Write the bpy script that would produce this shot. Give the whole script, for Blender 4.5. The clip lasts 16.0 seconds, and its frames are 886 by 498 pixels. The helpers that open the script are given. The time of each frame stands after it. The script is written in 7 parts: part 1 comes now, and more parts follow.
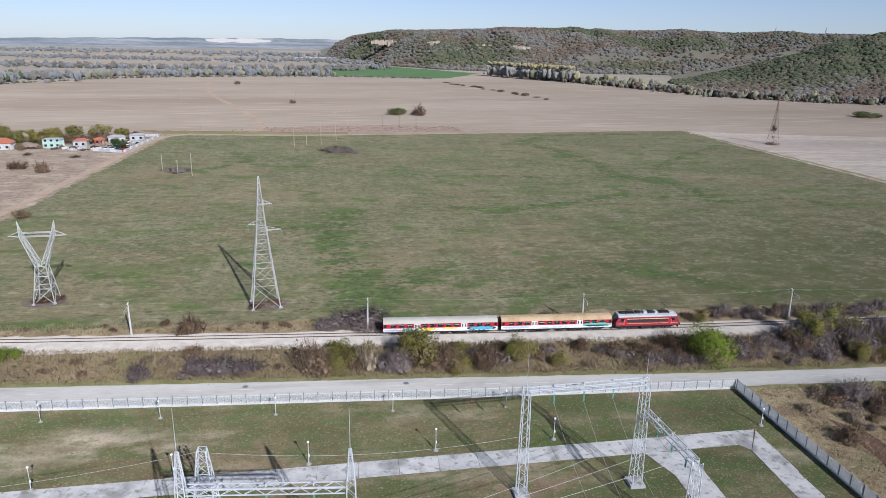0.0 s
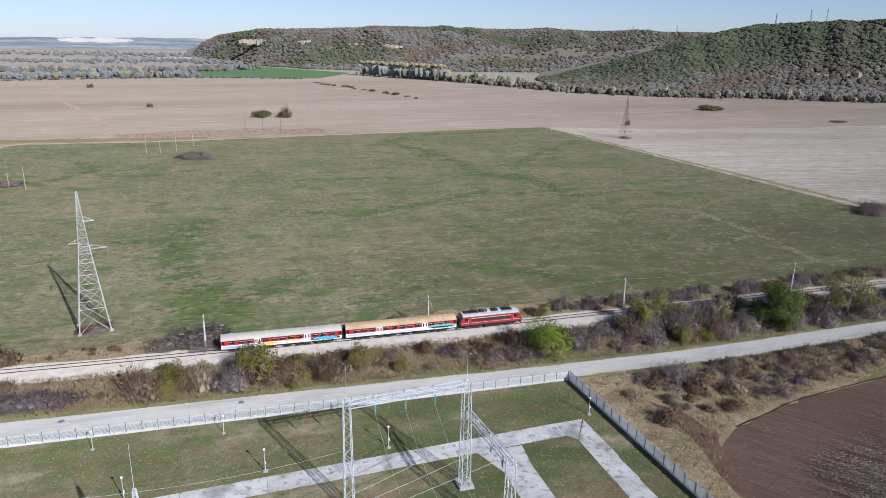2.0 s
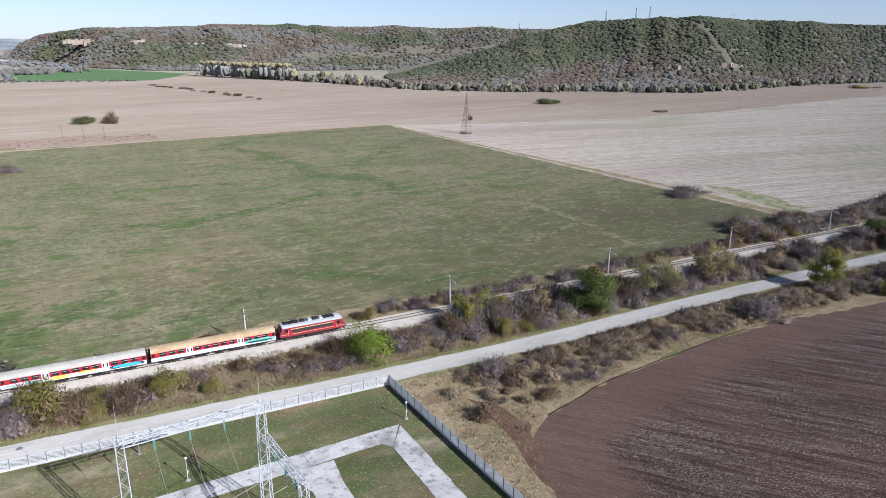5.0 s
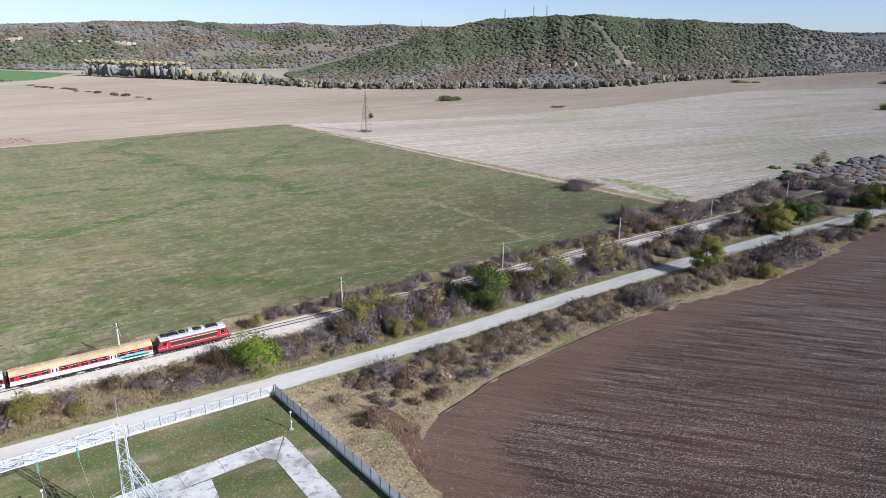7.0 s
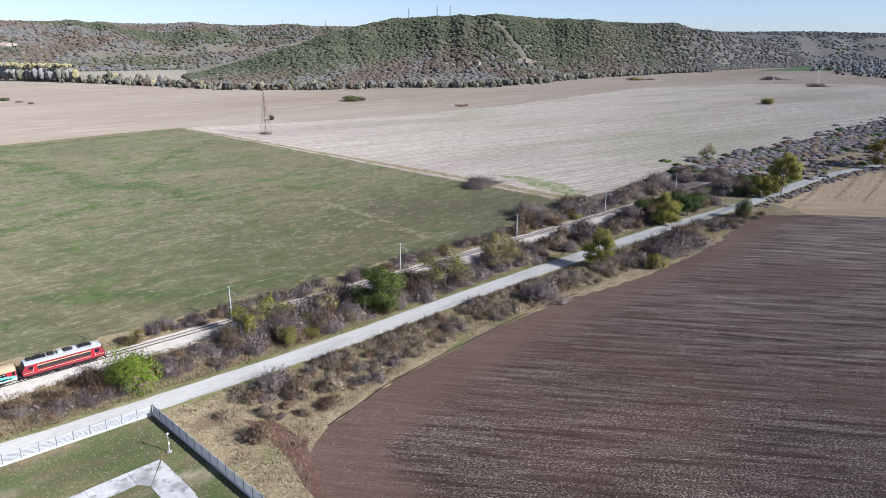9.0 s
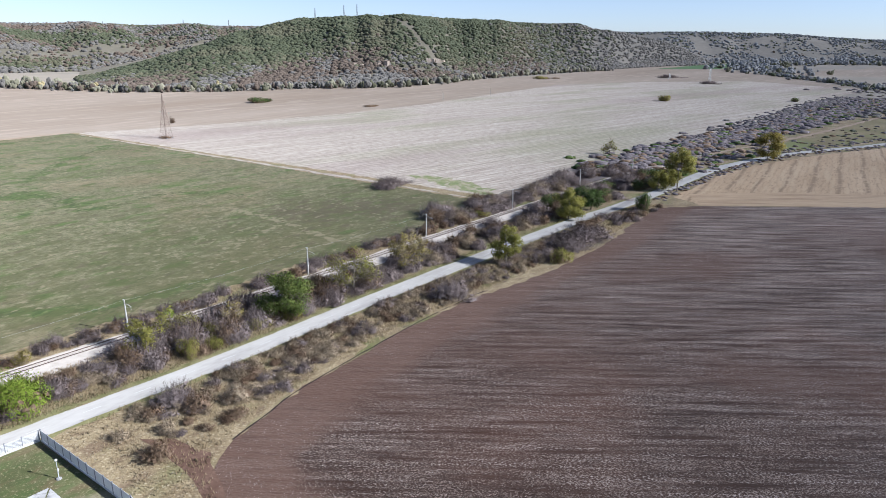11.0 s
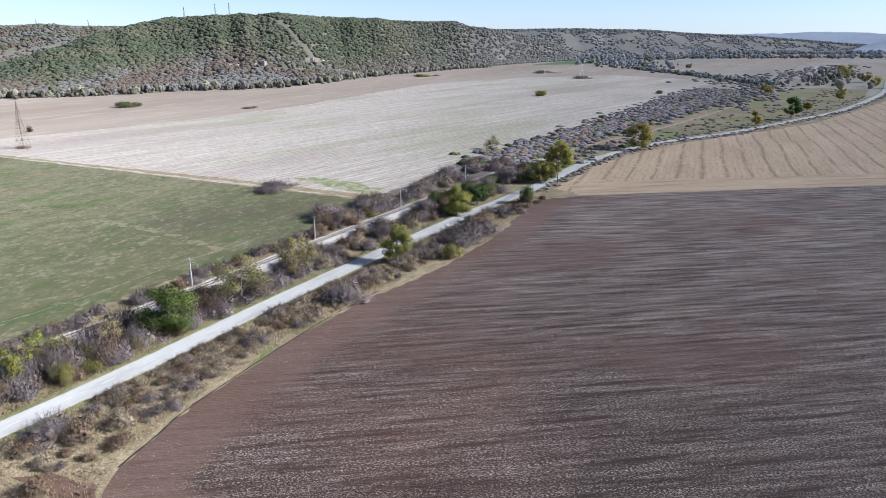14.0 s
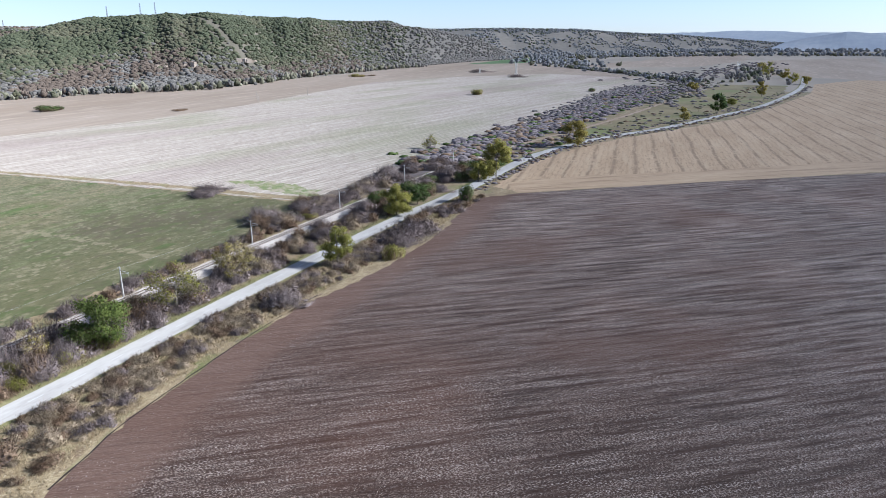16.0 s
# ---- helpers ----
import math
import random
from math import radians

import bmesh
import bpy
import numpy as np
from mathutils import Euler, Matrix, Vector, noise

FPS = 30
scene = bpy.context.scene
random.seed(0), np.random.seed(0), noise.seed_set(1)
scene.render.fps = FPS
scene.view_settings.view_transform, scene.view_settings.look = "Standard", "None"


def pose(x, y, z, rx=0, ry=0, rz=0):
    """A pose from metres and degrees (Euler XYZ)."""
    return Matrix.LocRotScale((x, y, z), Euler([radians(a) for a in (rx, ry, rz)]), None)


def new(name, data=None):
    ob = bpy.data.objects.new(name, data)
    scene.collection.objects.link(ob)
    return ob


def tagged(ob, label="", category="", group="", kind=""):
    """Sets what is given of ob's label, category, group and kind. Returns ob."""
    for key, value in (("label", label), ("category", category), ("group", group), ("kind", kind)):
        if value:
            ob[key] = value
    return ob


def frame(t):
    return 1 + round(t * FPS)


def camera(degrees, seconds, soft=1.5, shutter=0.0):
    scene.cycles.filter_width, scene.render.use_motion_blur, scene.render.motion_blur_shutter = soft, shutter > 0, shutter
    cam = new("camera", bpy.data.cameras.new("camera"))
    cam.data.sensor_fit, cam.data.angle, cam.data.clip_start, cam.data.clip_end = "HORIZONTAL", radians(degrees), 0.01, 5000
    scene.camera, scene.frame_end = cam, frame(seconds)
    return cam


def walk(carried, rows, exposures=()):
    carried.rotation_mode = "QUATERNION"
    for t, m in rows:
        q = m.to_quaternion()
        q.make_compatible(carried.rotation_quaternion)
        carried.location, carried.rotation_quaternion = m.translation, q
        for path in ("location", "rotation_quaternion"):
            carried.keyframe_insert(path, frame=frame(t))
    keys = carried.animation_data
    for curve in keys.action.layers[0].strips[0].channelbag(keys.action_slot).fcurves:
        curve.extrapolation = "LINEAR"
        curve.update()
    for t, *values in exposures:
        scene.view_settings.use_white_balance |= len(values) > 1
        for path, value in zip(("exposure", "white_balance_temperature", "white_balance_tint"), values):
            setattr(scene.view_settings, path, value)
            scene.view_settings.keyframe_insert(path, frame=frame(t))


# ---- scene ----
cam = camera(64.97, 16.0, soft=0.88)
# seconds, eye x y z, yaw, pitch, roll
ROWS = [
    (0.0, 0.0, -0.0, 61.0, -7.32, -16.814, -0.989),
    (0.5, 2.595, 0.101, 61.288, -9.884, -16.798, -0.893),
    (1.0, 5.185, 0.045, 61.619, -12.404, -16.809, -0.876),
    (1.5, 7.713, -0.176, 61.99, -14.769, -16.808, -0.815),
    (2.0, 10.089, -0.346, 62.326, -17.024, -16.787, -0.823),
    (2.5, 12.323, -0.45, 62.552, -19.257, -16.778, -0.767),
    (3.0, 14.336, -0.457, 62.627, -21.233, -16.752, -0.718),
    (3.5, 16.289, -0.523, 62.597, -23.144, -16.76, -0.58),
    (4.0, 18.113, -0.53, 62.563, -24.946, -16.768, -0.472),
    (6.5, 25.658, -0.755, 62.167, -34.282, -16.943, -0.415),
    (7.0, 27.079, -0.829, 61.973, -36.157, -16.949, -0.416),
    (7.5, 28.566, -1.002, 61.787, -38.011, -16.94, -0.404),
    (8.0, 29.985, -1.281, 61.684, -39.836, -16.925, -0.384),
    (8.5, 31.359, -1.657, 61.668, -41.654, -16.923, -0.346),
    (9.0, 32.701, -2.172, 61.699, -43.445, -16.919, -0.286),
    (9.5, 33.885, -2.72, 61.764, -45.199, -16.946, -0.226),
    (10.0, 34.58, -3.085, 61.802, -46.945, -16.914, -0.275),
    (12.5, 34.824, -3.342, 61.695, -55.727, -16.976, 0.04),
    (13.0, 34.901, -3.29, 61.786, -57.183, -17.002, 0.152),
    (13.5, 34.975, -3.196, 61.891, -58.647, -17.014, 0.205),
    (14.0, 35.061, -3.078, 61.925, -60.112, -17.024, 0.238),
    (14.5, 35.217, -2.97, 61.914, -61.538, -17.044, 0.332),
    (15.0, 35.418, -2.853, 61.856, -62.89, -17.053, 0.357),
    (15.5, 35.639, -2.718, 61.816, -64.122, -17.066, 0.414),
    (16.0, 35.766, -2.536, 61.712, -65.262, -17.072, 0.409),
]
walk(cam, [(t, pose(x, y, z, 90 + pitch, roll, yaw)) for t, x, y, z, yaw, pitch, roll in ROWS],
     exposures=[(0.0, 0.08, 5780, 12), (4.0, 0.32, 5780, 12), (10.0, 0.70, 5740, 11), (16.0, 0.93, 5620, 10)])

# ---- light ----
SUN_FROM = Vector((0.36, -0.933, 0.565)).normalized()
world = bpy.data.worlds.new("sky")
scene.world = world
world.use_nodes = True
wn = world.node_tree
sky = wn.nodes.new("ShaderNodeTexSky")
sky.sky_type, sky.sun_disc = "NISHITA", False
sky.sun_elevation, sky.sun_rotation = radians(29.5), radians(159)
sky.air_density, sky.dust_density, sky.ozone_density, sky.altitude = 0.8, 0.35, 3.2, 1200
tint = wn.nodes.new("ShaderNodeMix")
tint.data_type, tint.blend_type = "RGBA", "MULTIPLY"
tint.inputs["Factor"].default_value = 1.0
tint.inputs["B"].default_value = (0.975, 0.965, 1.05, 1)
wn.links.new(sky.outputs[0], tint.inputs["A"])
pale = wn.nodes.new("ShaderNodeHueSaturation")
pale.inputs["Saturation"].default_value = 0.72
wn.links.new(tint.outputs["Result"], pale.inputs["Color"])
wn.links.new(pale.outputs[0], wn.nodes["Background"].inputs[0])
wn.nodes["Background"].inputs[1].default_value = 0.077
sun = new("sun", bpy.data.lights.new("sun", "SUN"))
sun.data.energy, sun.data.angle, sun.data.color = 4.7, radians(0.55), (1.0, 0.955, 0.90)
sun.rotation_euler = (-SUN_FROM).to_track_quat("-Z", "Y").to_euler()


# ---- materials ----
def noise_mat(name, colours, scale=1.0, fine=8.0, rough=0.9, bump=0.0, bump_scale=6.0, metal=0.0, stretch=(1, 1, 1), turn=0.0,
              island=0.0, per_object=0.0, translucent=0.0, stops=(0.3, 0.5, 0.7), fine_mix=0.35, bump_distance=0.1):
    """Colours blended by noise at two scales, with relief; variation per loose piece and per object where asked."""
    m = bpy.data.materials.new(name)
    m.use_nodes = True
    n, l = m.node_tree.nodes, m.node_tree.links
    b = n["Principled BSDF"]
    b.inputs["Roughness"].default_value, b.inputs["Metallic"].default_value = rough, metal
    b.inputs["Specular IOR Level"].default_value = 0.25 if metal == 0 else 0.5
    b.inputs["Diffuse Roughness"].default_value = 1.0 if rough > 0.8 else 0.1
    tc, mp = n.new("ShaderNodeTexCoord"), n.new("ShaderNodeMapping")
    mp.inputs["Scale"].default_value, mp.inputs["Rotation"].default_value = stretch, (0, 0, radians(turn))
    mp.vector_type = "TEXTURE"
    l.new(tc.outputs["Object"], mp.inputs["Vector"])
    big, small = n.new("ShaderNodeTexNoise"), n.new("ShaderNodeTexNoise")
    big.inputs["Scale"].default_value, big.inputs["Detail"].default_value = scale, 4.0
    small.inputs["Scale"].default_value, small.inputs["Detail"].default_value = scale * fine, 5.0
    mix = n.new("ShaderNodeMix")
    mix.inputs["Factor"].default_value = fine_mix
    l.new(mp.outputs[0], big.inputs["Vector"]), l.new(mp.outputs[0], small.inputs["Vector"])
    l.new(big.outputs["Fac"], mix.inputs["A"]), l.new(small.outputs["Fac"], mix.inputs["B"])
    value = mix.outputs["Result"]
    for amount, kind in ((island, "geo"), (per_object, "obj")):
        if amount:
            src = n.new("ShaderNodeNewGeometry").outputs["Random Per Island"] if kind == "geo" else n.new("ShaderNodeObjectInfo").outputs["Random"]
            add = n.new("ShaderNodeMath")
            add.operation = "MULTIPLY_ADD"
            add.inputs[1].default_value = amount
            sub = n.new("ShaderNodeMath")
            sub.operation = "SUBTRACT"
            sub.inputs[1].default_value = amount / 2
            l.new(src, add.inputs[0]), l.new(value, add.inputs[2]), l.new(add.outputs[0], sub.inputs[0])
            value = sub.outputs[0]
    ramp = n.new("ShaderNodeValToRGB")
    while len(ramp.color_ramp.elements) < len(colours):
        ramp.color_ramp.elements.new(0.5)
    for i, (e, c) in enumerate(zip(ramp.color_ramp.elements, colours)):
        e.position = stops[0] + (stops[-1] - stops[0]) * i / max(1, len(colours) - 1)
        e.color = (*c, 1)
    l.new(value, ramp.inputs[0]), l.new(ramp.outputs[0], b.inputs["Base Color"])
    if bump:
        bn, bp = n.new("ShaderNodeTexNoise"), n.new("ShaderNodeBump")
        bn.inputs["Scale"].default_value, bn.inputs["Detail"].default_value = bump_scale, 6.0
        bp.inputs["Strength"].default_value, bp.inputs["Distance"].default_value = bump, bump_distance
        l.new(mp.outputs[0], bn.inputs["Vector"]), l.new(bn.outputs["Fac"], bp.inputs["Height"]), l.new(bp.outputs[0], b.inputs["Normal"])
    if translucent:
        tr, ms = n.new("ShaderNodeBsdfTranslucent"), n.new("ShaderNodeMixShader")
        ms.inputs[0].default_value = translucent
        l.new(ramp.outputs[0], tr.inputs[0]), l.new(b.outputs[0], ms.inputs[1]), l.new(tr.outputs[0], ms.inputs[2])
        l.new(ms.outputs[0], n["Material Output"].inputs[0])
    return m


def overlay(m, colour, scale, low, high, stretch=(1, 1, 1), turn=0.0, detail=3.0, amount=1.0, seed=0.0, attribute="", gain=2.0, gate=None):
    """Lays one more colour over a material, where a stretched noise (or a mesh attribute roughened by it) is high.
    A gate (scale, stretch, low, high) gathers it into longer streaks."""
    n, l = m.node_tree.nodes, m.node_tree.links
    b = n["Principled BSDF"]
    old = b.inputs["Base Color"].links[0].from_socket
    tc, mp, tx, rp, mx = (n.new("ShaderNode" + k) for k in ("TexCoord", "Mapping", "TexNoise", "MapRange", "Mix"))
    mp.vector_type = "TEXTURE"
    mp.inputs["Scale"].default_value, mp.inputs["Rotation"].default_value = stretch, (0, 0, radians(turn))
    mp.inputs["Location"].default_value = (seed * 17.3, seed * 9.1, seed * 5.7)
    tx.inputs["Scale"].default_value, tx.inputs["Detail"].default_value = scale, detail
    l.new(tc.outputs["Object"], mp.inputs["Vector"]), l.new(mp.outputs[0], tx.inputs["Vector"])
    value = tx.outputs["Fac"]
    if attribute:
        at, add = n.new("ShaderNodeAttribute"), n.new("ShaderNodeMath")
        at.attribute_name = attribute
        add.operation = "MULTIPLY_ADD"
        add.inputs[1].default_value = gain
        l.new(value, add.inputs[0]), l.new(at.outputs["Fac"], add.inputs[2])
        value = add.outputs[0]
    rp.inputs["From Min"].default_value, rp.inputs["From Max"].default_value, rp.inputs["To Max"].default_value = low, high, amount
    l.new(value, rp.inputs["Value"])
    mx.data_type = "RGBA"
    factor = rp.outputs[0]
    if gate:
        gm, gt, gr, gx = (n.new("ShaderNode" + k) for k in ("Mapping", "TexNoise", "MapRange", "Math"))
        gm.vector_type, gx.operation = "TEXTURE", "MULTIPLY"
        gm.inputs["Scale"].default_value, gm.inputs["Rotation"].default_value = (gate[1], 1, 1), (0, 0, radians(turn))
        gm.inputs["Location"].default_value = (seed * 3.1, seed * 7.7, 0)
        gt.inputs["Scale"].default_value, gt.inputs["Detail"].default_value = gate[0], 4.0
        gr.inputs["From Min"].default_value, gr.inputs["From Max"].default_value = gate[2], gate[3]
        l.new(tc.outputs["Object"], gm.inputs["Vector"]), l.new(gm.outputs[0], gt.inputs["Vector"]), l.new(gt.outputs["Fac"], gr.inputs["Value"])
        l.new(gr.outputs[0], gx.inputs[0]), l.new(factor, gx.inputs[1])
        factor = gx.outputs[0]
    l.new(factor, mx.inputs["Factor"]), l.new(old, mx.inputs["A"])
    mx.inputs["B"].default_value = (*colour, 1)
    l.new(mx.outputs["Result"], b.inputs["Base Color"])
    return m


def furrows(m, colour, spacing, turn, width=0.3, amount=0.6, wobble=1.5):
    """Lays evenly spaced, slightly wavering dark lines over a field, broken up by noise."""
    n, l = m.node_tree.nodes, m.node_tree.links
    b = n["Principled BSDF"]
    old = b.inputs["Base Color"].links[0].from_socket
    tc, mp, wv, tx, rp, rq, mu, mx = (n.new("ShaderNode" + k) for k in ("TexCoord", "Mapping", "TexWave", "TexNoise", "MapRange", "MapRange", "Math", "Mix"))
    mp.vector_type, wv.bands_direction, mu.operation, mx.data_type = "TEXTURE", "Y", "MULTIPLY", "RGBA"
    mp.inputs["Rotation"].default_value = (0, 0, radians(turn))
    wv.inputs["Scale"].default_value, wv.inputs["Distortion"].default_value = 0.314 / spacing, wobble
    wv.inputs["Detail"].default_value, wv.inputs["Detail Scale"].default_value = 2.0, 0.6
    tx.inputs["Scale"].default_value, tx.inputs["Detail"].default_value = 0.25, 8.0
    rp.inputs["From Min"].default_value, rp.inputs["From Max"].default_value = 1 - width, 1.0
    rq.inputs["From Min"].default_value, rq.inputs["From Max"].default_value, rq.inputs["To Max"].default_value = 0.30, 0.50, amount
    l.new(tc.outputs["Object"], mp.inputs["Vector"]), l.new(mp.outputs[0], wv.inputs["Vector"]), l.new(mp.outputs[0], tx.inputs["Vector"])
    l.new(wv.outputs["Fac"], rp.inputs["Value"]), l.new(tx.outputs["Fac"], rq.inputs["Value"])
    l.new(rp.outputs[0], mu.inputs[0]), l.new(rq.outputs[0], mu.inputs[1])
    l.new(mu.outputs[0], mx.inputs["Factor"]), l.new(old, mx.inputs["A"])
    mx.inputs["B"].default_value = (*colour, 1)
    l.new(mx.outputs["Result"], b.inputs["Base Color"])


M = {}
# soils and grass
M["scrub"] = noise_mat("dry_scrub_soil", [(0.130, 0.097, 0.054), (0.220, 0.170, 0.099), (0.310, 0.252, 0.153)], 0.12, 9, bump=0.5, bump_scale=1.6, bump_distance=0.3)
overlay(M["scrub"], (0.10, 0.12, 0.035), 0.07, 0.52, 0.68, seed=1, amount=0.8)
overlay(M["scrub"], (0.07, 0.055, 0.05), 0.9, 0.54, 0.72, seed=2, amount=0.65, detail=6)
overlay(M["scrub"], (0.40, 0.34, 0.23), 1.8, 0.57, 0.70, seed=48, amount=0.5, detail=7)
M["pasture"] = noise_mat("rough_brown_pasture", [(0.16, 0.12, 0.09), (0.235, 0.185, 0.14), (0.33, 0.275, 0.20)], 0.07, 9, bump=0.4, bump_scale=1.2, bump_distance=0.3, fine_mix=0.5)
overlay(M["pasture"], (0.10, 0.07, 0.06), 0.5, 0.53, 0.66, (2, 1, 1), seed=88, amount=0.6, detail=7)
overlay(M["pasture"], (0.40, 0.34, 0.24), 0.2, 0.55, 0.68, (2, 1, 1), seed=89, amount=0.5, detail=7)
M["wheat"] = noise_mat("young_wheat_field", [(0.102, 0.101, 0.052), (0.145, 0.137, 0.076), (0.205, 0.182, 0.114)], 0.035, 14, bump=0.25, bump_scale=1.5, stretch=(1.6, 1, 1), fine_mix=0.5)
overlay(M["wheat"], (0.062, 0.066, 0.03), 1.3, 0.51, 0.66, (1.4, 1, 1), 0, amount=0.7, seed=36, detail=7)
overlay(M["wheat"], (0.185, 0.145, 0.085), 0.03, 0.50, 0.62, (1.2, 1, 1), 0, amount=0.45, seed=61, detail=6)
overlay(M["wheat"], (0.24, 0.21, 0.13), 0.45, 0.53, 0.66, (30, 1, 1), 93, amount=0.2, seed=62, detail=4)
overlay(M["wheat"], (0.27, 0.24, 0.155), 0.62, 0.54, 0.66, (1.5, 1, 1), 0, amount=0.56, seed=3, detail=5, gate=(0.05, 1.6, 0.36, 0.56))
overlay(M["wheat"], (0.05, 0.055, 0.025), 3.5, 0.53, 0.68, (1.3, 1, 1), 0, amount=0.45, seed=63, detail=5)
overlay(M["wheat"], (0.085, 0.11, 0.035), 0.10, 0.53, 0.70, (2.5, 1, 1), 0, amount=0.6, seed=31)
overlay(M["wheat"], (0.16, 0.12, 0.07), 0.012, 0.56, 0.72, seed=4, amount=0.55)
overlay(M["wheat"], (0.072, 0.102, 0.031), 0.16, 3.95, 4.6, (1.8, 1, 1), seed=5, attribute="lush", amount=0.92, detail=8.0, gain=7.0)
overlay(M["wheat"], (0.040, 0.060, 0.02), 0.7, 4.35, 5.0, (1.5, 1, 1), seed=65, attribute="lush", amount=0.75, detail=6.0, gain=7.0)
overlay(M["wheat"], (0.052, 0.060, 0.024), 0.8, 0.53, 0.61, (1.3, 1, 1), 0, amount=0.5, seed=64, detail=4, gate=(0.02, 1.5, 0.40, 0.60))
overlay(M["wheat"], (0.066, 0.070, 0.028), 0.25, 2.05, 3.1, (1.6, 1, 1), seed=67, attribute="thick", amount=0.7, detail=8.0, gain=4.0)
overlay(M["wheat"], (0.078, 0.064, 0.040), 0.3, 2.25, 3.0, (1.6, 1, 1), seed=68, attribute="poor", amount=0.7, detail=7.0, gain=4.0)
overlay(M["wheat"], (0.22, 0.19, 0.12), 0.5, 2.3, 2.8, (1.2, 1, 1), seed=69, attribute="track", amount=0.6, detail=6.0, gain=4.0)
M["beige"] = noise_mat("harrowed_beige_soil", [(0.207, 0.163, 0.120), (0.257, 0.208, 0.158), (0.312, 0.259, 0.204)], 0.012, 16, stretch=(5, 1, 1), turn=4)
overlay(M["beige"], (0.42, 0.35, 0.28), 0.12, 0.54, 0.70, (6, 1, 1), 4, seed=53, amount=0.4, detail=6)
overlay(M["beige"], (0.20, 0.15, 0.105), 0.01, 0.56, 0.75, (4, 1, 1), 4, seed=6, amount=0.6)
M["stubble"] = noise_mat("pale_stubble_field", [(0.254, 0.214, 0.172), (0.350, 0.305, 0.250), (0.454, 0.407, 0.337)], 0.14, 7, stretch=(14, 1, 1), turn=-8, fine_mix=0.5, stops=(0.36, 0.5, 0.64))
overlay(M["stubble"], (0.48, 0.43, 0.36), 1.2, 0.50, 0.62, (6, 1, 1), -8, seed=51, amount=0.6, detail=6)
overlay(M["stubble"], (0.18, 0.14, 0.115), 1.1, 0.50, 0.62, (8, 1, 1), -8, seed=52, amount=0.55, detail=6)
overlay(M["stubble"], (0.17, 0.185, 0.085), 0.014, 0.50, 0.64, (3, 1, 1), -8, seed=7, amount=0.5, detail=7)
overlay(M["stubble"], (0.22, 0.16, 0.15), 0.010, 0.52, 0.64, (8, 1, 1), -8, seed=8, amount=0.6, detail=5)
furrows(M["stubble"], (0.22, 0.175, 0.14), 11.0, -8, 0.16, 0.4, 2.5)
furrows(M["stubble"], (0.56, 0.51, 0.43), 3.4, -8, 0.4, 0.30, 5.0)
furrows(M["stubble"], (0.24, 0.19, 0.155), 4.7, -8.5, 0.3, 0.30, 6.0)
M["ploughed"] = noise_mat("dark_ploughed_soil", [(0.024, 0.0128, 0.0083), (0.041, 0.0225, 0.0152), (0.066, 0.039, 0.028)], 0.10, 16, bump=0.9, bump_scale=2.0, stretch=(2.5, 1, 1), turn=-51, bump_distance=0.3, fine_mix=0.5)
overlay(M["ploughed"], (0.090, 0.046, 0.030), 0.02, 0.50, 0.66, seed=10, amount=0.6)
overlay(M["ploughed"], (0.40, 0.32, 0.27), 6.0, 0.47, 0.60, (1.4, 1, 1), -52, seed=9, amount=0.62, detail=4, gate=(0.55, 10, 0.40, 0.58), attribute="edge", gain=1.0)
overlay(M["ploughed"], (0.50, 0.43, 0.38), 4.2, 0.47, 0.59, (1.6, 1, 1), -52, seed=29, amount=0.75, detail=6, gate=(0.8, 16, 0.42, 0.64), attribute="edge", gain=1.0)
overlay(M["ploughed"], (0.125, 0.078, 0.058), 0.3, 0.10, 0.40, (2, 1, 1), 5, seed=81, amount=0.75, detail=6, attribute="rim", gain=0.5)
overlay(M["ploughed"], (0.026, 0.015, 0.011), 0.9, 0.52, 0.66, (5, 1, 1), -52, seed=33, amount=0.22, detail=5)
overlay(M["ploughed"], (0.080, 0.043, 0.029), 0.03, 0.50, 0.64, (2, 1, 1), -52, seed=35, amount=0.5, detail=6)
M["weedy_green"] = noise_mat("weedy_green_field_edge", [(0.10, 0.15, 0.05), (0.18, 0.20, 0.09), (0.30, 0.27, 0.17)], 0.18, 8)
overlay(M["weedy_green"], (0.34, 0.29, 0.22), 0.35, 0.47, 0.60, (1.5, 1, 1), 60, seed=85, amount=0.85, detail=7)
M["lawn_blades"] = noise_mat("uneven_lawn_grass", [(0.048, 0.056, 0.020), (0.100, 0.100, 0.044), (0.192, 0.168, 0.096)], 0.6, 5, island=0.22)
M["straw_bits"] = noise_mat("pale_straw_and_clods", [(0.13, 0.10, 0.08), (0.29, 0.245, 0.21), (0.50, 0.44, 0.39)], 0.3, 5, island=0.6)
M["edge_line"] = noise_mat("dark_wet_ditch_soil", [(0.02, 0.015, 0.012), (0.04, 0.03, 0.024)], 0.6, 5)
M["tan"] = noise_mat("tan_harvested_soil", [(0.290, 0.204, 0.122), (0.360, 0.262, 0.162), (0.430, 0.325, 0.211)], 0.05, 14, stretch=(3, 1, 1), turn=9)
furrows(M["tan"], (0.16, 0.112, 0.07), 10.4, 10.3, 0.12, 0.75, 1.6)
furrows(M["tan"], (0.21, 0.15, 0.095), 2.6, 10.3, 0.4, 0.3, 3.0)
overlay(M["tan"], (0.19, 0.135, 0.085), 1.0, 0.53, 0.66, (5, 1, 1), 9, seed=42, amount=0.5, detail=7)
overlay(M["tan"], (0.40, 0.31, 0.20), 0.5, 0.53, 0.66, (12, 1, 1), 9, seed=43, amount=0.5)
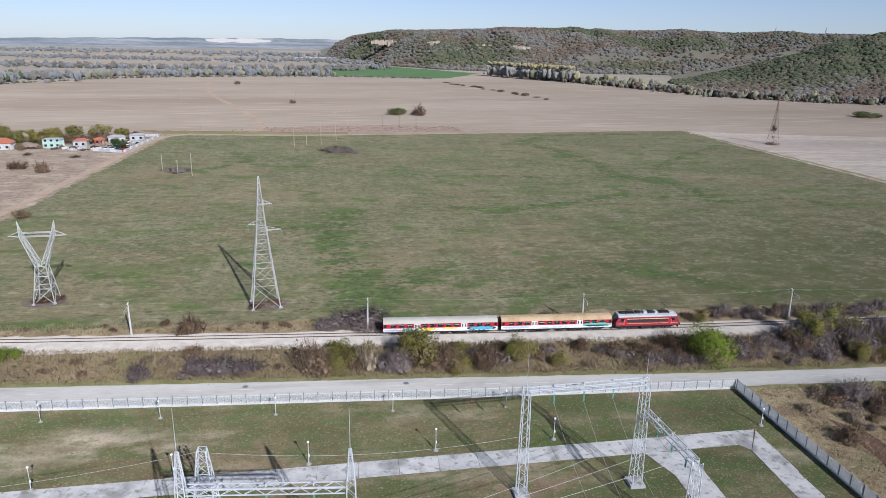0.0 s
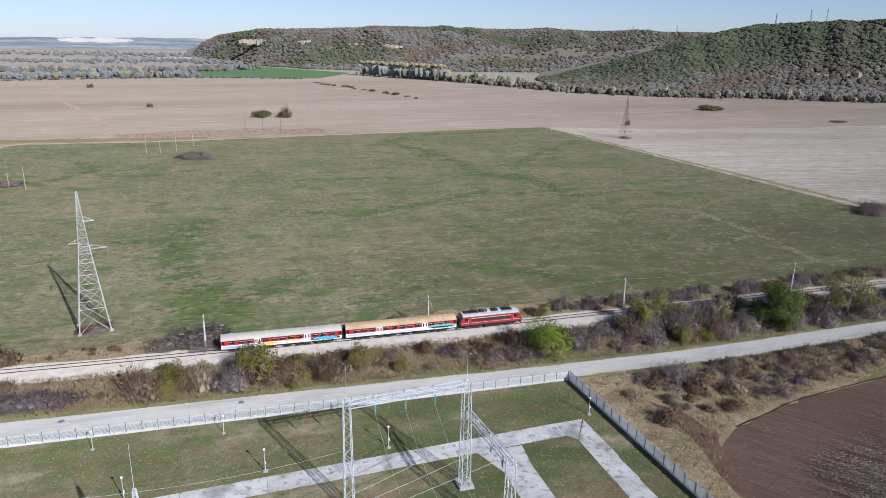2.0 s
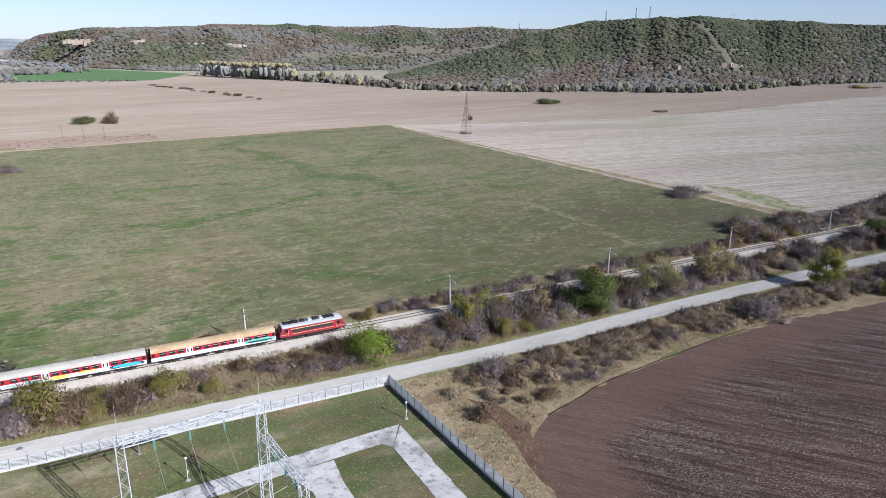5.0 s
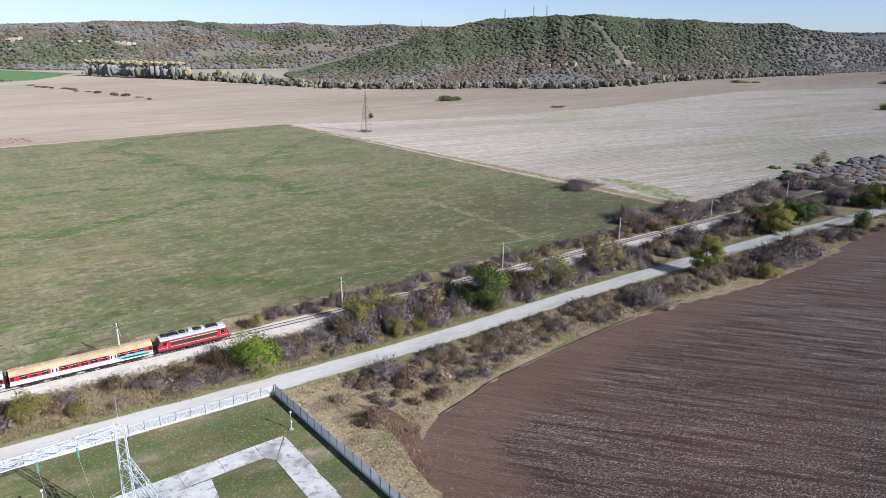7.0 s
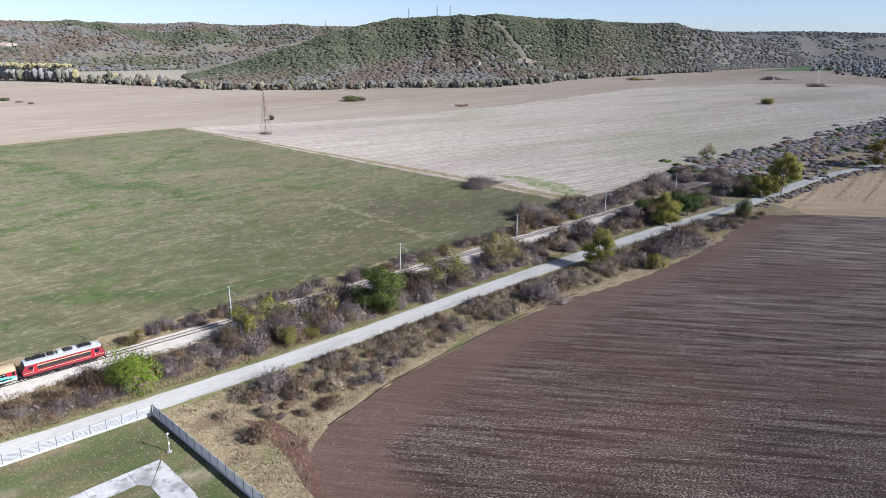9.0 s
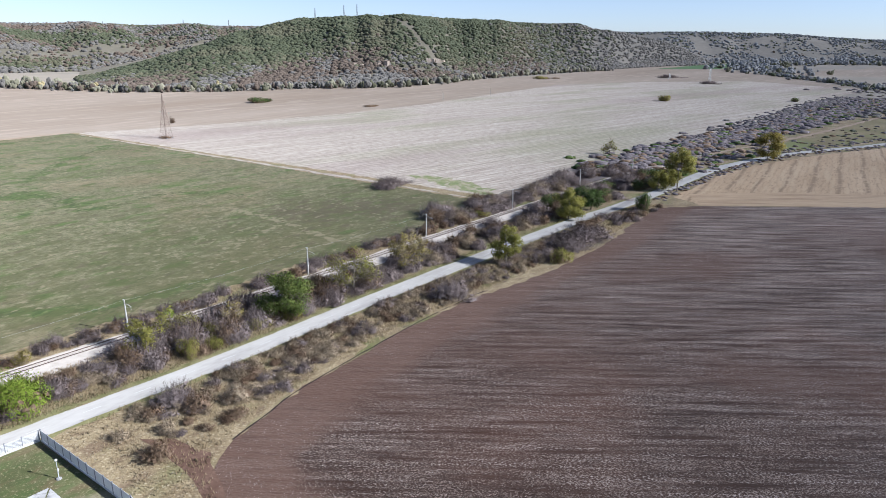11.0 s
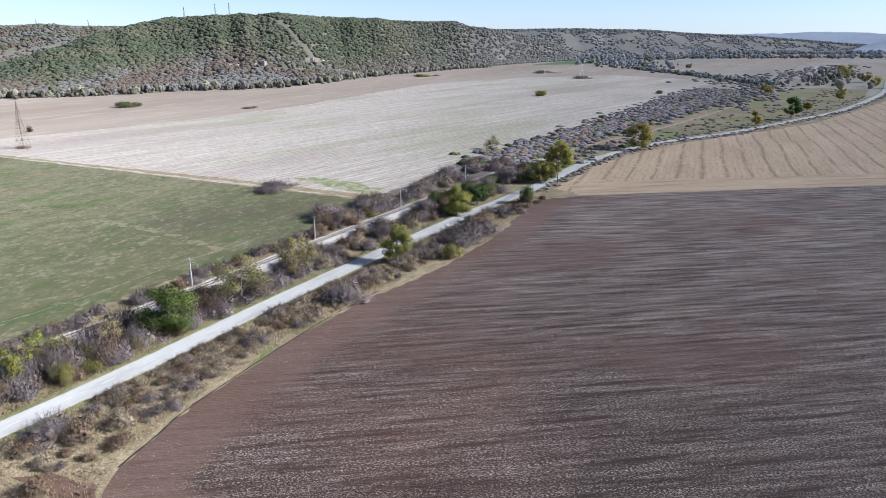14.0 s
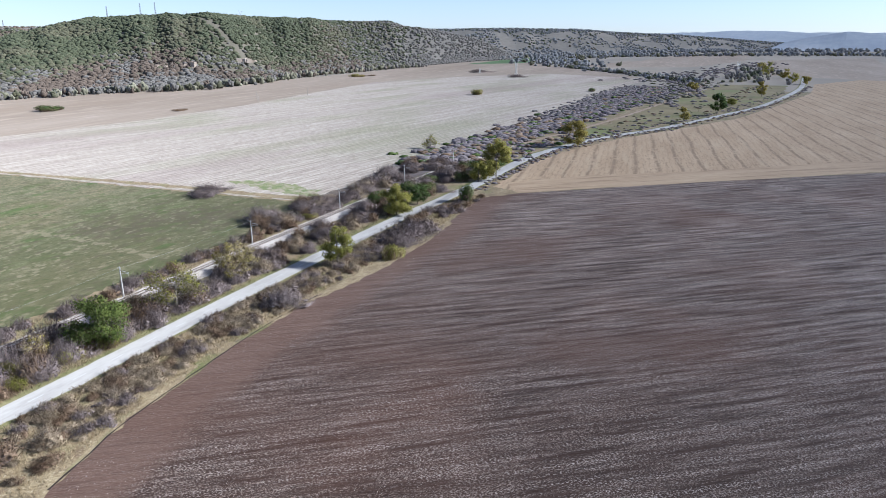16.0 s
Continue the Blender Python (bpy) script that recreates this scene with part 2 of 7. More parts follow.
M["tan_headland"] = noise_mat("tan_turning_strip", [(0.27, 0.19, 0.115), (0.35, 0.255, 0.16), (0.43, 0.33, 0.215)], 0.12, 10, stretch=(7, 1, 1), turn=-52, fine_mix=0.5)
overlay(M["tan_headland"], (0.19, 0.13, 0.08), 0.5, 0.52, 0.64, (14, 1, 1), -52, seed=84, amount=0.5, detail=6)
M["meadow"] = noise_mat("rough_meadow", [(0.126, 0.103, 0.055), (0.180, 0.150, 0.076), (0.252, 0.206, 0.119)], 0.03, 14)
overlay(M["meadow"], (0.13, 0.16, 0.05), 0.04, 0.48, 0.66, seed=50, amount=0.7)
M["weeds"] = noise_mat("dead_brown_weeds", [(0.17, 0.12, 0.09), (0.24, 0.175, 0.135), (0.31, 0.24, 0.19)], 0.2, 6)
M["lawn"] = noise_mat("worn_compound_lawn", [(0.078, 0.080, 0.034), (0.125, 0.118, 0.057), (0.202, 0.178, 0.108)], 0.10, 12, bump=0.5, bump_scale=2.5, stretch=(1.6, 1, 1), bump_distance=0.15)
overlay(M["lawn"], (0.40, 0.335, 0.25), 0.11, 2.30, 3.0, (2.4, 1, 1), seed=11, amount=0.85, detail=6, attribute="dry", gain=4.0)
overlay(M["lawn"], (0.21, 0.145, 0.095), 0.12, 2.35, 2.9, (3.0, 1, 1), seed=71, amount=0.75, detail=6, attribute="brown", gain=4.0)
overlay(M["lawn"], (0.056, 0.066, 0.024), 0.12, 2.10, 2.9, (1.6, 1, 1), seed=72, amount=0.8, detail=6, attribute="green", gain=4.0)
overlay(M["lawn"], (0.075, 0.105, 0.03), 0.06, 0.50, 0.62, (2.2, 1, 1), seed=41, amount=0.7, detail=5)
overlay(M["lawn"], (0.20, 0.135, 0.085), 0.09, 0.53, 0.66, (3.0, 1, 1), seed=12, amount=0.45, detail=5)
overlay(M["lawn"], (0.06, 0.066, 0.026), 2.2, 0.52, 0.70, seed=44, amount=0.5, detail=7)
overlay(M["lawn"], (0.125, 0.085, 0.05), 0.45, 0.52, 0.64, (1.8, 1, 1), seed=76, amount=0.5, detail=7)
overlay(M["lawn"], (0.06, 0.095, 0.028), 0.32, 0.52, 0.64, (1.6, 1, 1), seed=77, amount=0.55, detail=7)
overlay(M["lawn"], (0.34, 0.30, 0.19), 3.0, 0.56, 0.70, seed=45, amount=0.5, detail=7)
M["grass_verge"] = noise_mat("green_road_verge", [(0.11, 0.112, 0.045), (0.17, 0.163, 0.072), (0.25, 0.22, 0.12)], 0.25, 6, bump=0.6, bump_scale=3)
M["dry_grass_ground"] = noise_mat("trodden_dry_grass", [(0.146, 0.104, 0.057), (0.249, 0.196, 0.114), (0.344, 0.283, 0.174)], 0.16, 9, bump=0.8, bump_scale=2.2, bump_distance=0.3, fine_mix=0.5)
overlay(M["dry_grass_ground"], (0.13, 0.09, 0.06), 0.8, 0.52, 0.68, (2, 1, 1), seed=46, amount=0.6, detail=8)
overlay(M["dry_grass_ground"], (0.12, 0.075, 0.052), 0.14, 0.54, 0.64, (1.5, 1, 1), seed=78, amount=0.6, detail=7)
overlay(M["dry_grass_ground"], (0.13, 0.14, 0.055), 0.10, 0.55, 0.66, (1.5, 1, 1), seed=79, amount=0.55, detail=7)
overlay(M["dry_grass_ground"], (0.50, 0.44, 0.31), 2.2, 0.56, 0.70, seed=47, amount=0.5, detail=7)
M["red_soil"] = noise_mat("bare_reddish_soil", [(0.072, 0.040, 0.028), (0.115, 0.068, 0.048), (0.170, 0.108, 0.078)], 0.3, 6, bump=0.6, bump_scale=2)
M["dirt_road"] = noise_mat("packed_dirt_road", [(0.23, 0.165, 0.115), (0.29, 0.22, 0.16), (0.35, 0.275, 0.21)], 0.1, 8)
M["asphalt"] = noise_mat("old_pale_asphalt", [(0.30, 0.287, 0.265), (0.385, 0.37, 0.342), (0.445, 0.43, 0.40)], 0.18, 9, rough=0.85, stretch=(3, 1, 1))
overlay(M["asphalt"], (0.17, 0.165, 0.16), 0.12, 0.60, 0.68, (6, 0.7, 1), seed=13, amount=0.5)
M["concrete"] = noise_mat("weathered_concrete_slab", [(0.30, 0.30, 0.295), (0.41, 0.405, 0.395), (0.50, 0.49, 0.475)], 0.35, 6, rough=0.85, bump=0.1, per_object=0.12)
overlay(M["concrete"], (0.18, 0.175, 0.17), 0.22, 0.51, 0.64, seed=14, amount=0.75, detail=7)
overlay(M["concrete"], (0.13, 0.12, 0.11), 1.0, 0.56, 0.66, seed=49, amount=0.6, detail=7)
M["plinth"] = noise_mat("whitewashed_plinth", [(0.46, 0.455, 0.44), (0.60, 0.595, 0.58)], 0.6, 6, per_object=0.2)
M["ballast"] = noise_mat("pale_track_ballast", [(0.352, 0.312, 0.268), (0.440, 0.400, 0.352), (0.528, 0.484, 0.431)], 0.5, 8, bump=0.6, bump_scale=5)
M["paint_line"] = noise_mat("worn_white_road_paint", [(0.42, 0.42, 0.40), (0.55, 0.55, 0.53)], 1.0, 5)
M["rust"] = noise_mat("rusty_rail_steel", [(0.07, 0.045, 0.033), (0.11, 0.07, 0.05)], 2, 5, rough=0.7, metal=0.3)
M["sleeper"] = noise_mat("dusty_concrete_sleeper", [(0.408, 0.360, 0.312), (0.528, 0.480, 0.420)], 2, 5)
# metals and paints
M["galv"] = noise_mat("galvanised_lattice_steel", [(0.52, 0.54, 0.56), (0.66, 0.68, 0.70), (0.76, 0.77, 0.78)], 0.6, 5, rough=0.5, metal=0.25)
M["galv_old"] = noise_mat("weathered_tower_steel", [(0.42, 0.42, 0.40), (0.56, 0.56, 0.53), (0.64, 0.63, 0.60)], 0.5, 5, rough=0.6, metal=0.2)
M["rusty_tower"] = noise_mat("brown_primed_tower_steel", [(0.20, 0.14, 0.11), (0.28, 0.21, 0.17)], 0.5, 5, rough=0.7)
M["wire"] = noise_mat("aluminium_conductor", [(0.36, 0.36, 0.34), (0.44, 0.44, 0.42)], 1, 3, rough=0.5, metal=0.3)
M["glass_insulator"] = noise_mat("green_glass_insulator", [(0.10, 0.28, 0.24), (0.16, 0.38, 0.33)], 4, 3, rough=0.15)
M["fence"] = noise_mat("pale_grey_fence_steel", [(0.577, 0.582, 0.575), (0.715, 0.717, 0.702)], 0.6, 5, rough=0.5, metal=0.1)
M["fence_post"] = noise_mat("grey_fence_post", [(0.17, 0.175, 0.19), (0.27, 0.275, 0.29)], 0.6, 5, rough=0.6)
M["mast"] = noise_mat("pale_concrete_mast", [(0.45, 0.44, 0.41), (0.58, 0.565, 0.53)], 0.8, 6)
M["wood_pole"] = noise_mat("grey_weathered_pole", [(0.30, 0.27, 0.23), (0.44, 0.41, 0.36)], 0.8, 6)
M["lamp_white"] = noise_mat("white_lamp_globe", [(0.78, 0.78, 0.76), (0.84, 0.84, 0.82)], 2, 3, rough=0.3)
M["white_paint"] = noise_mat("grubby_white_coach_paint", [(0.60, 0.60, 0.60), (0.76, 0.76, 0.755), (0.80, 0.80, 0.795)], 0.6, 6, rough=0.45)
M["red_paint"] = noise_mat("bright_red_coach_paint", [(0.391, 0.025, 0.033), (0.510, 0.035, 0.046)], 0.5, 6, rough=0.4)
M["loco_red"] = noise_mat("faded_crimson_locomotive_paint", [(0.25, 0.028, 0.042), (0.36, 0.042, 0.058)], 0.5, 6, rough=0.4)
M["loco_stripe"] = noise_mat("cream_stripe_paint", [(0.60, 0.42, 0.20), (0.70, 0.52, 0.28)], 1, 5, rough=0.5)
M["grille"] = noise_mat("dark_ventilation_grille", [(0.035, 0.03, 0.03), (0.06, 0.05, 0.05)], 3, 4, rough=0.6)
M["roof_grey"] = noise_mat("dusty_pale_roof", [(0.46, 0.43, 0.37), (0.58, 0.55, 0.48)], 0.35, 6, rough=0.7)
M["roof_tan"] = noise_mat("rust_stained_tan_roof", [(0.40, 0.27, 0.14), (0.55, 0.40, 0.24), (0.60, 0.48, 0.33)], 0.4, 6, rough=0.7)
M["roof_silver"] = noise_mat("silver_loco_roof", [(0.36, 0.37, 0.38), (0.50, 0.51, 0.52)], 0.6, 6, rough=0.55)
M["black"] = noise_mat("sooty_black_underframe", [(0.018, 0.017, 0.016), (0.04, 0.036, 0.033)], 1.5, 5, rough=0.8)
M["rubber"] = noise_mat("black_gangway_rubber", [(0.012, 0.012, 0.012), (0.025, 0.025, 0.025)], 3, 4, rough=0.9)
M["steel"] = noise_mat("worn_wheel_steel", [(0.12, 0.10, 0.09), (0.22, 0.19, 0.17)], 3, 4, rough=0.5, metal=0.5)
M["glass"] = noise_mat("dark_window_glass", [(0.012, 0.016, 0.02), (0.03, 0.036, 0.042)], 1, 3, rough=0.08)
M["graffiti_cyan"] = noise_mat("cyan_graffiti_paint", [(0.05, 0.38, 0.60), (0.12, 0.55, 0.72)], 1.2, 5, rough=0.5)
M["graffiti_yellow"] = noise_mat("yellow_graffiti_paint", [(0.72, 0.52, 0.06), (0.80, 0.66, 0.18)], 1.2, 5, rough=0.5)
M["graffiti_teal"] = noise_mat("teal_graffiti_paint", [(0.10, 0.42, 0.36), (0.24, 0.58, 0.50)], 1.2, 5, rough=0.5)
M["graffiti_blue"] = noise_mat("pale_blue_graffiti_paint", [(0.42, 0.50, 0.62), (0.58, 0.66, 0.76)], 1.2, 5, rough=0.5)
M["graffiti_black"] = noise_mat("black_graffiti_outline", [(0.03, 0.03, 0.035), (0.06, 0.06, 0.065)], 1.2, 5, rough=0.5)
M["graffiti_pink"] = noise_mat("pink_graffiti_paint", [(0.55, 0.25, 0.36), (0.68, 0.38, 0.48)], 1.2, 5, rough=0.5)
# plants
M["twig_purple"] = noise_mat("bare_blackthorn_twigs", [(0.118, 0.092, 0.086), (0.181, 0.144, 0.135), (0.250, 0.205, 0.189)], 0.4, 5, island=0.35, per_object=0.3)
M["twig_brown"] = noise_mat("bare_brown_twigs", [(0.108, 0.069, 0.043), (0.173, 0.117, 0.074), (0.241, 0.171, 0.115)], 0.4, 5, island=0.35, per_object=0.35)
M["twig_grey"] = noise_mat("pale_grey_twigs", [(0.196, 0.150, 0.097), (0.299, 0.235, 0.158), (0.397, 0.321, 0.225)], 0.4, 5, island=0.35, per_object=0.3)
M["bark"] = noise_mat("grey_brown_bark", [(0.11, 0.09, 0.07), (0.20, 0.17, 0.135), (0.30, 0.27, 0.22)], 1.2, 6, bump=0.4, bump_scale=8)
M["leaf_green"] = noise_mat("bright_green_leaves", [(0.140, 0.205, 0.026), (0.243, 0.333, 0.042), (0.371, 0.448, 0.074)], 0.5, 5, island=0.5, translucent=0.4)
M["leaf_mid"] = noise_mat("deep_green_leaves", [(0.072, 0.105, 0.024), (0.125, 0.165, 0.038), (0.20, 0.235, 0.06)], 0.5, 5, island=0.5, translucent=0.35)
M["leaf_dark"] = noise_mat("dark_green_leaves", [(0.045, 0.08, 0.022), (0.08, 0.12, 0.032), (0.125, 0.17, 0.045)], 0.5, 5, island=0.5, per_object=0.2, translucent=0.2)
M["leaf_olive"] = noise_mat("yellowing_olive_leaves", [(0.170, 0.174, 0.037), (0.266, 0.255, 0.059), (0.370, 0.337, 0.096)], 0.5, 5, island=0.5, per_object=0.3, translucent=0.4)
M["leaf_yellow"] = noise_mat("autumn_yellow_leaves", [(0.187, 0.160, 0.039), (0.289, 0.242, 0.062), (0.390, 0.328, 0.101)], 0.5, 5, island=0.5, per_object=0.3, translucent=0.4)
M["leaf_rust"] = noise_mat("withered_russet_leaves", [(0.068, 0.038, 0.018), (0.117, 0.068, 0.032), (0.180, 0.108, 0.054)], 0.5, 5, island=0.5, per_object=0.3)
M["straw"] = noise_mat("dry_straw_grass", [(0.224, 0.167, 0.096), (0.310, 0.242, 0.143), (0.396, 0.321, 0.202)], 0.15, 5, island=0.15, translucent=0.35)
M["grass_blade"] = noise_mat("green_grass_blades", [(0.06, 0.085, 0.022), (0.11, 0.13, 0.04), (0.18, 0.18, 0.07)], 0.3, 5, island=0.4)
# distance
M["hill_soil"] = noise_mat("wooded_hill_soil", [(0.115, 0.105, 0.078), (0.15, 0.135, 0.10), (0.20, 0.175, 0.135)], 0.012, 12)
# wood colours are lifted and greyed a little to suggest distance haze
M["wood_green"] = noise_mat("oak_wood_green", [(0.063, 0.075, 0.043), (0.085, 0.095, 0.054), (0.111, 0.121, 0.068)], 0.09, 6, island=0.12, stops=(0.32, 0.5, 0.68))
M["wood_olive"] = noise_mat("oak_wood_olive", [(0.087, 0.088, 0.053), (0.116, 0.114, 0.070), (0.150, 0.144, 0.087)], 0.09, 6, island=0.12)
M["wood_russet"] = noise_mat("oak_wood_russet", [(0.104, 0.081, 0.064), (0.139, 0.108, 0.083), (0.180, 0.138, 0.107)], 0.09, 6, island=0.12)
M["wood_grey"] = noise_mat("leafless_wood_grey", [(0.124, 0.116, 0.102), (0.164, 0.153, 0.136), (0.208, 0.194, 0.172)], 0.09, 6, island=0.12)
# bare crowns with the bluish haze of distance mixed into their colour
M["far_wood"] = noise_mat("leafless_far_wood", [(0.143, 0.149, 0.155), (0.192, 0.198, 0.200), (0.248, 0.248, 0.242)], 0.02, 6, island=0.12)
M["scrub_far"] = noise_mat("purple_grey_thorn_scrub", [(0.128, 0.108, 0.108), (0.176, 0.152, 0.152), (0.232, 0.200, 0.196)], 0.06, 8, island=0.12)
M["poplar_yellow"] = noise_mat("yellow_poplar_crowns", [(0.27, 0.225, 0.12), (0.35, 0.295, 0.155), (0.43, 0.365, 0.21)], 0.09, 6, island=0.12)
M["poplar_grey"] = noise_mat("bare_poplar_twigs", [(0.24, 0.23, 0.21), (0.31, 0.30, 0.275), (0.38, 0.365, 0.335)], 0.06, 6, island=0.1)
M["willow"] = noise_mat("pale_riverside_trees", [(0.168, 0.163, 0.110), (0.236, 0.226, 0.158), (0.315, 0.294, 0.210)], 0.06, 6, island=0.12)
M["weed_soil"] = noise_mat("dark_weedy_soil", [(0.07, 0.055, 0.045), (0.12, 0.095, 0.075), (0.19, 0.155, 0.12)], 0.5, 6, bump=0.6, bump_scale=2)
# darkened to the thorn scrub's own tone, for the sheet beneath it
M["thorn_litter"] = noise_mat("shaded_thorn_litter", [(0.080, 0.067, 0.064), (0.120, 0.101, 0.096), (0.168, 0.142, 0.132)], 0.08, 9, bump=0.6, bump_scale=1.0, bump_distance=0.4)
M["cliff"] = noise_mat("pale_limestone_cliff", [(0.32, 0.25, 0.19), (0.46, 0.38, 0.30), (0.58, 0.50, 0.42)], 0.08, 8, bump=0.5, bump_scale=0.5, bump_distance=1.0)
M["quarry"] = noise_mat("white_quarry_stone", [(0.40, 0.38, 0.35), (0.52, 0.50, 0.47)], 0.02, 6)
# backdrop colours with aerial haze painted in, paler and bluer than the land
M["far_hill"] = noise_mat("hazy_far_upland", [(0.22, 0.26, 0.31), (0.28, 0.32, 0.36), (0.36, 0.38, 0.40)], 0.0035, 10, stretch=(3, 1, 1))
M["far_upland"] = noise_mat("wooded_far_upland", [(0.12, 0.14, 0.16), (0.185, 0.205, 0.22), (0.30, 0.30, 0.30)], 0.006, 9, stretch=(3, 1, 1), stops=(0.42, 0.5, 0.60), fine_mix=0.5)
M["upland_soil"] = noise_mat("bare_upland_slope", [(0.123, 0.116, 0.101), (0.172, 0.158, 0.134), (0.233, 0.211, 0.176)], 0.006, 14, stretch=(2, 1, 1))
M["far_plain"] = noise_mat("far_patchwork_fields", [(0.18, 0.165, 0.14), (0.245, 0.215, 0.17), (0.32, 0.275, 0.215)], 0.0025, 8, stretch=(3, 1, 1))
M["green_crop"] = noise_mat("bright_green_crop", [(0.060, 0.114, 0.044), (0.090, 0.150, 0.061)], 0.02, 6)
# buildings
M["plaster_white"] = noise_mat("white_plaster", [(0.46, 0.46, 0.45), (0.62, 0.61, 0.60)], 0.5, 5)
M["plaster_mint"] = noise_mat("mint_green_plaster", [(0.40, 0.54, 0.47), (0.50, 0.64, 0.56)], 0.5, 5)
M["tile_red"] = noise_mat("red_clay_tiles", [(0.30, 0.10, 0.06), (0.42, 0.16, 0.10)], 0.6, 6)
M["tin_roof"] = noise_mat("grey_tin_roof", [(0.38, 0.38, 0.38), (0.56, 0.56, 0.56)], 0.5, 5, rough=0.5)
M["car_red"] = noise_mat("red_car_paint", [(0.45, 0.02, 0.03), (0.55, 0.03, 0.04)], 1, 3, rough=0.25)
M["car_white"] = noise_mat("white_car_paint", [(0.72, 0.72, 0.72), (0.80, 0.80, 0.80)], 1, 3, rough=0.25)
M["car_blue"] = noise_mat("blue_car_paint", [(0.05, 0.09, 0.20), (0.08, 0.13, 0.26)], 1, 3, rough=0.25)


# ---- builders ----
class Mesh:
    """Gathers simple solids into one mesh."""

    def __init__(self):
        self.v, self.f = [], []

    def add(self, verts, faces):
        k = len(self.v)
        self.v += [tuple(p) for p in verts]
        self.f += [tuple(i + k for i in q) for q in faces]
        return self

    def box(self, c, s, rz=0.0, taper=1.0):
        a, b = math.cos(rz), math.sin(rz)
        out = []
        for z in (-0.5, 0.5):
            k = taper if z > 0 else 1.0
            for x, y in ((-0.5, -0.5), (0.5, -0.5), (0.5, 0.5), (-0.5, 0.5)):
                px, py = x * s[0] * k, y * s[1] * k
                out.append((c[0] + a * px - b * py, c[1] + b * px + a * py, c[2] + z * s[2]))
        return self.add(out, [(3, 2, 1, 0), (4, 5, 6, 7), (0, 1, 5, 4), (1, 2, 6, 5), (2, 3, 7, 6), (3, 0, 4, 7)])

    def beam(self, p, q, w, n=4, w2=None):
        p, q = Vector(p), Vector(q)
        d = (q - p).normalized()
        u = d.cross(Vector((0, 0, 1)))
        u = u.normalized() if u.length > 1e-4 else Vector((1, 0, 0))
        t = d.cross(u)
        out = []
        for end, width in ((p, w), (q, w if w2 is None else w2)):
            for i in range(n):
                a = math.tau * (i + 0.5) / n
                out.append(end + (u * math.cos(a) + t * math.sin(a)) * width * (0.7071 if n == 4 else 0.5))
        return self.add(out, [tuple(range(n))[::-1], tuple(range(n, 2 * n))] + [(i, (i + 1) % n, n + (i + 1) % n, n + i) for i in range(n)])

    def lathe(self, c, profile, n=10):
        """A turned solid: profile of (radius, z) from below to above."""
        out = [(c[0] + r * math.cos(math.tau * i / n), c[1] + r * math.sin(math.tau * i / n), c[2] + z) for r, z in profile for i in range(n)]
        k = len(profile)
        faces = [(j * n + i, j * n + (i + 1) % n, (j + 1) * n + (i + 1) % n, (j + 1) * n + i) for j in range(k - 1) for i in range(n)]
        return self.add(out, faces + [tuple(range(n))[::-1], tuple(range((k - 1) * n, k * n))])

    def strip(self, points, w):
        """A square bar bent along a line of points."""
        pts = [Vector(p) for p in points]
        rings = []
        for i, p in enumerate(pts):
            d = (pts[min(i + 1, len(pts) - 1)] - pts[max(i - 1, 0)]).normalized()
            u = d.cross(Vector((0.31, 0.17, 0.94))).normalized() * w * 0.6
            t = d.cross(u)
            rings += [p + u, p + t, p - u, p - t]
        n = len(pts)
        return self.add(rings, [(4 * i + j, 4 * i + (j + 1) % 4, 4 * i + 4 + (j + 1) % 4, 4 * i + 4 + j) for i in range(n - 1) for j in range(4)] + [(3, 2, 1, 0), tuple(range(4 * n - 4, 4 * n))])

    def wheel(self, c, r, w, n=14):
        out = [(c[0] + r * math.cos(math.tau * i / n), c[1] + s * w / 2, c[2] + r * math.sin(math.tau * i / n)) for s in (-1, 1) for i in range(n)]
        return self.add(out, [tuple(range(n)), tuple(range(n, 2 * n))[::-1]] + [(i, n + i, n + (i + 1) % n, (i + 1) % n) for i in range(n)])

    def extrude_x(self, section, x0, x1):
        """A closed (y, z) section drawn along x."""
        n = len(section)
        out = [(x0, y, z) for y, z in section] + [(x1, y, z) for y, z in section]
        return self.add(out, [tuple(range(n)), tuple(range(n, 2 * n))[::-1]] + [(i, n + i, n + (i + 1) % n, (i + 1) % n) for i in range(n)])

    def data(self, name, material=None):
        me = bpy.data.meshes.new(name)
        me.from_pydata(self.v, [], self.f)
        bm = bmesh.new()
        bm.from_mesh(me)
        bmesh.ops.recalc_face_normals(bm, faces=bm.faces)
        bm.to_mesh(me)
        bm.free()
        if material:
            me.materials.append(material)
        return me


def part(name, mesh, material, parent, label=""):
    """One mesh object under a thing or a part."""
    me = mesh.data(name, material) if isinstance(mesh, Mesh) else mesh
    ob = new(name, me)
    ob.parent = parent
    return tagged(ob, label)


def thing(name, label, category, group="", at=None):
    """An empty that parents the parts of a thing."""
    ob = tagged(new(name), label, category, group)
    ob.empty_display_size = 0.5
    if at is not None:
        ob.matrix_basis = at
    return ob


def solid(name, mesh, material, label, category, group="", kind=""):
    """A thing of one mesh."""
    return tagged(new(name, mesh.data(name, material) if isinstance(mesh, Mesh) else mesh), label, category, group, kind)


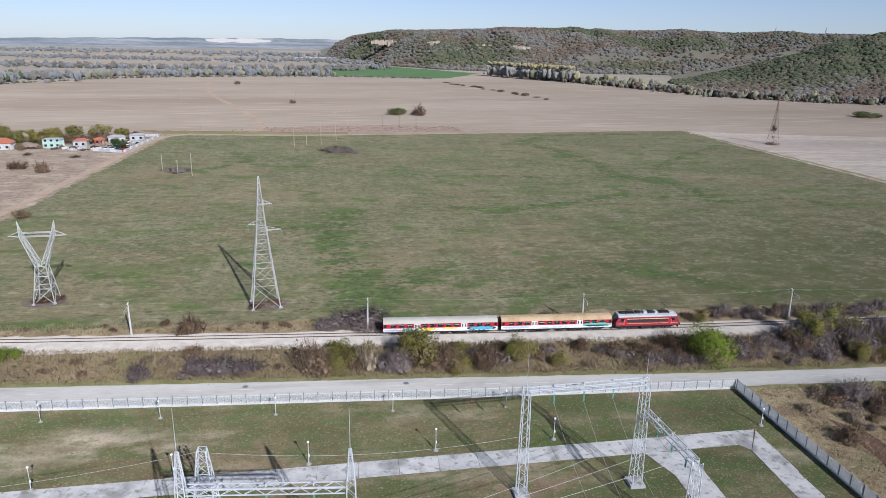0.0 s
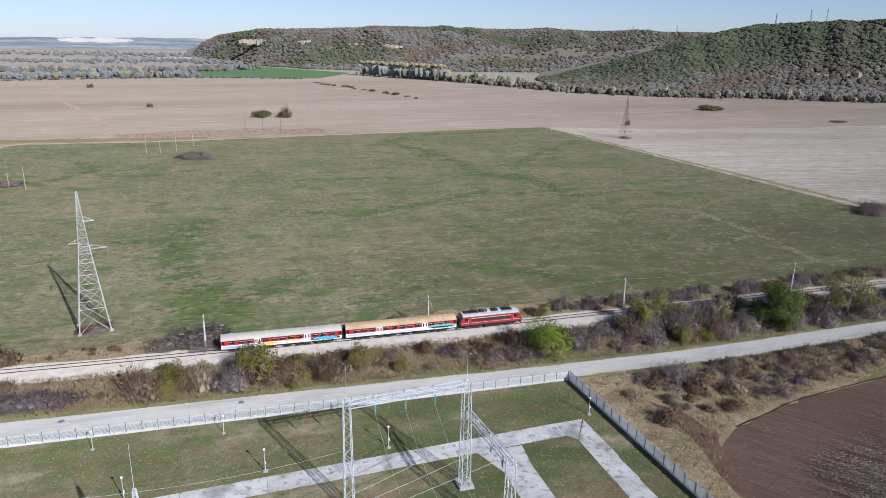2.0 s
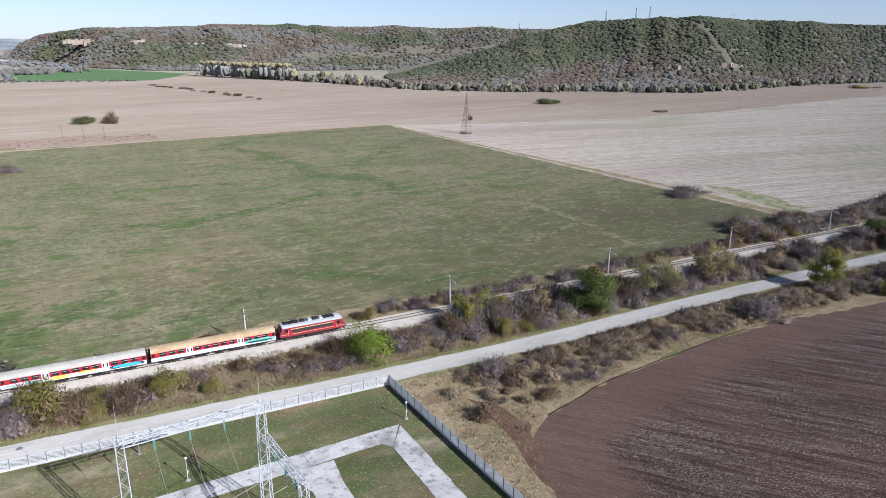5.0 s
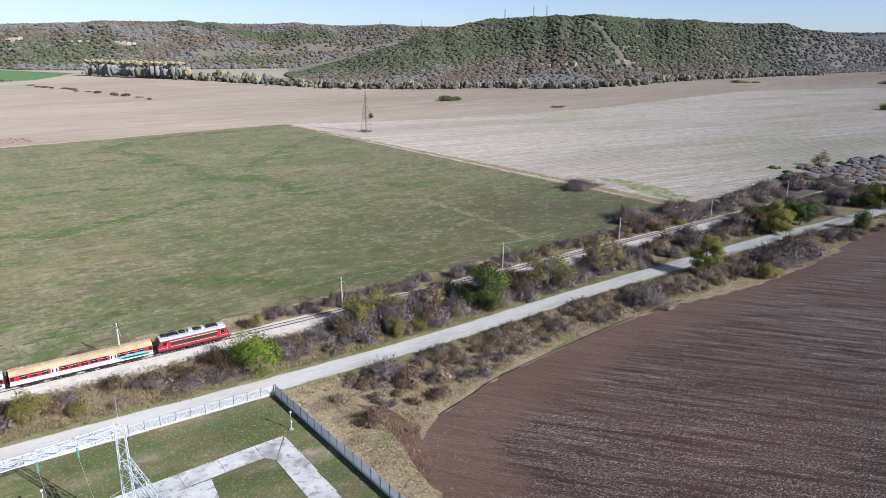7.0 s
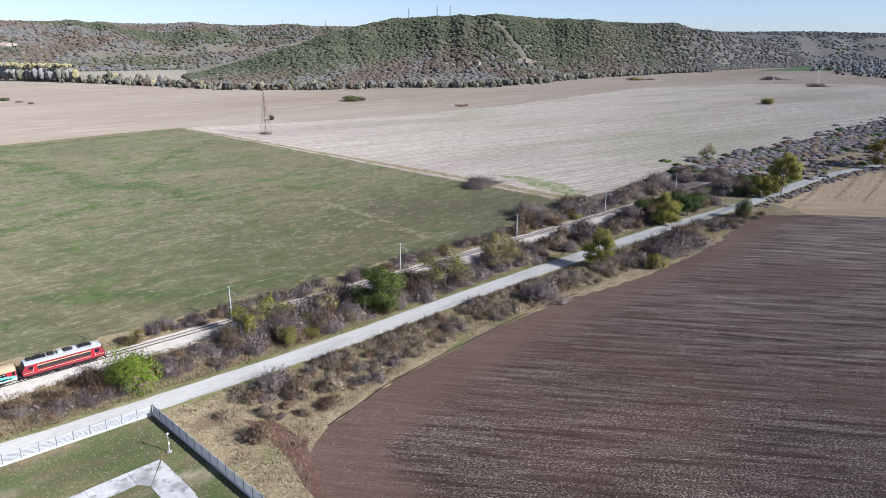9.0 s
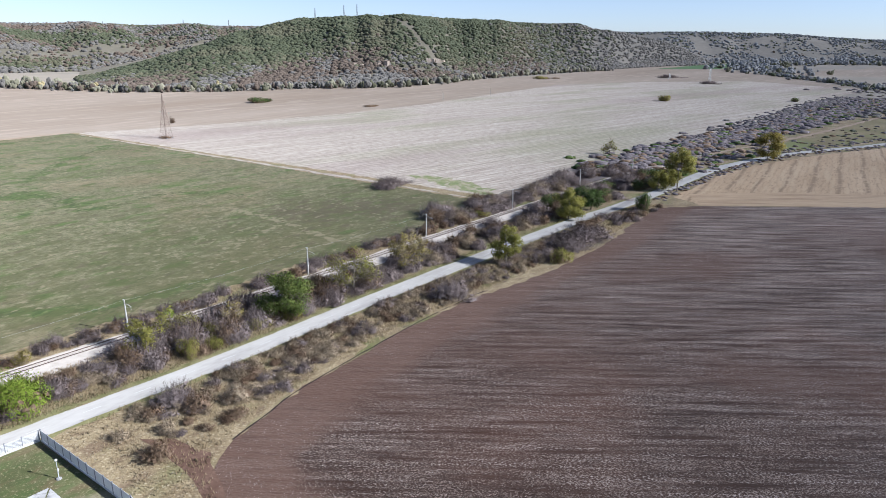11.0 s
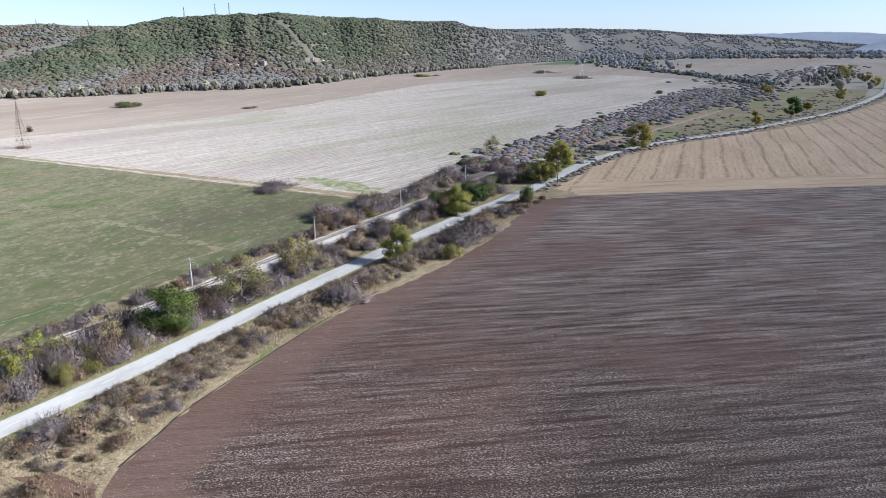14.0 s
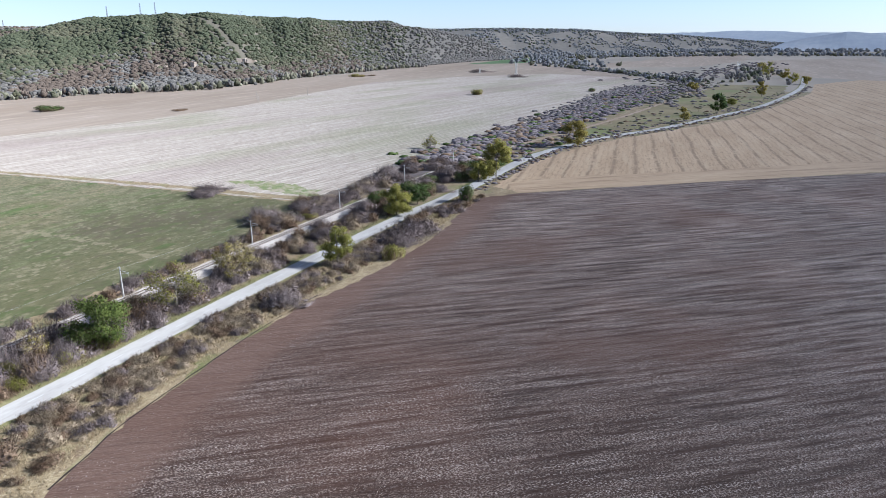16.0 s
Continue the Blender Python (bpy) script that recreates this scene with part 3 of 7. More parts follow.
def triangles(name, verts, materials, index=None, normals=None):
    """A mesh of loose triangles from an (n, 3, 3) array, with a material number for each."""
    verts = np.array(verts, dtype=np.float32)
    n = len(verts)
    if normals is not None:
        # the front of each leaf and blade lies on the side that its shading faces
        turned = (np.cross(verts[:, 1] - verts[:, 0], verts[:, 2] - verts[:, 0]) * np.asarray(normals).reshape(n, 3, 3)[:, 0]).sum(axis=1) < 0
        verts[turned] = verts[turned][:, [0, 2, 1]]
    me = bpy.data.meshes.new(name)
    me.vertices.add(3 * n), me.loops.add(3 * n), me.polygons.add(n)
    me.vertices.foreach_set("co", verts.ravel())
    me.loops.foreach_set("vertex_index", np.arange(3 * n, dtype=np.int32))
    me.polygons.foreach_set("loop_start", np.arange(0, 3 * n, 3, dtype=np.int32))
    for m in materials:
        me.materials.append(m)
    if index is not None:
        me.polygons.foreach_set("material_index", np.asarray(index, dtype=np.int32))
    me.update(calc_edges=True)
    if normals is not None:
        me.polygons.foreach_set("use_smooth", np.ones(n, bool))
        me.normals_split_custom_set(np.asarray(normals, dtype=np.float32).reshape(-1, 3))
    return me


def smooth_line(points, step):
    """A Catmull-Rom curve through the points, resampled evenly."""
    p = np.array(points, float)
    p = np.vstack([2 * p[0] - p[1], p, 2 * p[-1] - p[-2]])
    out = []
    for i in range(1, len(p) - 2):
        n = max(2, int(np.linalg.norm(p[i + 1] - p[i]) / step))
        for t in np.arange(n) / n:
            out.append(0.5 * (2 * p[i] + (p[i + 1] - p[i - 1]) * t + (2 * p[i - 1] - 5 * p[i] + 4 * p[i + 1] - p[i + 2]) * t * t
                              + (3 * p[i] - p[i - 1] - 3 * p[i + 1] + p[i + 2]) * t ** 3))
    return np.array(out + [p[-2]])


def side(line):
    """The unit normals to the left of a plan curve."""
    d = np.gradient(line, axis=0)
    d /= np.linalg.norm(d, axis=1)[:, None]
    return np.stack([-d[:, 1], d[:, 0]], 1)


def sweep(line, section, ragged=0.0, closed=False):
    """A strip: the (offset to the left, height) section drawn along a plan curve."""
    nrm, m = side(line), Mesh()
    rnd = np.random.default_rng(len(line))
    k = len(section)
    for i, (p, q) in enumerate(zip(line, nrm)):
        for j, (o, z) in enumerate(section):
            r = ragged * rnd.normal() if j in (0, k - 1) else 0.0
            m.v.append((p[0] + q[0] * (o + r), p[1] + q[1] * (o + r), z))
    for i in range(len(line) - 1):
        m.f += [(i * k + j, i * k + j + 1, (i + 1) * k + j + 1, (i + 1) * k + j) for j in range(k - 1)]
        if closed:
            m.f.append((i * k + k - 1, i * k, (i + 1) * k, (i + 1) * k + k - 1))
    return m


def patch(name, corners, z, material, ragged=0.6, step=4.0, label="", cells=40.0):
    """A field: a polygon with an uneven edge, lying on the ground."""
    rnd = np.random.default_rng(len(name) * 7 + len(corners))
    out = []
    for a, b in zip(corners, corners[1:] + corners[:1]):
        a, b = np.array(a, float), np.array(b, float)
        n = max(1, min(160, int(np.linalg.norm(b - a) / step)))
        for i in range(n):
            p = a + (b - a) * i / n
            out.append((*(p + rnd.normal(size=2) * ragged * 0.5), z))
    me = bpy.data.meshes.new(name)
    me.from_pydata(out, [], [tuple(range(len(out)))])
    me.materials.append(material)
    bm = bmesh.new()
    bm.from_mesh(me)
    bm.normal_update()
    if bm.faces[:][0].normal.z < 0:
        bmesh.ops.reverse_faces(bm, faces=bm.faces)
    lo, hi = np.min(out, axis=0), np.max(out, axis=0)
    for axis in (0, 1):
        cell = cells if cells < 40 else max(40.0, (hi[axis] - lo[axis]) / 24)
        for v in np.arange(lo[axis] + cell, hi[axis] - 1, cell):
            co, no = [0, 0, 0], [0, 0, 0]
            co[axis], no[axis] = v, 1
            bmesh.ops.bisect_plane(bm, geom=bm.verts[:] + bm.edges[:] + bm.faces[:], plane_co=co, plane_no=no)
    bm.to_mesh(me)
    bm.free()
    return tagged(new(name, me), label or material.name.replace("_", " "), "field", kind="structure")


# ---- ground and fields ----
ground = Mesh()
rings = [0, 150, 400, 900, 1800, 3200, 4900]
for i, r in enumerate(rings[1:]):
    for k in range(72):
        a, b = math.tau * k / 72, math.tau * (k + 1) / 72
        pts = [(rings[i] * math.cos(a), rings[i] * math.sin(a), 0), (r * math.cos(a), r * math.sin(a), 0), (r * math.cos(b), r * math.sin(b), 0)]
        ground.add(pts + ([(rings[i] * math.cos(b), rings[i] * math.sin(b), 0)] if i else []), [(0, 1, 2, 3) if i else (0, 1, 2)])
me = ground.data("ground", M["scrub"])
me.materials.append(M["far_plain"])
for p in me.polygons:
    p.material_index = 1 if p.center.length > 900 else 0
if me.polygons[0].normal.z < 0:
    me.flip_normals()
tagged(new("ground", me), "dry autumn valley floor of grass and soil", "ground", kind="structure")

TRACK = smooth_line([(-420, 153.5), (-300, 149), (-120, 142.3), (-47, 139.2), (0, 137.4), (50, 136.0), (100, 135.4), (150, 135.2), (200, 135.6), (300, 136.2),
                     (350, 135), (400, 131), (450, 124), (516, 111), (621, 97), (743, 86), (863, 77), (1042, 77), (1182, 95)], 3.0)
ROAD = smooth_line([(-420, 137), (-300, 130), (-64, 117.8), (15, 114.2), (70, 111.4), (110, 110.6), (150, 111.8), (193, 112), (246, 111.6), (286, 109.4),
                    (322, 108.6), (367, 109.6), (408, 106), (468, 91), (535, 61), (628, 31), (722, 3), (884, -24), (1000, -36), (1200, -44)], 3.0)


def along(line, x):
    """The y of a plan curve at x."""
    return float(np.interp(x, line[:, 0], line[:, 1]))


def wheat_field():
    nu, nv = 190, 170
    a, b, c, d = (np.array(p, float) for p in ((-119, 146.5), (253, 147), (236, 481), (-112, 455)))
    veins = [[(-2, 245), (-8, 222), (-5, 197), (1, 176), (-3, 154)], [(-2, 154), (9, 167), (19, 175)], [(107, 430), (126, 347), (121, 316), (142, 301), (146, 271)],
             [(28, 261), (52, 246), (83, 258), (114, 273), (148, 258), (183, 262), (199, 234)], [(-26, 228), (-12, 226), (-2, 229)],
             [(71, 181), (87, 170), (103, 156), (125, 154)], [(-69, 337), (-51, 360), (-64, 388)], [(93, 418), (132, 457), (216, 466)],
             [(-50, 350), (-33, 342), (-15, 343)], [(20, 322), (50, 318), (84, 312)], [(60, 168), (48, 160), (36, 158)], [(150, 330), (186, 372), (229, 410)]]
    wide = [8, 7, 7, 3.6, 2.5, 4, 3.5, 4, 2.5, 3, 3, 4]
    u, v = np.meshgrid(np.linspace(0, 1, nu), np.linspace(0, 1, nv))
    p = (a * ((1 - u) * (1 - v))[..., None] + b * (u * (1 - v))[..., None] + c * (u * v)[..., None] + d * ((1 - u) * v)[..., None]).reshape(-1, 2)
    edge = (((u == 0) | (u == 1) | (v == 0) | (v == 1)).reshape(-1))[:, None]
    p += edge * np.random.default_rng(3).normal(size=p.shape) * 0.7

    def near(lines, widths):
        out = np.zeros(len(p))
        for line, w in zip(lines, widths):
            for s, e in zip(line, line[1:]):
                s, e = np.array(s, float), np.array(e, float)
                t = np.clip(((p - s) @ (e - s)) / ((e - s) @ (e - s)), 0, 1)
                dist = np.linalg.norm(p - (s + t[:, None] * (e - s)), axis=1)
                out = np.maximum(out, np.exp(-(dist / w) ** 2))
        return out.astype(np.float32)
    lush = near(veins, wide)
    # the wheat darkens eastward along its railway side
    thick = np.clip((p[:, 0] - 25) / 95, 0, 1) * np.exp(-(np.maximum(p[:, 1] - 175, 0) / 55) ** 2)
    me = bpy.data.meshes.new("wheat_field")
    q = np.arange(nu * nv).reshape(nv, nu)
    me.from_pydata([(x, y, 0.05) for x, y in p], [], np.stack([q[:-1, :-1], q[:-1, 1:], q[1:, 1:], q[1:, :-1]], -1).reshape(-1, 4).tolist())
    me.attributes.new("lush", "FLOAT", "POINT").data.foreach_set("value", lush)
    me.attributes.new("thick", "FLOAT", "POINT").data.foreach_set("value", thick.astype(np.float32))
    me.attributes.new("poor", "FLOAT", "POINT").data.foreach_set("value", 0.9 * near([[(196, 192), (212, 186), (222, 176)]], [17]))
    me.attributes.new("track", "FLOAT", "POINT").data.foreach_set("value", 0.8 * near([[(181, 220), (181, 187), (177, 157)], [(150, 175), (176, 186)]], [1.6, 1.2]))
    me.materials.append(M["wheat"])
    tagged(new("wheat_field", me), "short green winter wheat with darker damp veins", "field", kind="structure")


wheat_field()
patch("beige_field", [(-420, 908), (-330, 1045), (-178, 1125), (127, 1123), (236, 1310), (350, 1150), (432, 905), (512, 781), (585, 712), (700, 676), (950, 655), (1234, 663), (1640, 735), (1920, 745), (1406, 364), (1090, 155), (500, 240), (236, 482), (64, 463), (-112, 456), (-260, 470), (-420, 520)],
      0.03, M["beige"], 3, 8, "bare beige harrowed field")
patch("stubble_field", [(236, 480), (320, 455), (430, 440), (560, 445), (700, 470), (900, 500), (1050, 440), (1180, 330), (1090, 155), (816, 167), (640, 150), (520, 150), (440, 165), (380, 150), (300, 158), (262, 150), (254, 155)],
      0.09, M["stubble"], 1.0, 5, "pale stubble field with faint rows")
patch("field_edge_track", [(236, 481), (239, 482), (250, 330), (258, 230), (260, 160), (254, 153), (253.5, 220), (246.5, 330)], 0.13, M["dry_grass_ground"], 1.0, 4, "dry grassy track along the field edge")
patch("green_strip", [(262, 160), (263, 174), (268, 196), (272, 215), (278, 207), (280, 190), (277, 175), (270, 162)], 0.12, M["weedy_green"], 2.2, 3, "green weedy strip at the field edge")
ploughed = patch("ploughed_field", [(70, 40), (76, 62), (78.5, 73), (82, 80), (89, 84.5), (108, 89.5), (138, 93), (193, 94), (240, 92), (262, 95), (287, 97), (299, 87), (346, 29), (409, -57), (480, -180), (80, -180)],
      0.06, M["ploughed"], 0.6, 2.5, "dark brown freshly ploughed field", 6.0)


def headland(ob, line, width):
    """Marks how near each point of the field lies to its turned rim."""
    p = np.array([v.co[:2] for v in ob.data.vertices])
    best = np.full(len(p), 1e9)
    for s, e in zip(line, line[1:]):
        s, e = np.array(s, float), np.array(e, float)
        k = np.clip(((p - s) @ (e - s)) / ((e - s) @ (e - s)), 0, 1)
        best = np.minimum(best, np.linalg.norm(p - (s + k[:, None] * (e - s)), axis=1))
    rim = np.clip(1 - best / width, 0, 1)
    ob.data.attributes.new("edge", "FLOAT", "POINT").data.foreach_set("value", (-0.02 * rim + 0.05 * np.clip((np.linalg.norm(p - np.array([80.0, 60.0]), axis=1) - 60) / 130, 0, 1) - 0.042).astype(np.float32))
    ob.data.attributes.new("rim", "FLOAT", "POINT").data.foreach_set("value", (rim - 0.25).astype(np.float32))


headland(ploughed, [(70, 20), (76, 62), (82, 80), (89, 84.5), (108, 89.5), (138, 93), (193, 94), (240, 92), (262, 95), (287, 97)], 15.0)
patch("tan_field", [(301, 87), (309, 100), (367, 102), (408, 98), (475, 77), (535, 50), (612, 18), (722, -8), (890, -42), (1032, -50), (1200, -140), (1062, -260), (480, -180), (411, -57)],
      0.05, M["tan"], 1, 5, "tan harvested field with dark furrows")
patch("scrub_meadow", [(380, 124), (470, 112), (560, 100), (700, 88), (860, 70), (1000, 60), (1000, -20), (860, -14), (705, 17), (590, 52), (510, 80), (440, 106)], 0.04, M["meadow"], 3, 8, "rough green meadow between railway and road")
# added dark sheet that hides paler meadow in the gaps between scrub mounds
patch("thorn_ground", [(300, 139), (345, 139), (430, 133), (520, 122), (640, 108), (760, 98), (900, 92), (960, 100), (930, 165), (820, 172), (700, 168), (600, 158), (520, 158), (430, 166), (345, 162), (300, 150)], 0.075, M["thorn_litter"], 2, 6, "dark ground sheet under the dense thorn scrub")
patch("far_crop", [(-30, 1180), (150, 1135), (236, 1320), (90, 1590), (-60, 1400)], 0.06, M["green_crop"], 5, 20, "bright green crop field far off")
patch("far_tan_field", [(1420, 350), (1730, 320), (2000, 40), (1500, 130)], 0.06, M["beige"], 6, 20, "tan field far along the valley")
patch("far_brown_field", [(1250, 40), (1900, 10), (2100, -220), (1100, -170)], 0.10, M["beige"], 6, 20, "pale brown field far along the valley")
patch("grass_strip", [(-118, 463), (-60, 461), (-2, 459), (-4, 472), (-60, 476), (-140, 482)], 0.065, M["meadow"], 2, 5, "yellow-green grass strip behind the wheat")
patch("weed_patch", [(-60, 470), (80, 474), (78, 498), (40, 512), (-20, 508), (-62, 492)], 0.06, M["weeds"], 4, 5, "strip of dead brown weeds under the line poles")
patch("weed_mound", [(-25, 155), (-22.4, 153.8), (-18.5, 154.2), (-16.2, 156.4), (-16.8, 160.2), (-19.4, 161.6), (-22.5, 160.4), (-24.6, 160.8)], 0.07, M["weed_soil"], 0.5, 1.1, "bare weedy soil under the tower")
patch("weed_mound", [(-76.6, 161.4), (-73, 159.8), (-69.4, 160.6), (-67.4, 163.2), (-68.6, 166.6), (-71.6, 166.2), (-75.4, 167.8), (-77.4, 165)], 0.07, M["weed_soil"], 0.5, 1.1, "bare weedy soil under the tower")
for k, (pts, m) in enumerate((([(-700, 1180), (-470, 1150), (-400, 1260), (-640, 1300)], "tan"), ([(-420, 1230), (-120, 1215), (-100, 1290), (-400, 1330)], "beige"), ([(-900, 1560), (-420, 1480), (-400, 1620), (-900, 1760)], "beige"),
                              ([(-380, 1560), (-60, 1520), (-60, 1640), (-360, 1700)], "tan"), ([(-900, 2200), (-300, 2050), (-280, 2250), (-900, 2450)], "beige"), ([(1500, 620), (1900, 640), (2000, 560), (1600, 520)], "green_crop"),
                              ([(1700, 300), (2300, 260), (2400, 60), (1900, 60)], "tan"), ([(-250, 1180), (-40, 1170), (-60, 1215), (-240, 1225)], "green_crop"))):
    patch("far_field", pts, 0.05 + 0.004 * k, M["beige" if m == "tan" else m], 8, 20, "distant field in the valley plain")
patch("village_ground", [(-119, 150), (-112, 455), (-150, 462), (-420, 470), (-420, 150)], 0.04, M["pasture"], 2, 8, "rough dry pasture beside the village")
patch("bank", [(70.5, 108.3), (100, 107.5), (125, 104), (128, 92.6), (108, 90.2), (90, 85.5), (80, 79), (75, 62), (72, 40), (71.5, 60)], 0.045, M["dry_grass_ground"], 0.9, 3, "bank of flattened dry grass")
patch("bare_soil", [(79.5, 96), (83, 92), (84.5, 84), (82, 79), (79, 70), (77, 64), (77.5, 74), (80, 84)], 0.07, M["red_soil"], 0.7, 2.5, "strip of bare reddish soil")
# flat dark strip, drawn as a thin line along the field's edge
ditch = smooth_line([(89, 84.6), (98, 87.0), (108, 89.6), (138, 93.1), (152, 94.0), (170, 94.2)], 2)
tagged(new("ditch", sweep(ditch, [(-0.14, 0.075), (0.14, 0.075)], 0.05).data("ditch", M["edge_line"])), "narrow dark line along the ploughed field", "ditch", kind="structure")


patch("grass_headland", [(150, 93.6), (193, 94.4), (240, 93), (254, 95), (246, 91.6), (225, 89.8), (203, 89.2), (185, 90.4), (168, 92.6)], 0.085, M["dry_grass_ground"], 0.8, 2.5, "pale strip of dry grass at the field's rim")
patch("tan_headland", [(301.5, 86), (318, 97), (345, 72), (368, 38), (404, -8), (445, -57), (520, -170), (482, -178), (411.5, -56)], 0.075, M["tan_headland"], 1.0, 4, "tan turning strip along the harvested field")
patch("rough_ground", [(250, 141), (300, 141), (296, 150), (284, 157), (262, 160), (252, 152)], 0.115, M["weed_soil"], 1.5, 4, "rough dark ground with weeds beside the rails")


def clods(n):
    """Pale straw and clods turned up in rows over the ploughed soil."""
    rnd = np.random.default_rng(77)
    a = radians(-51)
    u, v = np.array([math.cos(a), math.sin(a)]), np.array([-math.sin(a), math.cos(a)])
    o = np.array([150.0, 40.0])
    s, w = rnd.uniform(-170, 170, n), rnd.uniform(-150, 150, n)
    w = np.round(w / 0.9) * 0.9 + rnd.normal(size=n) * 0.42
    rows, bands = rnd.random((340, 40)), rnd.random((80, 14))
    ri, si = np.round((w + 152) / 0.9).astype(int), (s + 172) / 9.0
    s0 = si.astype(int)
    streak = rows[ri, s0] * (1 - si + s0) + rows[ri, s0 + 1] * (si - s0)
    bi, ci = ((w + 152) / 4.2).astype(int), ((s + 172) / 28.0 + (w * 0.37) % 1).astype(int)
    streak = streak + 0.9 * (bands[bi, ci] - 0.5)
    p = o + s[:, None] * u + w[:, None] * v
    field = np.sin(s * 0.05 + 2 * np.sin(w * 0.043)) + np.sin(w * 0.11 + 1.3 * np.sin(s * 0.021)) + 3.4 * (streak - 0.55)
    edge = np.interp(p[:, 0], [70, 78.5, 82, 89, 108, 138, 193, 240, 262, 287], [45, 73, 80, 84, 89, 92, 87.0, 88.5, 94, 96])
    edge = np.where(p[:, 0] > 287, 97 - (p[:, 0] - 287) * 1.26, edge)
    keep = (p[:, 1] < edge - 0.4) & (p[:, 0] > 78) & (p[:, 1] > -120) & (rnd.random(n) < 0.34 + 0.24 * field)
    p = p[keep]
    k = len(p)
    r = (0.04 + 0.065 * rnd.random(k) ** 2)[:, None]
    base = np.concatenate([p, np.full((k, 1), 0.05)], 1)
    ang = rnd.uniform(0, 6.28, k)
    c = [base + np.stack([np.cos(ang + t), np.sin(ang + t), np.zeros(k)], 1) * r * f for t, f in ((0, 1.2), (2.6, 1.0))]
    top = base + np.concatenate([rnd.normal(size=(k, 2)) * r * 0.9, r * 1.1], 1)
    tri = np.stack([c[0], c[1], top], 1)
    tagged(new("clods", triangles("clods", tri, [M["straw_bits"]])), "pale straw and dry clods strewn in rows over the soil", "clods", kind="stuff")


clods(760000)
dirt = smooth_line([(-123, 150), (-121.5, 248), (-119.5, 340), (-117, 437), (-104, 462)], 5)
tagged(new("dirt_road", sweep(dirt, [(-2.3, 0.07), (0, 0.09), (2.3, 0.07)], 0.35).data("dirt_road", M["dirt_road"])), "rutted sandy dirt road along the wheat field", "dirt road", kind="structure")
tagged(new("field_path", sweep(smooth_line([(-104, 462), (-40, 457), (60, 466), (236, 486)], 5), [(-2.5, 0.07), (2.5, 0.07)], 0.8).data("field_path", M["dirt_road"])), "pale farm track behind the wheat field", "dirt road", kind="structure")
tagged(new("farm_track", sweep(smooth_line([(-61, 470), (-66, 524), (-100, 640), (-152, 802), (-190, 1000)], 8), [(-2.6, 0.06), (2.6, 0.06)], 0.7).data("farm_track", M["dirt_road"])), "faint vehicle track across the bare field", "dirt road", kind="structure")
# ---- railway ----
NEAR = TRACK[TRACK[:, 0] < 400]
tagged(new("far_trackbed", sweep(TRACK[TRACK[:, 0] > 397], [(-1.5, 0.1), (1.5, 0.1)], 0.4).data("far_trackbed", M["dirt_road"])), "pale trackbed curving away through the scrub", "railway", kind="structure")
tagged(new("railway_bed", sweep(NEAR, [(-5.4, 0.02), (-3.6, 0.16), (-1.7, 0.42), (1.7, 0.42), (2.4, 0.2), (3.2, 0.02)], 0.3).data("railway_bed", M["ballast"])),
       "pale crushed-stone bed of the single railway line", "railway", kind="structure")
rail_line = bpy.data.objects["railway_bed"]
RAIL = [(0.035, 0.0), (0.035, 0.14), (-0.035, 0.14), (-0.035, 0.0)]
for off in (-0.7525, 0.7525):
    part("rail", sweep(NEAR, [(off + o, 0.50 + z) for o, z in RAIL], closed=True), M["rust"], rail_line, "rusty steel rail")
SLEEPER = Mesh().box((0, 0, 0.44), (0.24, 2.5, 0.14), taper=0.9).data("sleeper", M["sleeper"])
seglen = np.concatenate([[0], np.cumsum(np.linalg.norm(np.diff(TRACK, axis=0), axis=1))])
rest = Mesh()
nrm = side(TRACK)
count = 0
for s in np.arange(0, seglen[-1] - 200, 0.66):
    x, y = np.interp(s, seglen, TRACK[:, 0]), np.interp(s, seglen, TRACK[:, 1])
    i = min(len(TRACK) - 2, int(np.searchsorted(seglen, s)))
    a = math.atan2(TRACK[i + 1, 1] - TRACK[i, 1], TRACK[i + 1, 0] - TRACK[i, 0])
    if -90 < x < 100 and count < 290:
        ob = part("sleeper", SLEEPER, None, rail_line)
        ob.matrix_basis = pose(x, y, 0, 0, 0, math.degrees(a))
        count += 1
    elif -200 < x < 420:
        rest.box((x, y, 0.44), (0.24, 2.5, 0.14), a, 0.9)
tagged(part("sleepers", rest, M["sleeper"], rail_line), kind="stuff")

# ---- road ----
road = tagged(new("road", sweep(ROAD, [(-2.9, 0.03), (-2.6, 0.10), (0, 0.14), (2.6, 0.10), (2.9, 0.03)], 0.12).data("road", M["asphalt"])), "patched pale grey two-lane country road", "road", kind="structure")
for sgn, w in ((1, 1.5), (-1, 1.0)):
    tagged(new("verge", sweep(ROAD, [(sgn * 2.7, 0.05), (sgn * (2.9 + w), 0.05)], 0.35).data("verge", M["grass_verge"])), "green grass verge beside the road", "verge", kind="structure")
DASH = Mesh().box((0, 0, 0), (3.0, 0.14, 0.012)).data("lane_dash", M["paint_line"])
for k in range(40):
    x = -110 + k * 9.0
    a = math.atan2(along(ROAD, x + 2) - along(ROAD, x - 2), 4)
    part("lane_dash", DASH, None, road).matrix_basis = pose(x, along(ROAD, x), 0.152, 0, 0, math.degrees(a))
for k, x in enumerate((-20, 40, 9)):
    part("patch", Mesh().lathe((x, along(ROAD, x) + (1.1, -0.9, 0.9)[k], 0.13), [(0.55, 0), (0.5, 0.03)], 9), M["fence_post"], road, "dark tar patch")

# ---- substation compound ----
FENCE_N = [(-150, 115.6), (-60, 112.0), (14.5, 109.3), (69.2, 107.7)]


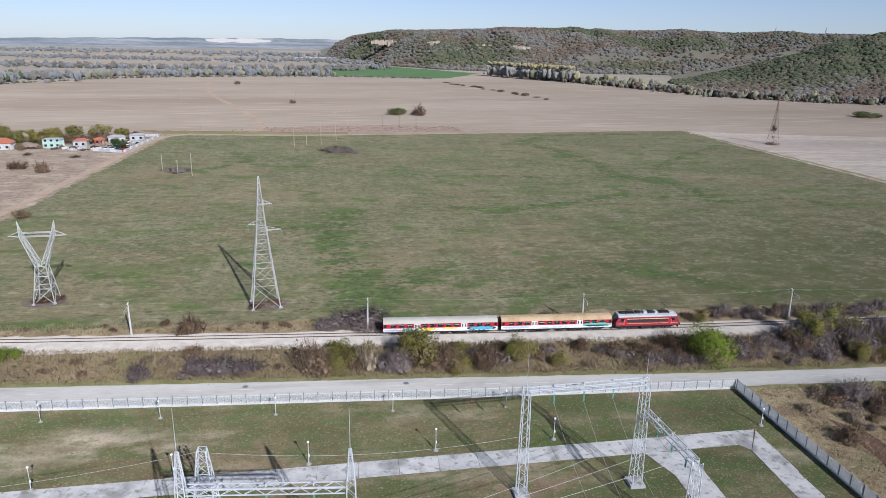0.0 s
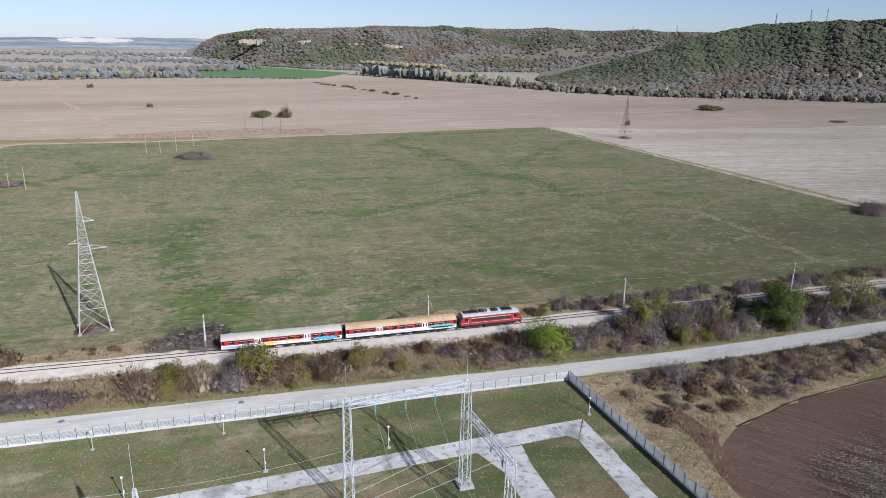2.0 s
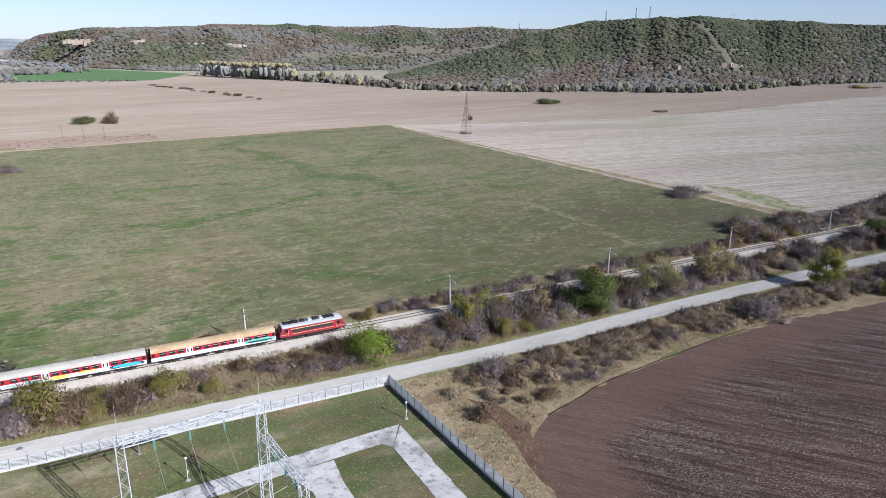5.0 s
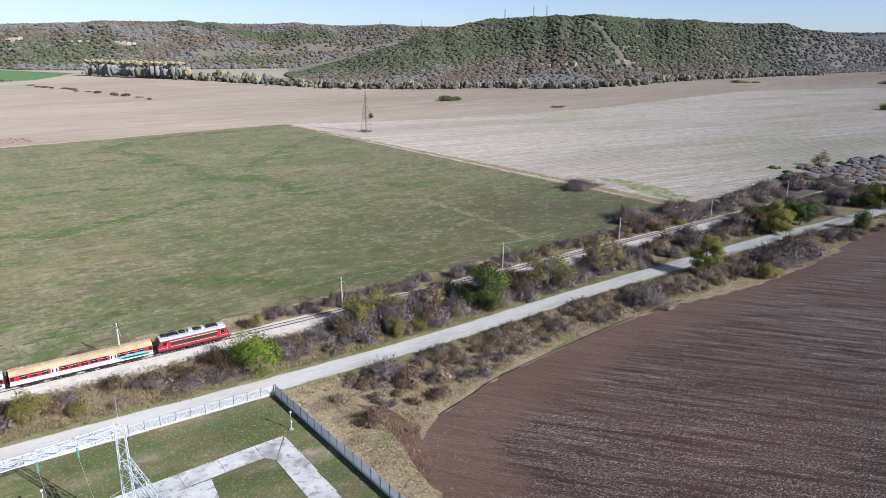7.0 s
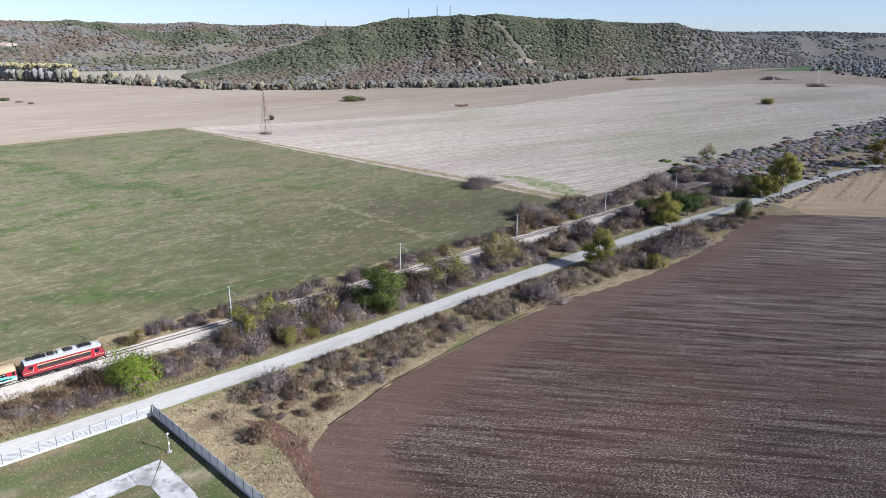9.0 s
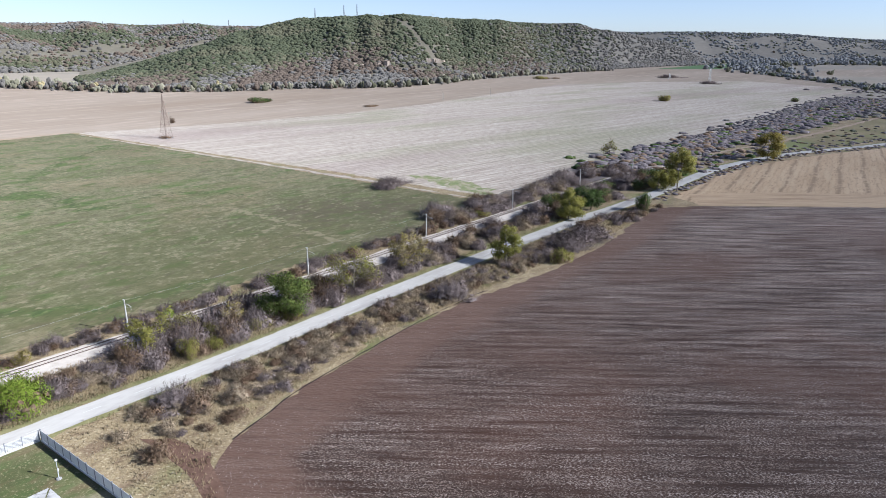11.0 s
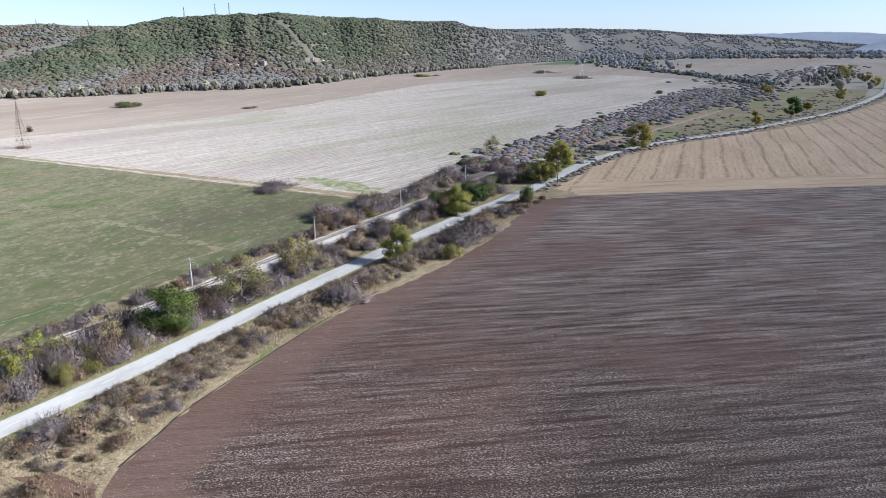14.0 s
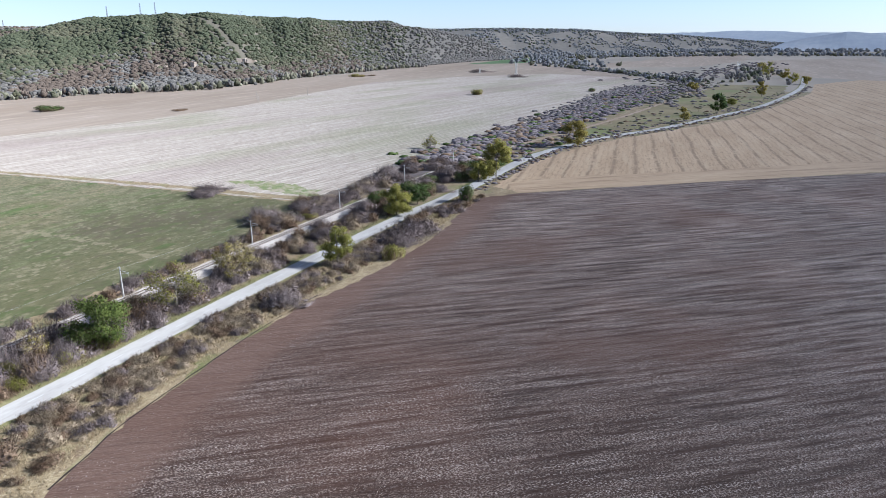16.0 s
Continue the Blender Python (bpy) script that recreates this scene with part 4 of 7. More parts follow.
def compound_lawn():
    """The lawn, with its worn, mossy and greener areas."""
    nu, nv = 200, 90
    u, v = np.meshgrid(np.linspace(0, 1, nu), np.linspace(0, 1, nv) ** 0.8)
    right = np.interp(v, [0, 0.3, 0.7, 1], [70, 71.4, 70.4, 69])
    x = -150 + (right + 150) * u
    top = np.interp(x, [-150, -60, 14.5, 69], [115.2, 111.7, 109.0, 107.4])
    y = 10 + (top - 10) * v
    p = np.stack([x.ravel(), y.ravel()], 1)

    def blobs(spots):
        out = np.zeros(len(p))
        for bx, by, rx, ry, w in spots:
            out = np.maximum(out, w * np.exp(-((p[:, 0] - bx) / rx) ** 2 - ((p[:, 1] - by) / ry) ** 2))
        return out.astype(np.float32)
    me = bpy.data.meshes.new("compound_lawn")
    q = np.arange(nu * nv).reshape(nv, nu)
    me.from_pydata(np.stack([p[:, 0], p[:, 1], np.full(len(p), 0.062)], 1).tolist(), [], np.stack([q[:-1, :-1], q[:-1, 1:], q[1:, 1:], q[1:, :-1]], -1).reshape(-1, 4).tolist())
    fence_gap = (top - y).ravel()
    brown = np.exp(-(fence_gap / 3.0) ** 2) * np.interp(p[:, 0], [-150, -30, 0, 30, 55, 69], [1.0, 0.95, 0.6, 0.45, 0.5, 0.4])
    me.attributes.new("dry", "FLOAT", "POINT").data.foreach_set("value", blobs([(-41, 102.5, 9, 4, 1.05), (-50, 99, 14, 7, 0.45), (-6, 106, 9, 2.5, 0.7), (7, 101, 6, 5, 0.65), (-28, 97, 12, 6, 0.45), (-60, 92, 16, 8, 0.35), (22, 103, 8, 3, 0.45), (-15, 90, 14, 6, 0.4)]))
    me.attributes.new("brown", "FLOAT", "POINT").data.foreach_set("value", np.maximum(brown.astype(np.float32), blobs([(22, 83, 16, 5, 0.55), (0, 86, 12, 6, 0.4)])))
    me.attributes.new("green", "FLOAT", "POINT").data.foreach_set("value", blobs([(62, 90, 12, 30, 0.9), (46, 86, 12, 14, 0.9), (52, 102, 24, 7, 0.9), (30, 93, 6, 4, 0.7), (38, 88, 6, 3, 0.8), (-25, 108, 4, 1.2, 0.7), (-2, 108, 3, 1.2, 0.6)]))
    me.materials.append(M["lawn"])
    tagged(new("compound_lawn", me), "patchy mown compound lawn", "lawn", kind="structure")


compound_lawn()
yard_path = thing("concrete_path", "cracked grey concrete access path in the compound", "path")
yard_path["kind"] = "structure"


def slab(c):
    m = Mesh()
    (x0, y0), (x1, y1), (x2, y2), (x3, y3) = c
    m.add([(x, y, 0.02) for x, y in c] + [(x, y, 0.12) for x, y in c], [(3, 2, 1, 0), (4, 5, 6, 7), (0, 1, 5, 4), (1, 2, 6, 5), (2, 3, 7, 6), (3, 0, 4, 7)])
    part("slab", m, M["concrete"], yard_path)


def north_edge(x):
    return 89.0 + (x + 50) / 114 * 5.0


xs = np.arange(-96, 61, 6.0)
for a, b in zip(xs, xs[1:]):
    b -= 0.05
    slab([(a, north_edge(a) - 3.9), (b, north_edge(b) - 3.9), (b, north_edge(b)), (a, north_edge(a))])
slab([(60, 90), (61.2, 88.2), (64.9, 93.9), (60, north_edge(60))])
for y in np.arange(88.1, 50, -6.0):
    slab([(61.2, y - 5.95), (65.2, y - 5.95), (65.0, y if y < 88 else 93.6), (61.2, y)])
for k, y in enumerate(np.arange(89.2, 50, -6.0)):
    w = 2.2 if k == 0 else 0.0
    slab([(46.2, y - 5.95), (51.0, y - 5.95), (51.0 + w * 0.3, y), (46.2 - w, y)])


def fence(name, line, label, height=1.75, pitch=2.45):
    """Steel picket panels between posts on a low concrete plinth."""
    line = np.array(line, float)
    cum = np.concatenate([[0], np.cumsum(np.linalg.norm(np.diff(line, axis=0), axis=1))])
    n = int(cum[-1] / pitch)
    cols = [0.06]
    for k in range(19):
        c = 0.12 + k * (pitch - 0.24) / 18
        cols += [c - 0.034, c + 0.034]
    rows_ = [0.30, 0.39, 0.45, height - 0.15, height - 0.09, height]
    bm = bmesh.new()
    grid = [[bm.verts.new((x, -0.02, z)) for z in rows_] for x in cols[1:]]
    for i in range(len(grid) - 1):
        for j in range(5):
            if i % 2 == 0 or j in (1, 3):
                bm.faces.new((grid[i][j], grid[i + 1][j], grid[i + 1][j + 1], grid[i][j + 1]))
    back = bmesh.ops.extrude_face_region(bm, geom=bm.faces[:])
    bmesh.ops.translate(bm, vec=(0, 0.04, 0), verts=[v for v in back["geom"] if isinstance(v, bmesh.types.BMVert)])
    bmesh.ops.recalc_face_normals(bm, faces=bm.faces)
    panel = bpy.data.meshes.new("panel")
    bm.to_mesh(panel)
    bm.free()
    panel.materials.append(M["fence"])
    post = Mesh().box((0, 0, height / 2 + 0.05), (0.14, 0.14, height + 0.1)).box((0, 0, height + 0.13), (0.18, 0.18, 0.06)).data("post", M["fence_post"])
    plinth = Mesh().box((pitch / 2, 0, 0.13), (pitch - 0.02, 0.26, 0.26)).data("plinth", M["plinth"])
    root = thing(name, label, "fence", "compound fences")
    for k in range(n + 1):
        s = cum[-1] - k * pitch if name == "street_fence" else k * pitch
        x, y = np.interp(s, cum, line[:, 0]), np.interp(s, cum, line[:, 1])
        i = min(len(line) - 2, max(0, int(np.searchsorted(cum, s)) - 1))
        a = math.atan2(line[i + 1, 1] - line[i, 1], line[i + 1, 0] - line[i, 0]) + (math.pi if name == "street_fence" else 0)
        for kind, data in (("post", post), ("panel", panel), ("plinth", plinth)):
            if k < n or kind == "post":
                part(kind, data, None, root).matrix_basis = pose(x, y, 0.04, 0, 0, math.degrees(a) + random.uniform(-0.4, 0.4))
    return root


fence("street_fence", FENCE_N, "pale grey steel picket fence on a concrete plinth along the road")
fence("side_fence", [(69.4, 107.4), (70.3, 80), (71.5, 50), (72, 20)], "grey steel picket fence down the compound's side", height=2.0)


def lattice(root, base, top, segs, leg, brace, material, rings=True, ratio=1.0, cross=True):
    """A four-legged truss between two squares of corners: legs, and a zigzag of braces on each side."""
    base, top = [Vector(p) for p in base], [Vector(p) for p in top]
    for a, b in zip(base, top):
        part("leg", Mesh().beam(a, b, leg), material, root)
    steps = [0.0]
    for k in range(segs):
        steps.append(steps[-1] + ratio ** k)
    steps = [s / steps[-1] for s in steps]
    for i in range(4):
        j = (i + 1) % 4
        for way in ((i % 2, 1 - i % 2) if cross else (i % 2,)):
            part("bracing", Mesh().strip([base[j if (s + way) % 2 else i].lerp(top[j if (s + way) % 2 else i], t) for s, t in enumerate(steps)], brace), material, root)
        for t in (steps[1:] if rings else ()):
            part("strut", Mesh().beam(base[i].lerp(top[i], t), base[j].lerp(top[j], t), brace), material, root)


def square(x, y, z, w, d=None):
    d = w if d is None else d
    return [(x - w / 2, y - d / 2, z), (x + w / 2, y - d / 2, z), (x + w / 2, y + d / 2, z), (x - w / 2, y + d / 2, z)]


def truss(root, p, q, w, h, segs, leg, brace, material):
    """A horizontal box truss."""
    p, q = Vector(p), Vector(q)
    u = (q - p).normalized().cross(Vector((0, 0, 1))) * w / 2
    z = Vector((0, 0, h / 2))
    lattice(root, [p - u - z, p + u - z, p + u + z, p - u + z], [q - u - z, q + u - z, q + u + z, q - u + z], segs, leg, brace, material, rings=False, cross=False)


def string_of_discs(root, top, length=1.5):
    m = Mesh()
    for k in range(9):
        m.lathe((top[0], top[1], top[2] - 0.25 - k * length / 9), [(0.03, 0), (0.15, 0.05), (0.03, 0.11)], 8)
    part("insulator", m, M["glass_insulator"], root, "string of green glass discs")


def column(name, x, y, h, w0, w1, label, rod=0.0, peak=0.0):
    root = thing(name, label, "gantry tower", "substation gantries")
    lattice(root, square(x, y, 0.45, w0, w0 * 1.25), square(x, y, h, w1), int(h / 1.05), 0.10, 0.055, M["galv"], rings=False, cross=False)
    part("footing", Mesh().box((x, y, 0.25), (w0 + 1.0, w0 * 1.25 + 1.0, 0.5), taper=0.94), M["concrete"], root, "pale concrete footing")
    if peak:
        lattice(root, square(x, y, h, w1), square(x, y, h + peak, 0.25), 5, 0.09, 0.05, M["galv"])
    if rod:
        part("rod", Mesh().beam((x, y, h + peak - 0.3), (x, y, h + peak + rod), 0.07, 6, 0.03), M["galv"], root, "thin lightning rod")
    part("cap", Mesh().box((x, y, h + peak + 0.03), (0.3, 0.3, 0.1)), M["galv"], root)
    return root


def gantry_beam(name, p, q, label, drops=(), w=0.9, h=0.75):
    root = thing(name, label, "gantry beam", "substation gantries")
    n = max(4, int((Vector(q) - Vector(p)).length / 1.1))
    truss(root, p, q, w, h, n, 0.11, 0.055, M["galv"])
    for t in drops:
        c = Vector(p).lerp(Vector(q), t)
        part("bracket", Mesh().box((c.x, c.y, c.z + h / 2 + 0.15), (0.14, 0.4, 0.3)).beam((c.x - 0.4, c.y, c.z + h / 2 + 0.05), (c.x + 0.4, c.y, c.z + h / 2 + 0.5), 0.05), M["galv"], root)
        string_of_discs(root, (c.x, c.y - 0.3, c.z - h / 2))
    return root


column("gantry_column", 22.5, 81.2, 16.7, 1.2, 0.9, "tall galvanised lattice column with a lightning rod", rod=5.0)
column("gantry_column", 39.5, 82.0, 17.0, 1.3, 1.0, "tall galvanised lattice column joining two gantry beams", rod=3.6)
column("gantry_column", 40.9, 68.8, 12.4, 1.2, 0.9, "shorter galvanised lattice column at the gantry end")
gantry_beam("gantry_beam", (22.6, 81.2, 16.1), (39.4, 82.0, 16.4), "galvanised lattice beam with green insulators between two columns", (0.22, 0.47, 0.72))
gantry_beam("gantry_beam", (39.7, 81.4, 12.0), (40.9, 69.2, 12.0), "low galvanised lattice beam running back into the yard", (0.25, 0.55, 0.82))
column("gantry_column", -0.8, 62.2, 16.9, 1.3, 0.9, "galvanised lattice column with a tapered peak and rod", rod=5.0, peak=4.1)
column("gantry_column", -18.0, 63.4, 16.9, 1.3, 0.9, "galvanised lattice column with a tapered peak and rod", rod=5.0, peak=4.1)
column("gantry_column", -44.5, 64.2, 16.9, 1.3, 0.9, "galvanised lattice column with a tapered peak and rod", rod=5.0, peak=4.1)
gantry_beam("gantry_beam", (-17.4, 63.4, 16.6), (-1.4, 62.2, 16.6), "galvanised lattice beam between two peaked columns", (0.2, 0.5, 0.8))
frame_tower = thing("anchor_tower", "squat galvanised lattice anchor tower narrowing to a square head", "lattice tower", "substation gantries")
lattice(frame_tower, square(-19.0, 77.4, 0.2, 3.6), square(-19.0, 77.4, 12.5, 1.0), 8, 0.12, 0.06, M["galv"])
part("footing", Mesh().box((-19, 77.4, 0.15), (4.6, 4.6, 0.3)), M["concrete"], frame_tower)


def sag_wire(name, p, q, sag, label, r=0.022, material=None, n=18, group="overhead wires"):
    p, q = Vector(p), Vector(q)
    pts = [p.lerp(q, k / n) - Vector((0, 0, sag * 4 * (k / n) * (1 - k / n))) for k in range(n + 1)]
    u = (q - p).cross(Vector((0, 0, 1))).normalized() * r
    m = Mesh().add([c + o for c in pts for o in (u, Vector((0, 0, r)), -u, Vector((0, 0, -r)))],
                   [(4 * i + j, 4 * i + (j + 1) % 4, 4 * i + 4 + (j + 1) % 4, 4 * i + 4 + j) for i in range(n) for j in range(4)] + [(3, 2, 1, 0), (4 * n, 4 * n + 1, 4 * n + 2, 4 * n + 3)])
    return solid(name, m, material or M["wire"], label, "wire", group)


for k, t in enumerate((0.25, 0.55, 0.82)):
    c = Vector((39.7, 81.4, 11.0)).lerp(Vector((40.9, 69.2, 11.0)), t)
    sag_wire("busbar_wire", c, (-2.0 - 5.0 * k, 60.0 - 2 * k, 11.4), 0.8, "pale aluminium conductor strung across the yard", 0.03)
for k, t in enumerate((0.22, 0.47, 0.72)):
    c = Vector((22.6, 80.9, 14.2)).lerp(Vector((39.4, 81.7, 14.4)), t)
    sag_wire("dropper_wire", c, (c.x + 1.5, c.y - 16, 7.0), 1.2, "thin conductor dropping from the gantry beam", 0.02)
sag_wire("earth_wire", (-18.5, 77.4, 12.3), (-60, 70, 12.6), 1.0, "pale wire strung from the anchor tower", 0.022)
sag_wire("earth_wire", (-19.0, 77.4, 12.0), (22.4, 81.0, 9.5), 1.5, "pale wire strung between tower and gantry", 0.022)


def yard_lamp(x, y, h, label="white globe lamp on a slim post on the lawn"):
    root = thing("yard_lamp", label, "lamp", "compound lamps", pose(x, y, 0.05))
    part("base", Mesh().lathe((0, 0, 0), [(0.42, 0), (0.38, 0.18), (0.12, 0.24)], 8), M["concrete"], root)
    part("pole", Mesh().lathe((0, 0, 0.2), [(0.07, 0), (0.06, 1.3), (0.045, 1.35), (0.045, h - 0.55)], 8), M["galv"], root)
    part("globe", Mesh().lathe((0, 0, h - 0.4), [(0.08, 0), (0.16, 0.07), (0.20, 0.18), (0.16, 0.29), (0.06, 0.35)], 12), M["lamp_white"], root, "white glass globe")
    part("control_box", Mesh().box((0.08, 0, 1.5), (0.16, 0.2, 0.36)), M["lamp_white"], root)


for x, y in ((-26.3, 90.2), (-7.3, 91.5), (11.9, 93.2), (31.0, 94.4), (66.8, 95.0), (-45, 89)):
    yard_lamp(x, y, 3.4 if x > 60 else 4.0)


def fence_lamp(x, y):
    root = thing("fence_lamp", "small white lamp on a thin leaning post by the fence", "lamp", "compound lamps", pose(x, y, 0.05, 0, random.uniform(-2, 2), random.uniform(0, 9)))
    part("base", Mesh().lathe((0, 0, 0), [(0.35, 0), (0.3, 0.15), (0.1, 0.2)], 8), M["concrete"], root)
    part("pole", Mesh().lathe((0, 0, 0.15), [(0.055, 0), (0.045, 3.0)], 6), M["galv"], root)
    part("head", Mesh().box((0, 0.12, 3.22), (0.3, 0.5, 0.16), taper=0.7), M["lamp_white"], root)


for x in (-70, -51.2, -32.3, -13.6, 6.0, 25.5):
    fence_lamp(x, float(np.interp(x, [p[0] for p in FENCE_N], [p[1] for p in FENCE_N])) - 3.9)


# ---- overhead line masts ----
def catenary_mast(x, y, h=8.0):
    root = thing("catenary_mast", "pale concrete overhead-line mast with a bracket arm", "mast", "railway masts", pose(x, y, 0, random.uniform(-0.8, 0.8), random.uniform(-0.8, 0.8), 0))
    part("pole", Mesh().lathe((0, 0, 0), [(0.24, 0), (0.20, 0.6), (0.13, h)], 8), M["mast"], root)
    part("bracket", Mesh().beam((0, 0, 6.9), (0, -2.9, 6.7), 0.07).beam((0, 0, 5.9), (0, -2.8, 6.6), 0.06).beam((0, -2.7, 6.65), (0, -2.7, 5.95), 0.05), M["galv_old"], root)
    part("insulator", Mesh().beam((0, -0.15, 6.9), (0, -0.6, 6.87), 0.16, 8), M["rust"], root, "brown porcelain insulator")
    part("crossarm", Mesh().beam((-0.05, -0.5, h - 0.25), (0.05, 0.7, h - 0.2), 0.08), M["galv_old"], root)
    return root


MASTS = [(-195, 147.6), (-146, 145.7), (-96, 143.8), (-46.7, 141.8), (2.6, 140.3), (50.2, 138.8), (99.5, 138.2), (149.8, 138.2), (199.2, 138.5), (249.5, 138.8), (302, 139.1), (352, 138.0)]
for x, y in MASTS:
    catenary_mast(x, y, 7.4 + random.uniform(0, 0.5))
for (x0, y0), (x1, y1) in zip(MASTS, MASTS[1:]):
    sag_wire("contact_wire", (x0, y0 - 2.75, 5.95), (x1, y1 - 2.75, 5.95), 0.05, "thin copper contact wire over the rails", 0.012, M["rust"], 6)
    sag_wire("catenary_wire", (x0, y0 - 2.75, 6.8), (x1, y1 - 2.75, 6.8), 0.6, "sagging catenary wire over the rails", 0.012, M["rust"], 10)
    sag_wire("feeder_wire", (x0, y0 + 0.6, 7.3), (x1, y1 + 0.6, 7.3), 0.7, "thin feeder wire on the mast tops", 0.012, M["wire"], 10)


# ---- transmission towers ----
def suspension_tower(x, y, h, turn, steel="galv_old"):
    """A tall tapering tower with three cross-arms."""
    root = thing("transmission_tower", "tall tapering pale steel lattice tower with three staggered arms", "pylon", "transmission towers", pose(x, y, 0, 0, 0, turn))
    w = 6.3 * h / 31
    k = h * 0.62
    wk = w * 0.33
    lattice(root, square(0, 0, 0.1, w), square(0, 0, k, wk), 6, 0.17, 0.095, M[steel], ratio=0.78)
    lattice(root, square(0, 0, k, wk), square(0, 0, h, 0.22), 8, 0.12, 0.07, M[steel], ratio=0.92)
    for z, s, reach in ((h * 0.59, 1, 4.6), (h * 0.64, -1, 2.9), (h * 0.79, 1, 2.7)):
        m = Mesh()
        hw = 0.5
        for o in (-hw, hw):
            m.beam((s * hw, o, z), (s * reach, 0, z), 0.06)
            m.beam((s * hw, o, z + 1.1), (s * reach, 0, z), 0.04)
        for t in (0.3, 0.55, 0.8):
            m.beam((s * reach * t, -hw * (1 - t), z), (s * reach * t, 0, z + 1.3 * (1 - t)), 0.05)
            m.beam((s * reach * t, hw * (1 - t), z), (s * reach * (t - 0.2), -hw * (1.2 - t), z), 0.05)
        part("crossarm", m, M[steel], root)
        string_of_discs(root, (s * reach, 0, z), 1.6)
    for p in square(0, 0, 0, w):
        part("footing", Mesh().box((p[0], p[1], 0.15), (0.9, 0.9, 0.4), taper=0.8), M["concrete"], root)
    return root


def portal_tower(x, y, h, turn, scale=1.0):
    """A Y-shaped tower: a braced base, two spreading limbs and a bridge with arms."""
    root = thing("transmission_tower", "pale steel Y-shaped lattice transmission tower", "pylon", "transmission towers", pose(x, y, 0, 0, 0, turn))
    g = M["galv_old"]
    root.scale = (0.72, 0.85, 1)
    waist = h * 0.46
    lattice(root, square(0, 0, 0.1, 6.4, 5.2), square(0, 0, waist, 3.2, 2.4), 3, 0.20, 0.13, g, ratio=0.8)
    top = h * 0.82
    for s in (-1, 1):
        lattice(root, [(s * 0.1, -1.2, waist), (s * 1.6, -1.2, waist), (s * 1.6, 1.2, waist), (s * 0.1, 1.2, waist)],
                [(s * 4.0, -0.6, top), (s * 5.1, -0.6, top), (s * 5.1, 0.6, top), (s * 4.0, 0.6, top)], 4, 0.16, 0.10, g)
        lattice(root, [(s * 4.0, -0.6, top), (s * 5.1, -0.6, top), (s * 5.1, 0.6, top), (s * 4.0, 0.6, top)], square(s * 5.4, 0, h, 0.15), 3, 0.12, 0.08, g)
        m = Mesh()
        for o in (-0.6, 0.6):
            m.beam((s * 5.1, o, top), (s * 8.6, 0, top + 0.1), 0.10).beam((s * 5.2, o * 0.6, top + 1.2), (s * 8.6, 0, top + 0.1), 0.07)
        m.beam((s * 6.4, -0.4, top), (s * 6.4, 0.4, top), 0.05).beam((s * 7.4, -0.2, top), (s * 6.4, 0.4, top), 0.05)
        part("crossarm", m, g, root)
    truss(root, (-4.2, 0, top + 0.4), (4.2, 0, top + 0.4), 1.1, 0.9, 8, 0.11, 0.055, g)
    for p in square(0, 0, 0, 6.4, 5.2):
        part("footing", Mesh().box((p[0], p[1], 0.15), (0.9, 0.9, 0.4), taper=0.8), M["concrete"], root)
    return root


suspension_tower(-21.0, 158.0, 30.8, 12)
portal_tower(-72.0, 164.2, 19.6, 4)
far_t = suspension_tower(265.5, 413, 27.5, 20, "rusty_tower")
far_t["label"] = "distant slender steel lattice tower at the field corner"
for x, y, h in ((1078, 355, 23.5), (1339, 52, 17), (1160, 447, 8)):
    portal_tower(x, y, h, 35)["label"] = "dark Y-shaped lattice tower far along the valley"


def pole(name, x, y, h, label, arms=(), material="wood_pole", lean=0.0, r=0.17):
    root = thing(name, label, "pole", "field poles", pose(x, y, 0, 0, lean, 0))
    part("shaft", Mesh().lathe((0, 0, 0), [(r, 0), (r * 0.7, h)], 7), M[material], root)
    for z, w in arms:
        part("crossarm", Mesh().beam((-w / 2, 0, z), (w / 2, 0, z), 0.16), M[material], root)
    return root


pole("utility_pole", -33.0, 410, 10.0, "pale wooden pole standing in the wheat")
pole("utility_pole", -17.8, 414, 13.2, "pale wooden pole beside a cleared mound")
pole("utility_pole", -9.4, 432, 17.5, "tall pale pole with a long crossarm", [(17.0, 7.0)], lean=-2)
pole("utility_pole", -26.0, 411, 6.0, "short pale wooden pole in the wheat")
for x, y, h in ((-87.7, 335, 8.2), (-71.4, 320.5, 10.4), (-78.8, 326, 6.5)):
    pole("utility_pole", x, y, h, "pale pole round a bare mound in the wheat", [(h - 0.6, 1.6)] if h < 8 else ())
for x, y, h in ((-3, 512, 11), (22, 505, 8), (34, 503, 8), (46, 502, 9), (-100, 490, 11), (-52, 685, 12), (60, 560, 12), (75, 590, 13), (-160, 700, 11), (110, 640, 12), (606, 467, 9.5), (684, 461, 9), (602, 462, 7)):
    pole("utility_pole", x, y, h, "brown line pole standing in the bare field", [(h - 0.5, 2.0)], "rusty_tower" if 0 < x < 50 else "wood_pole")


# ---- masts on the hill's skyline ----
def hill_mast(x, y, z, h, label):
    root = thing("antenna_mast", label, "mast", "hilltop masts", pose(x, y, z))
    lattice(root, square(0, 0, -4, 2.6), square(0, 0, h, 0.8), 9, 0.3, 0.18, M["fence_post"], rings=False)
    return root


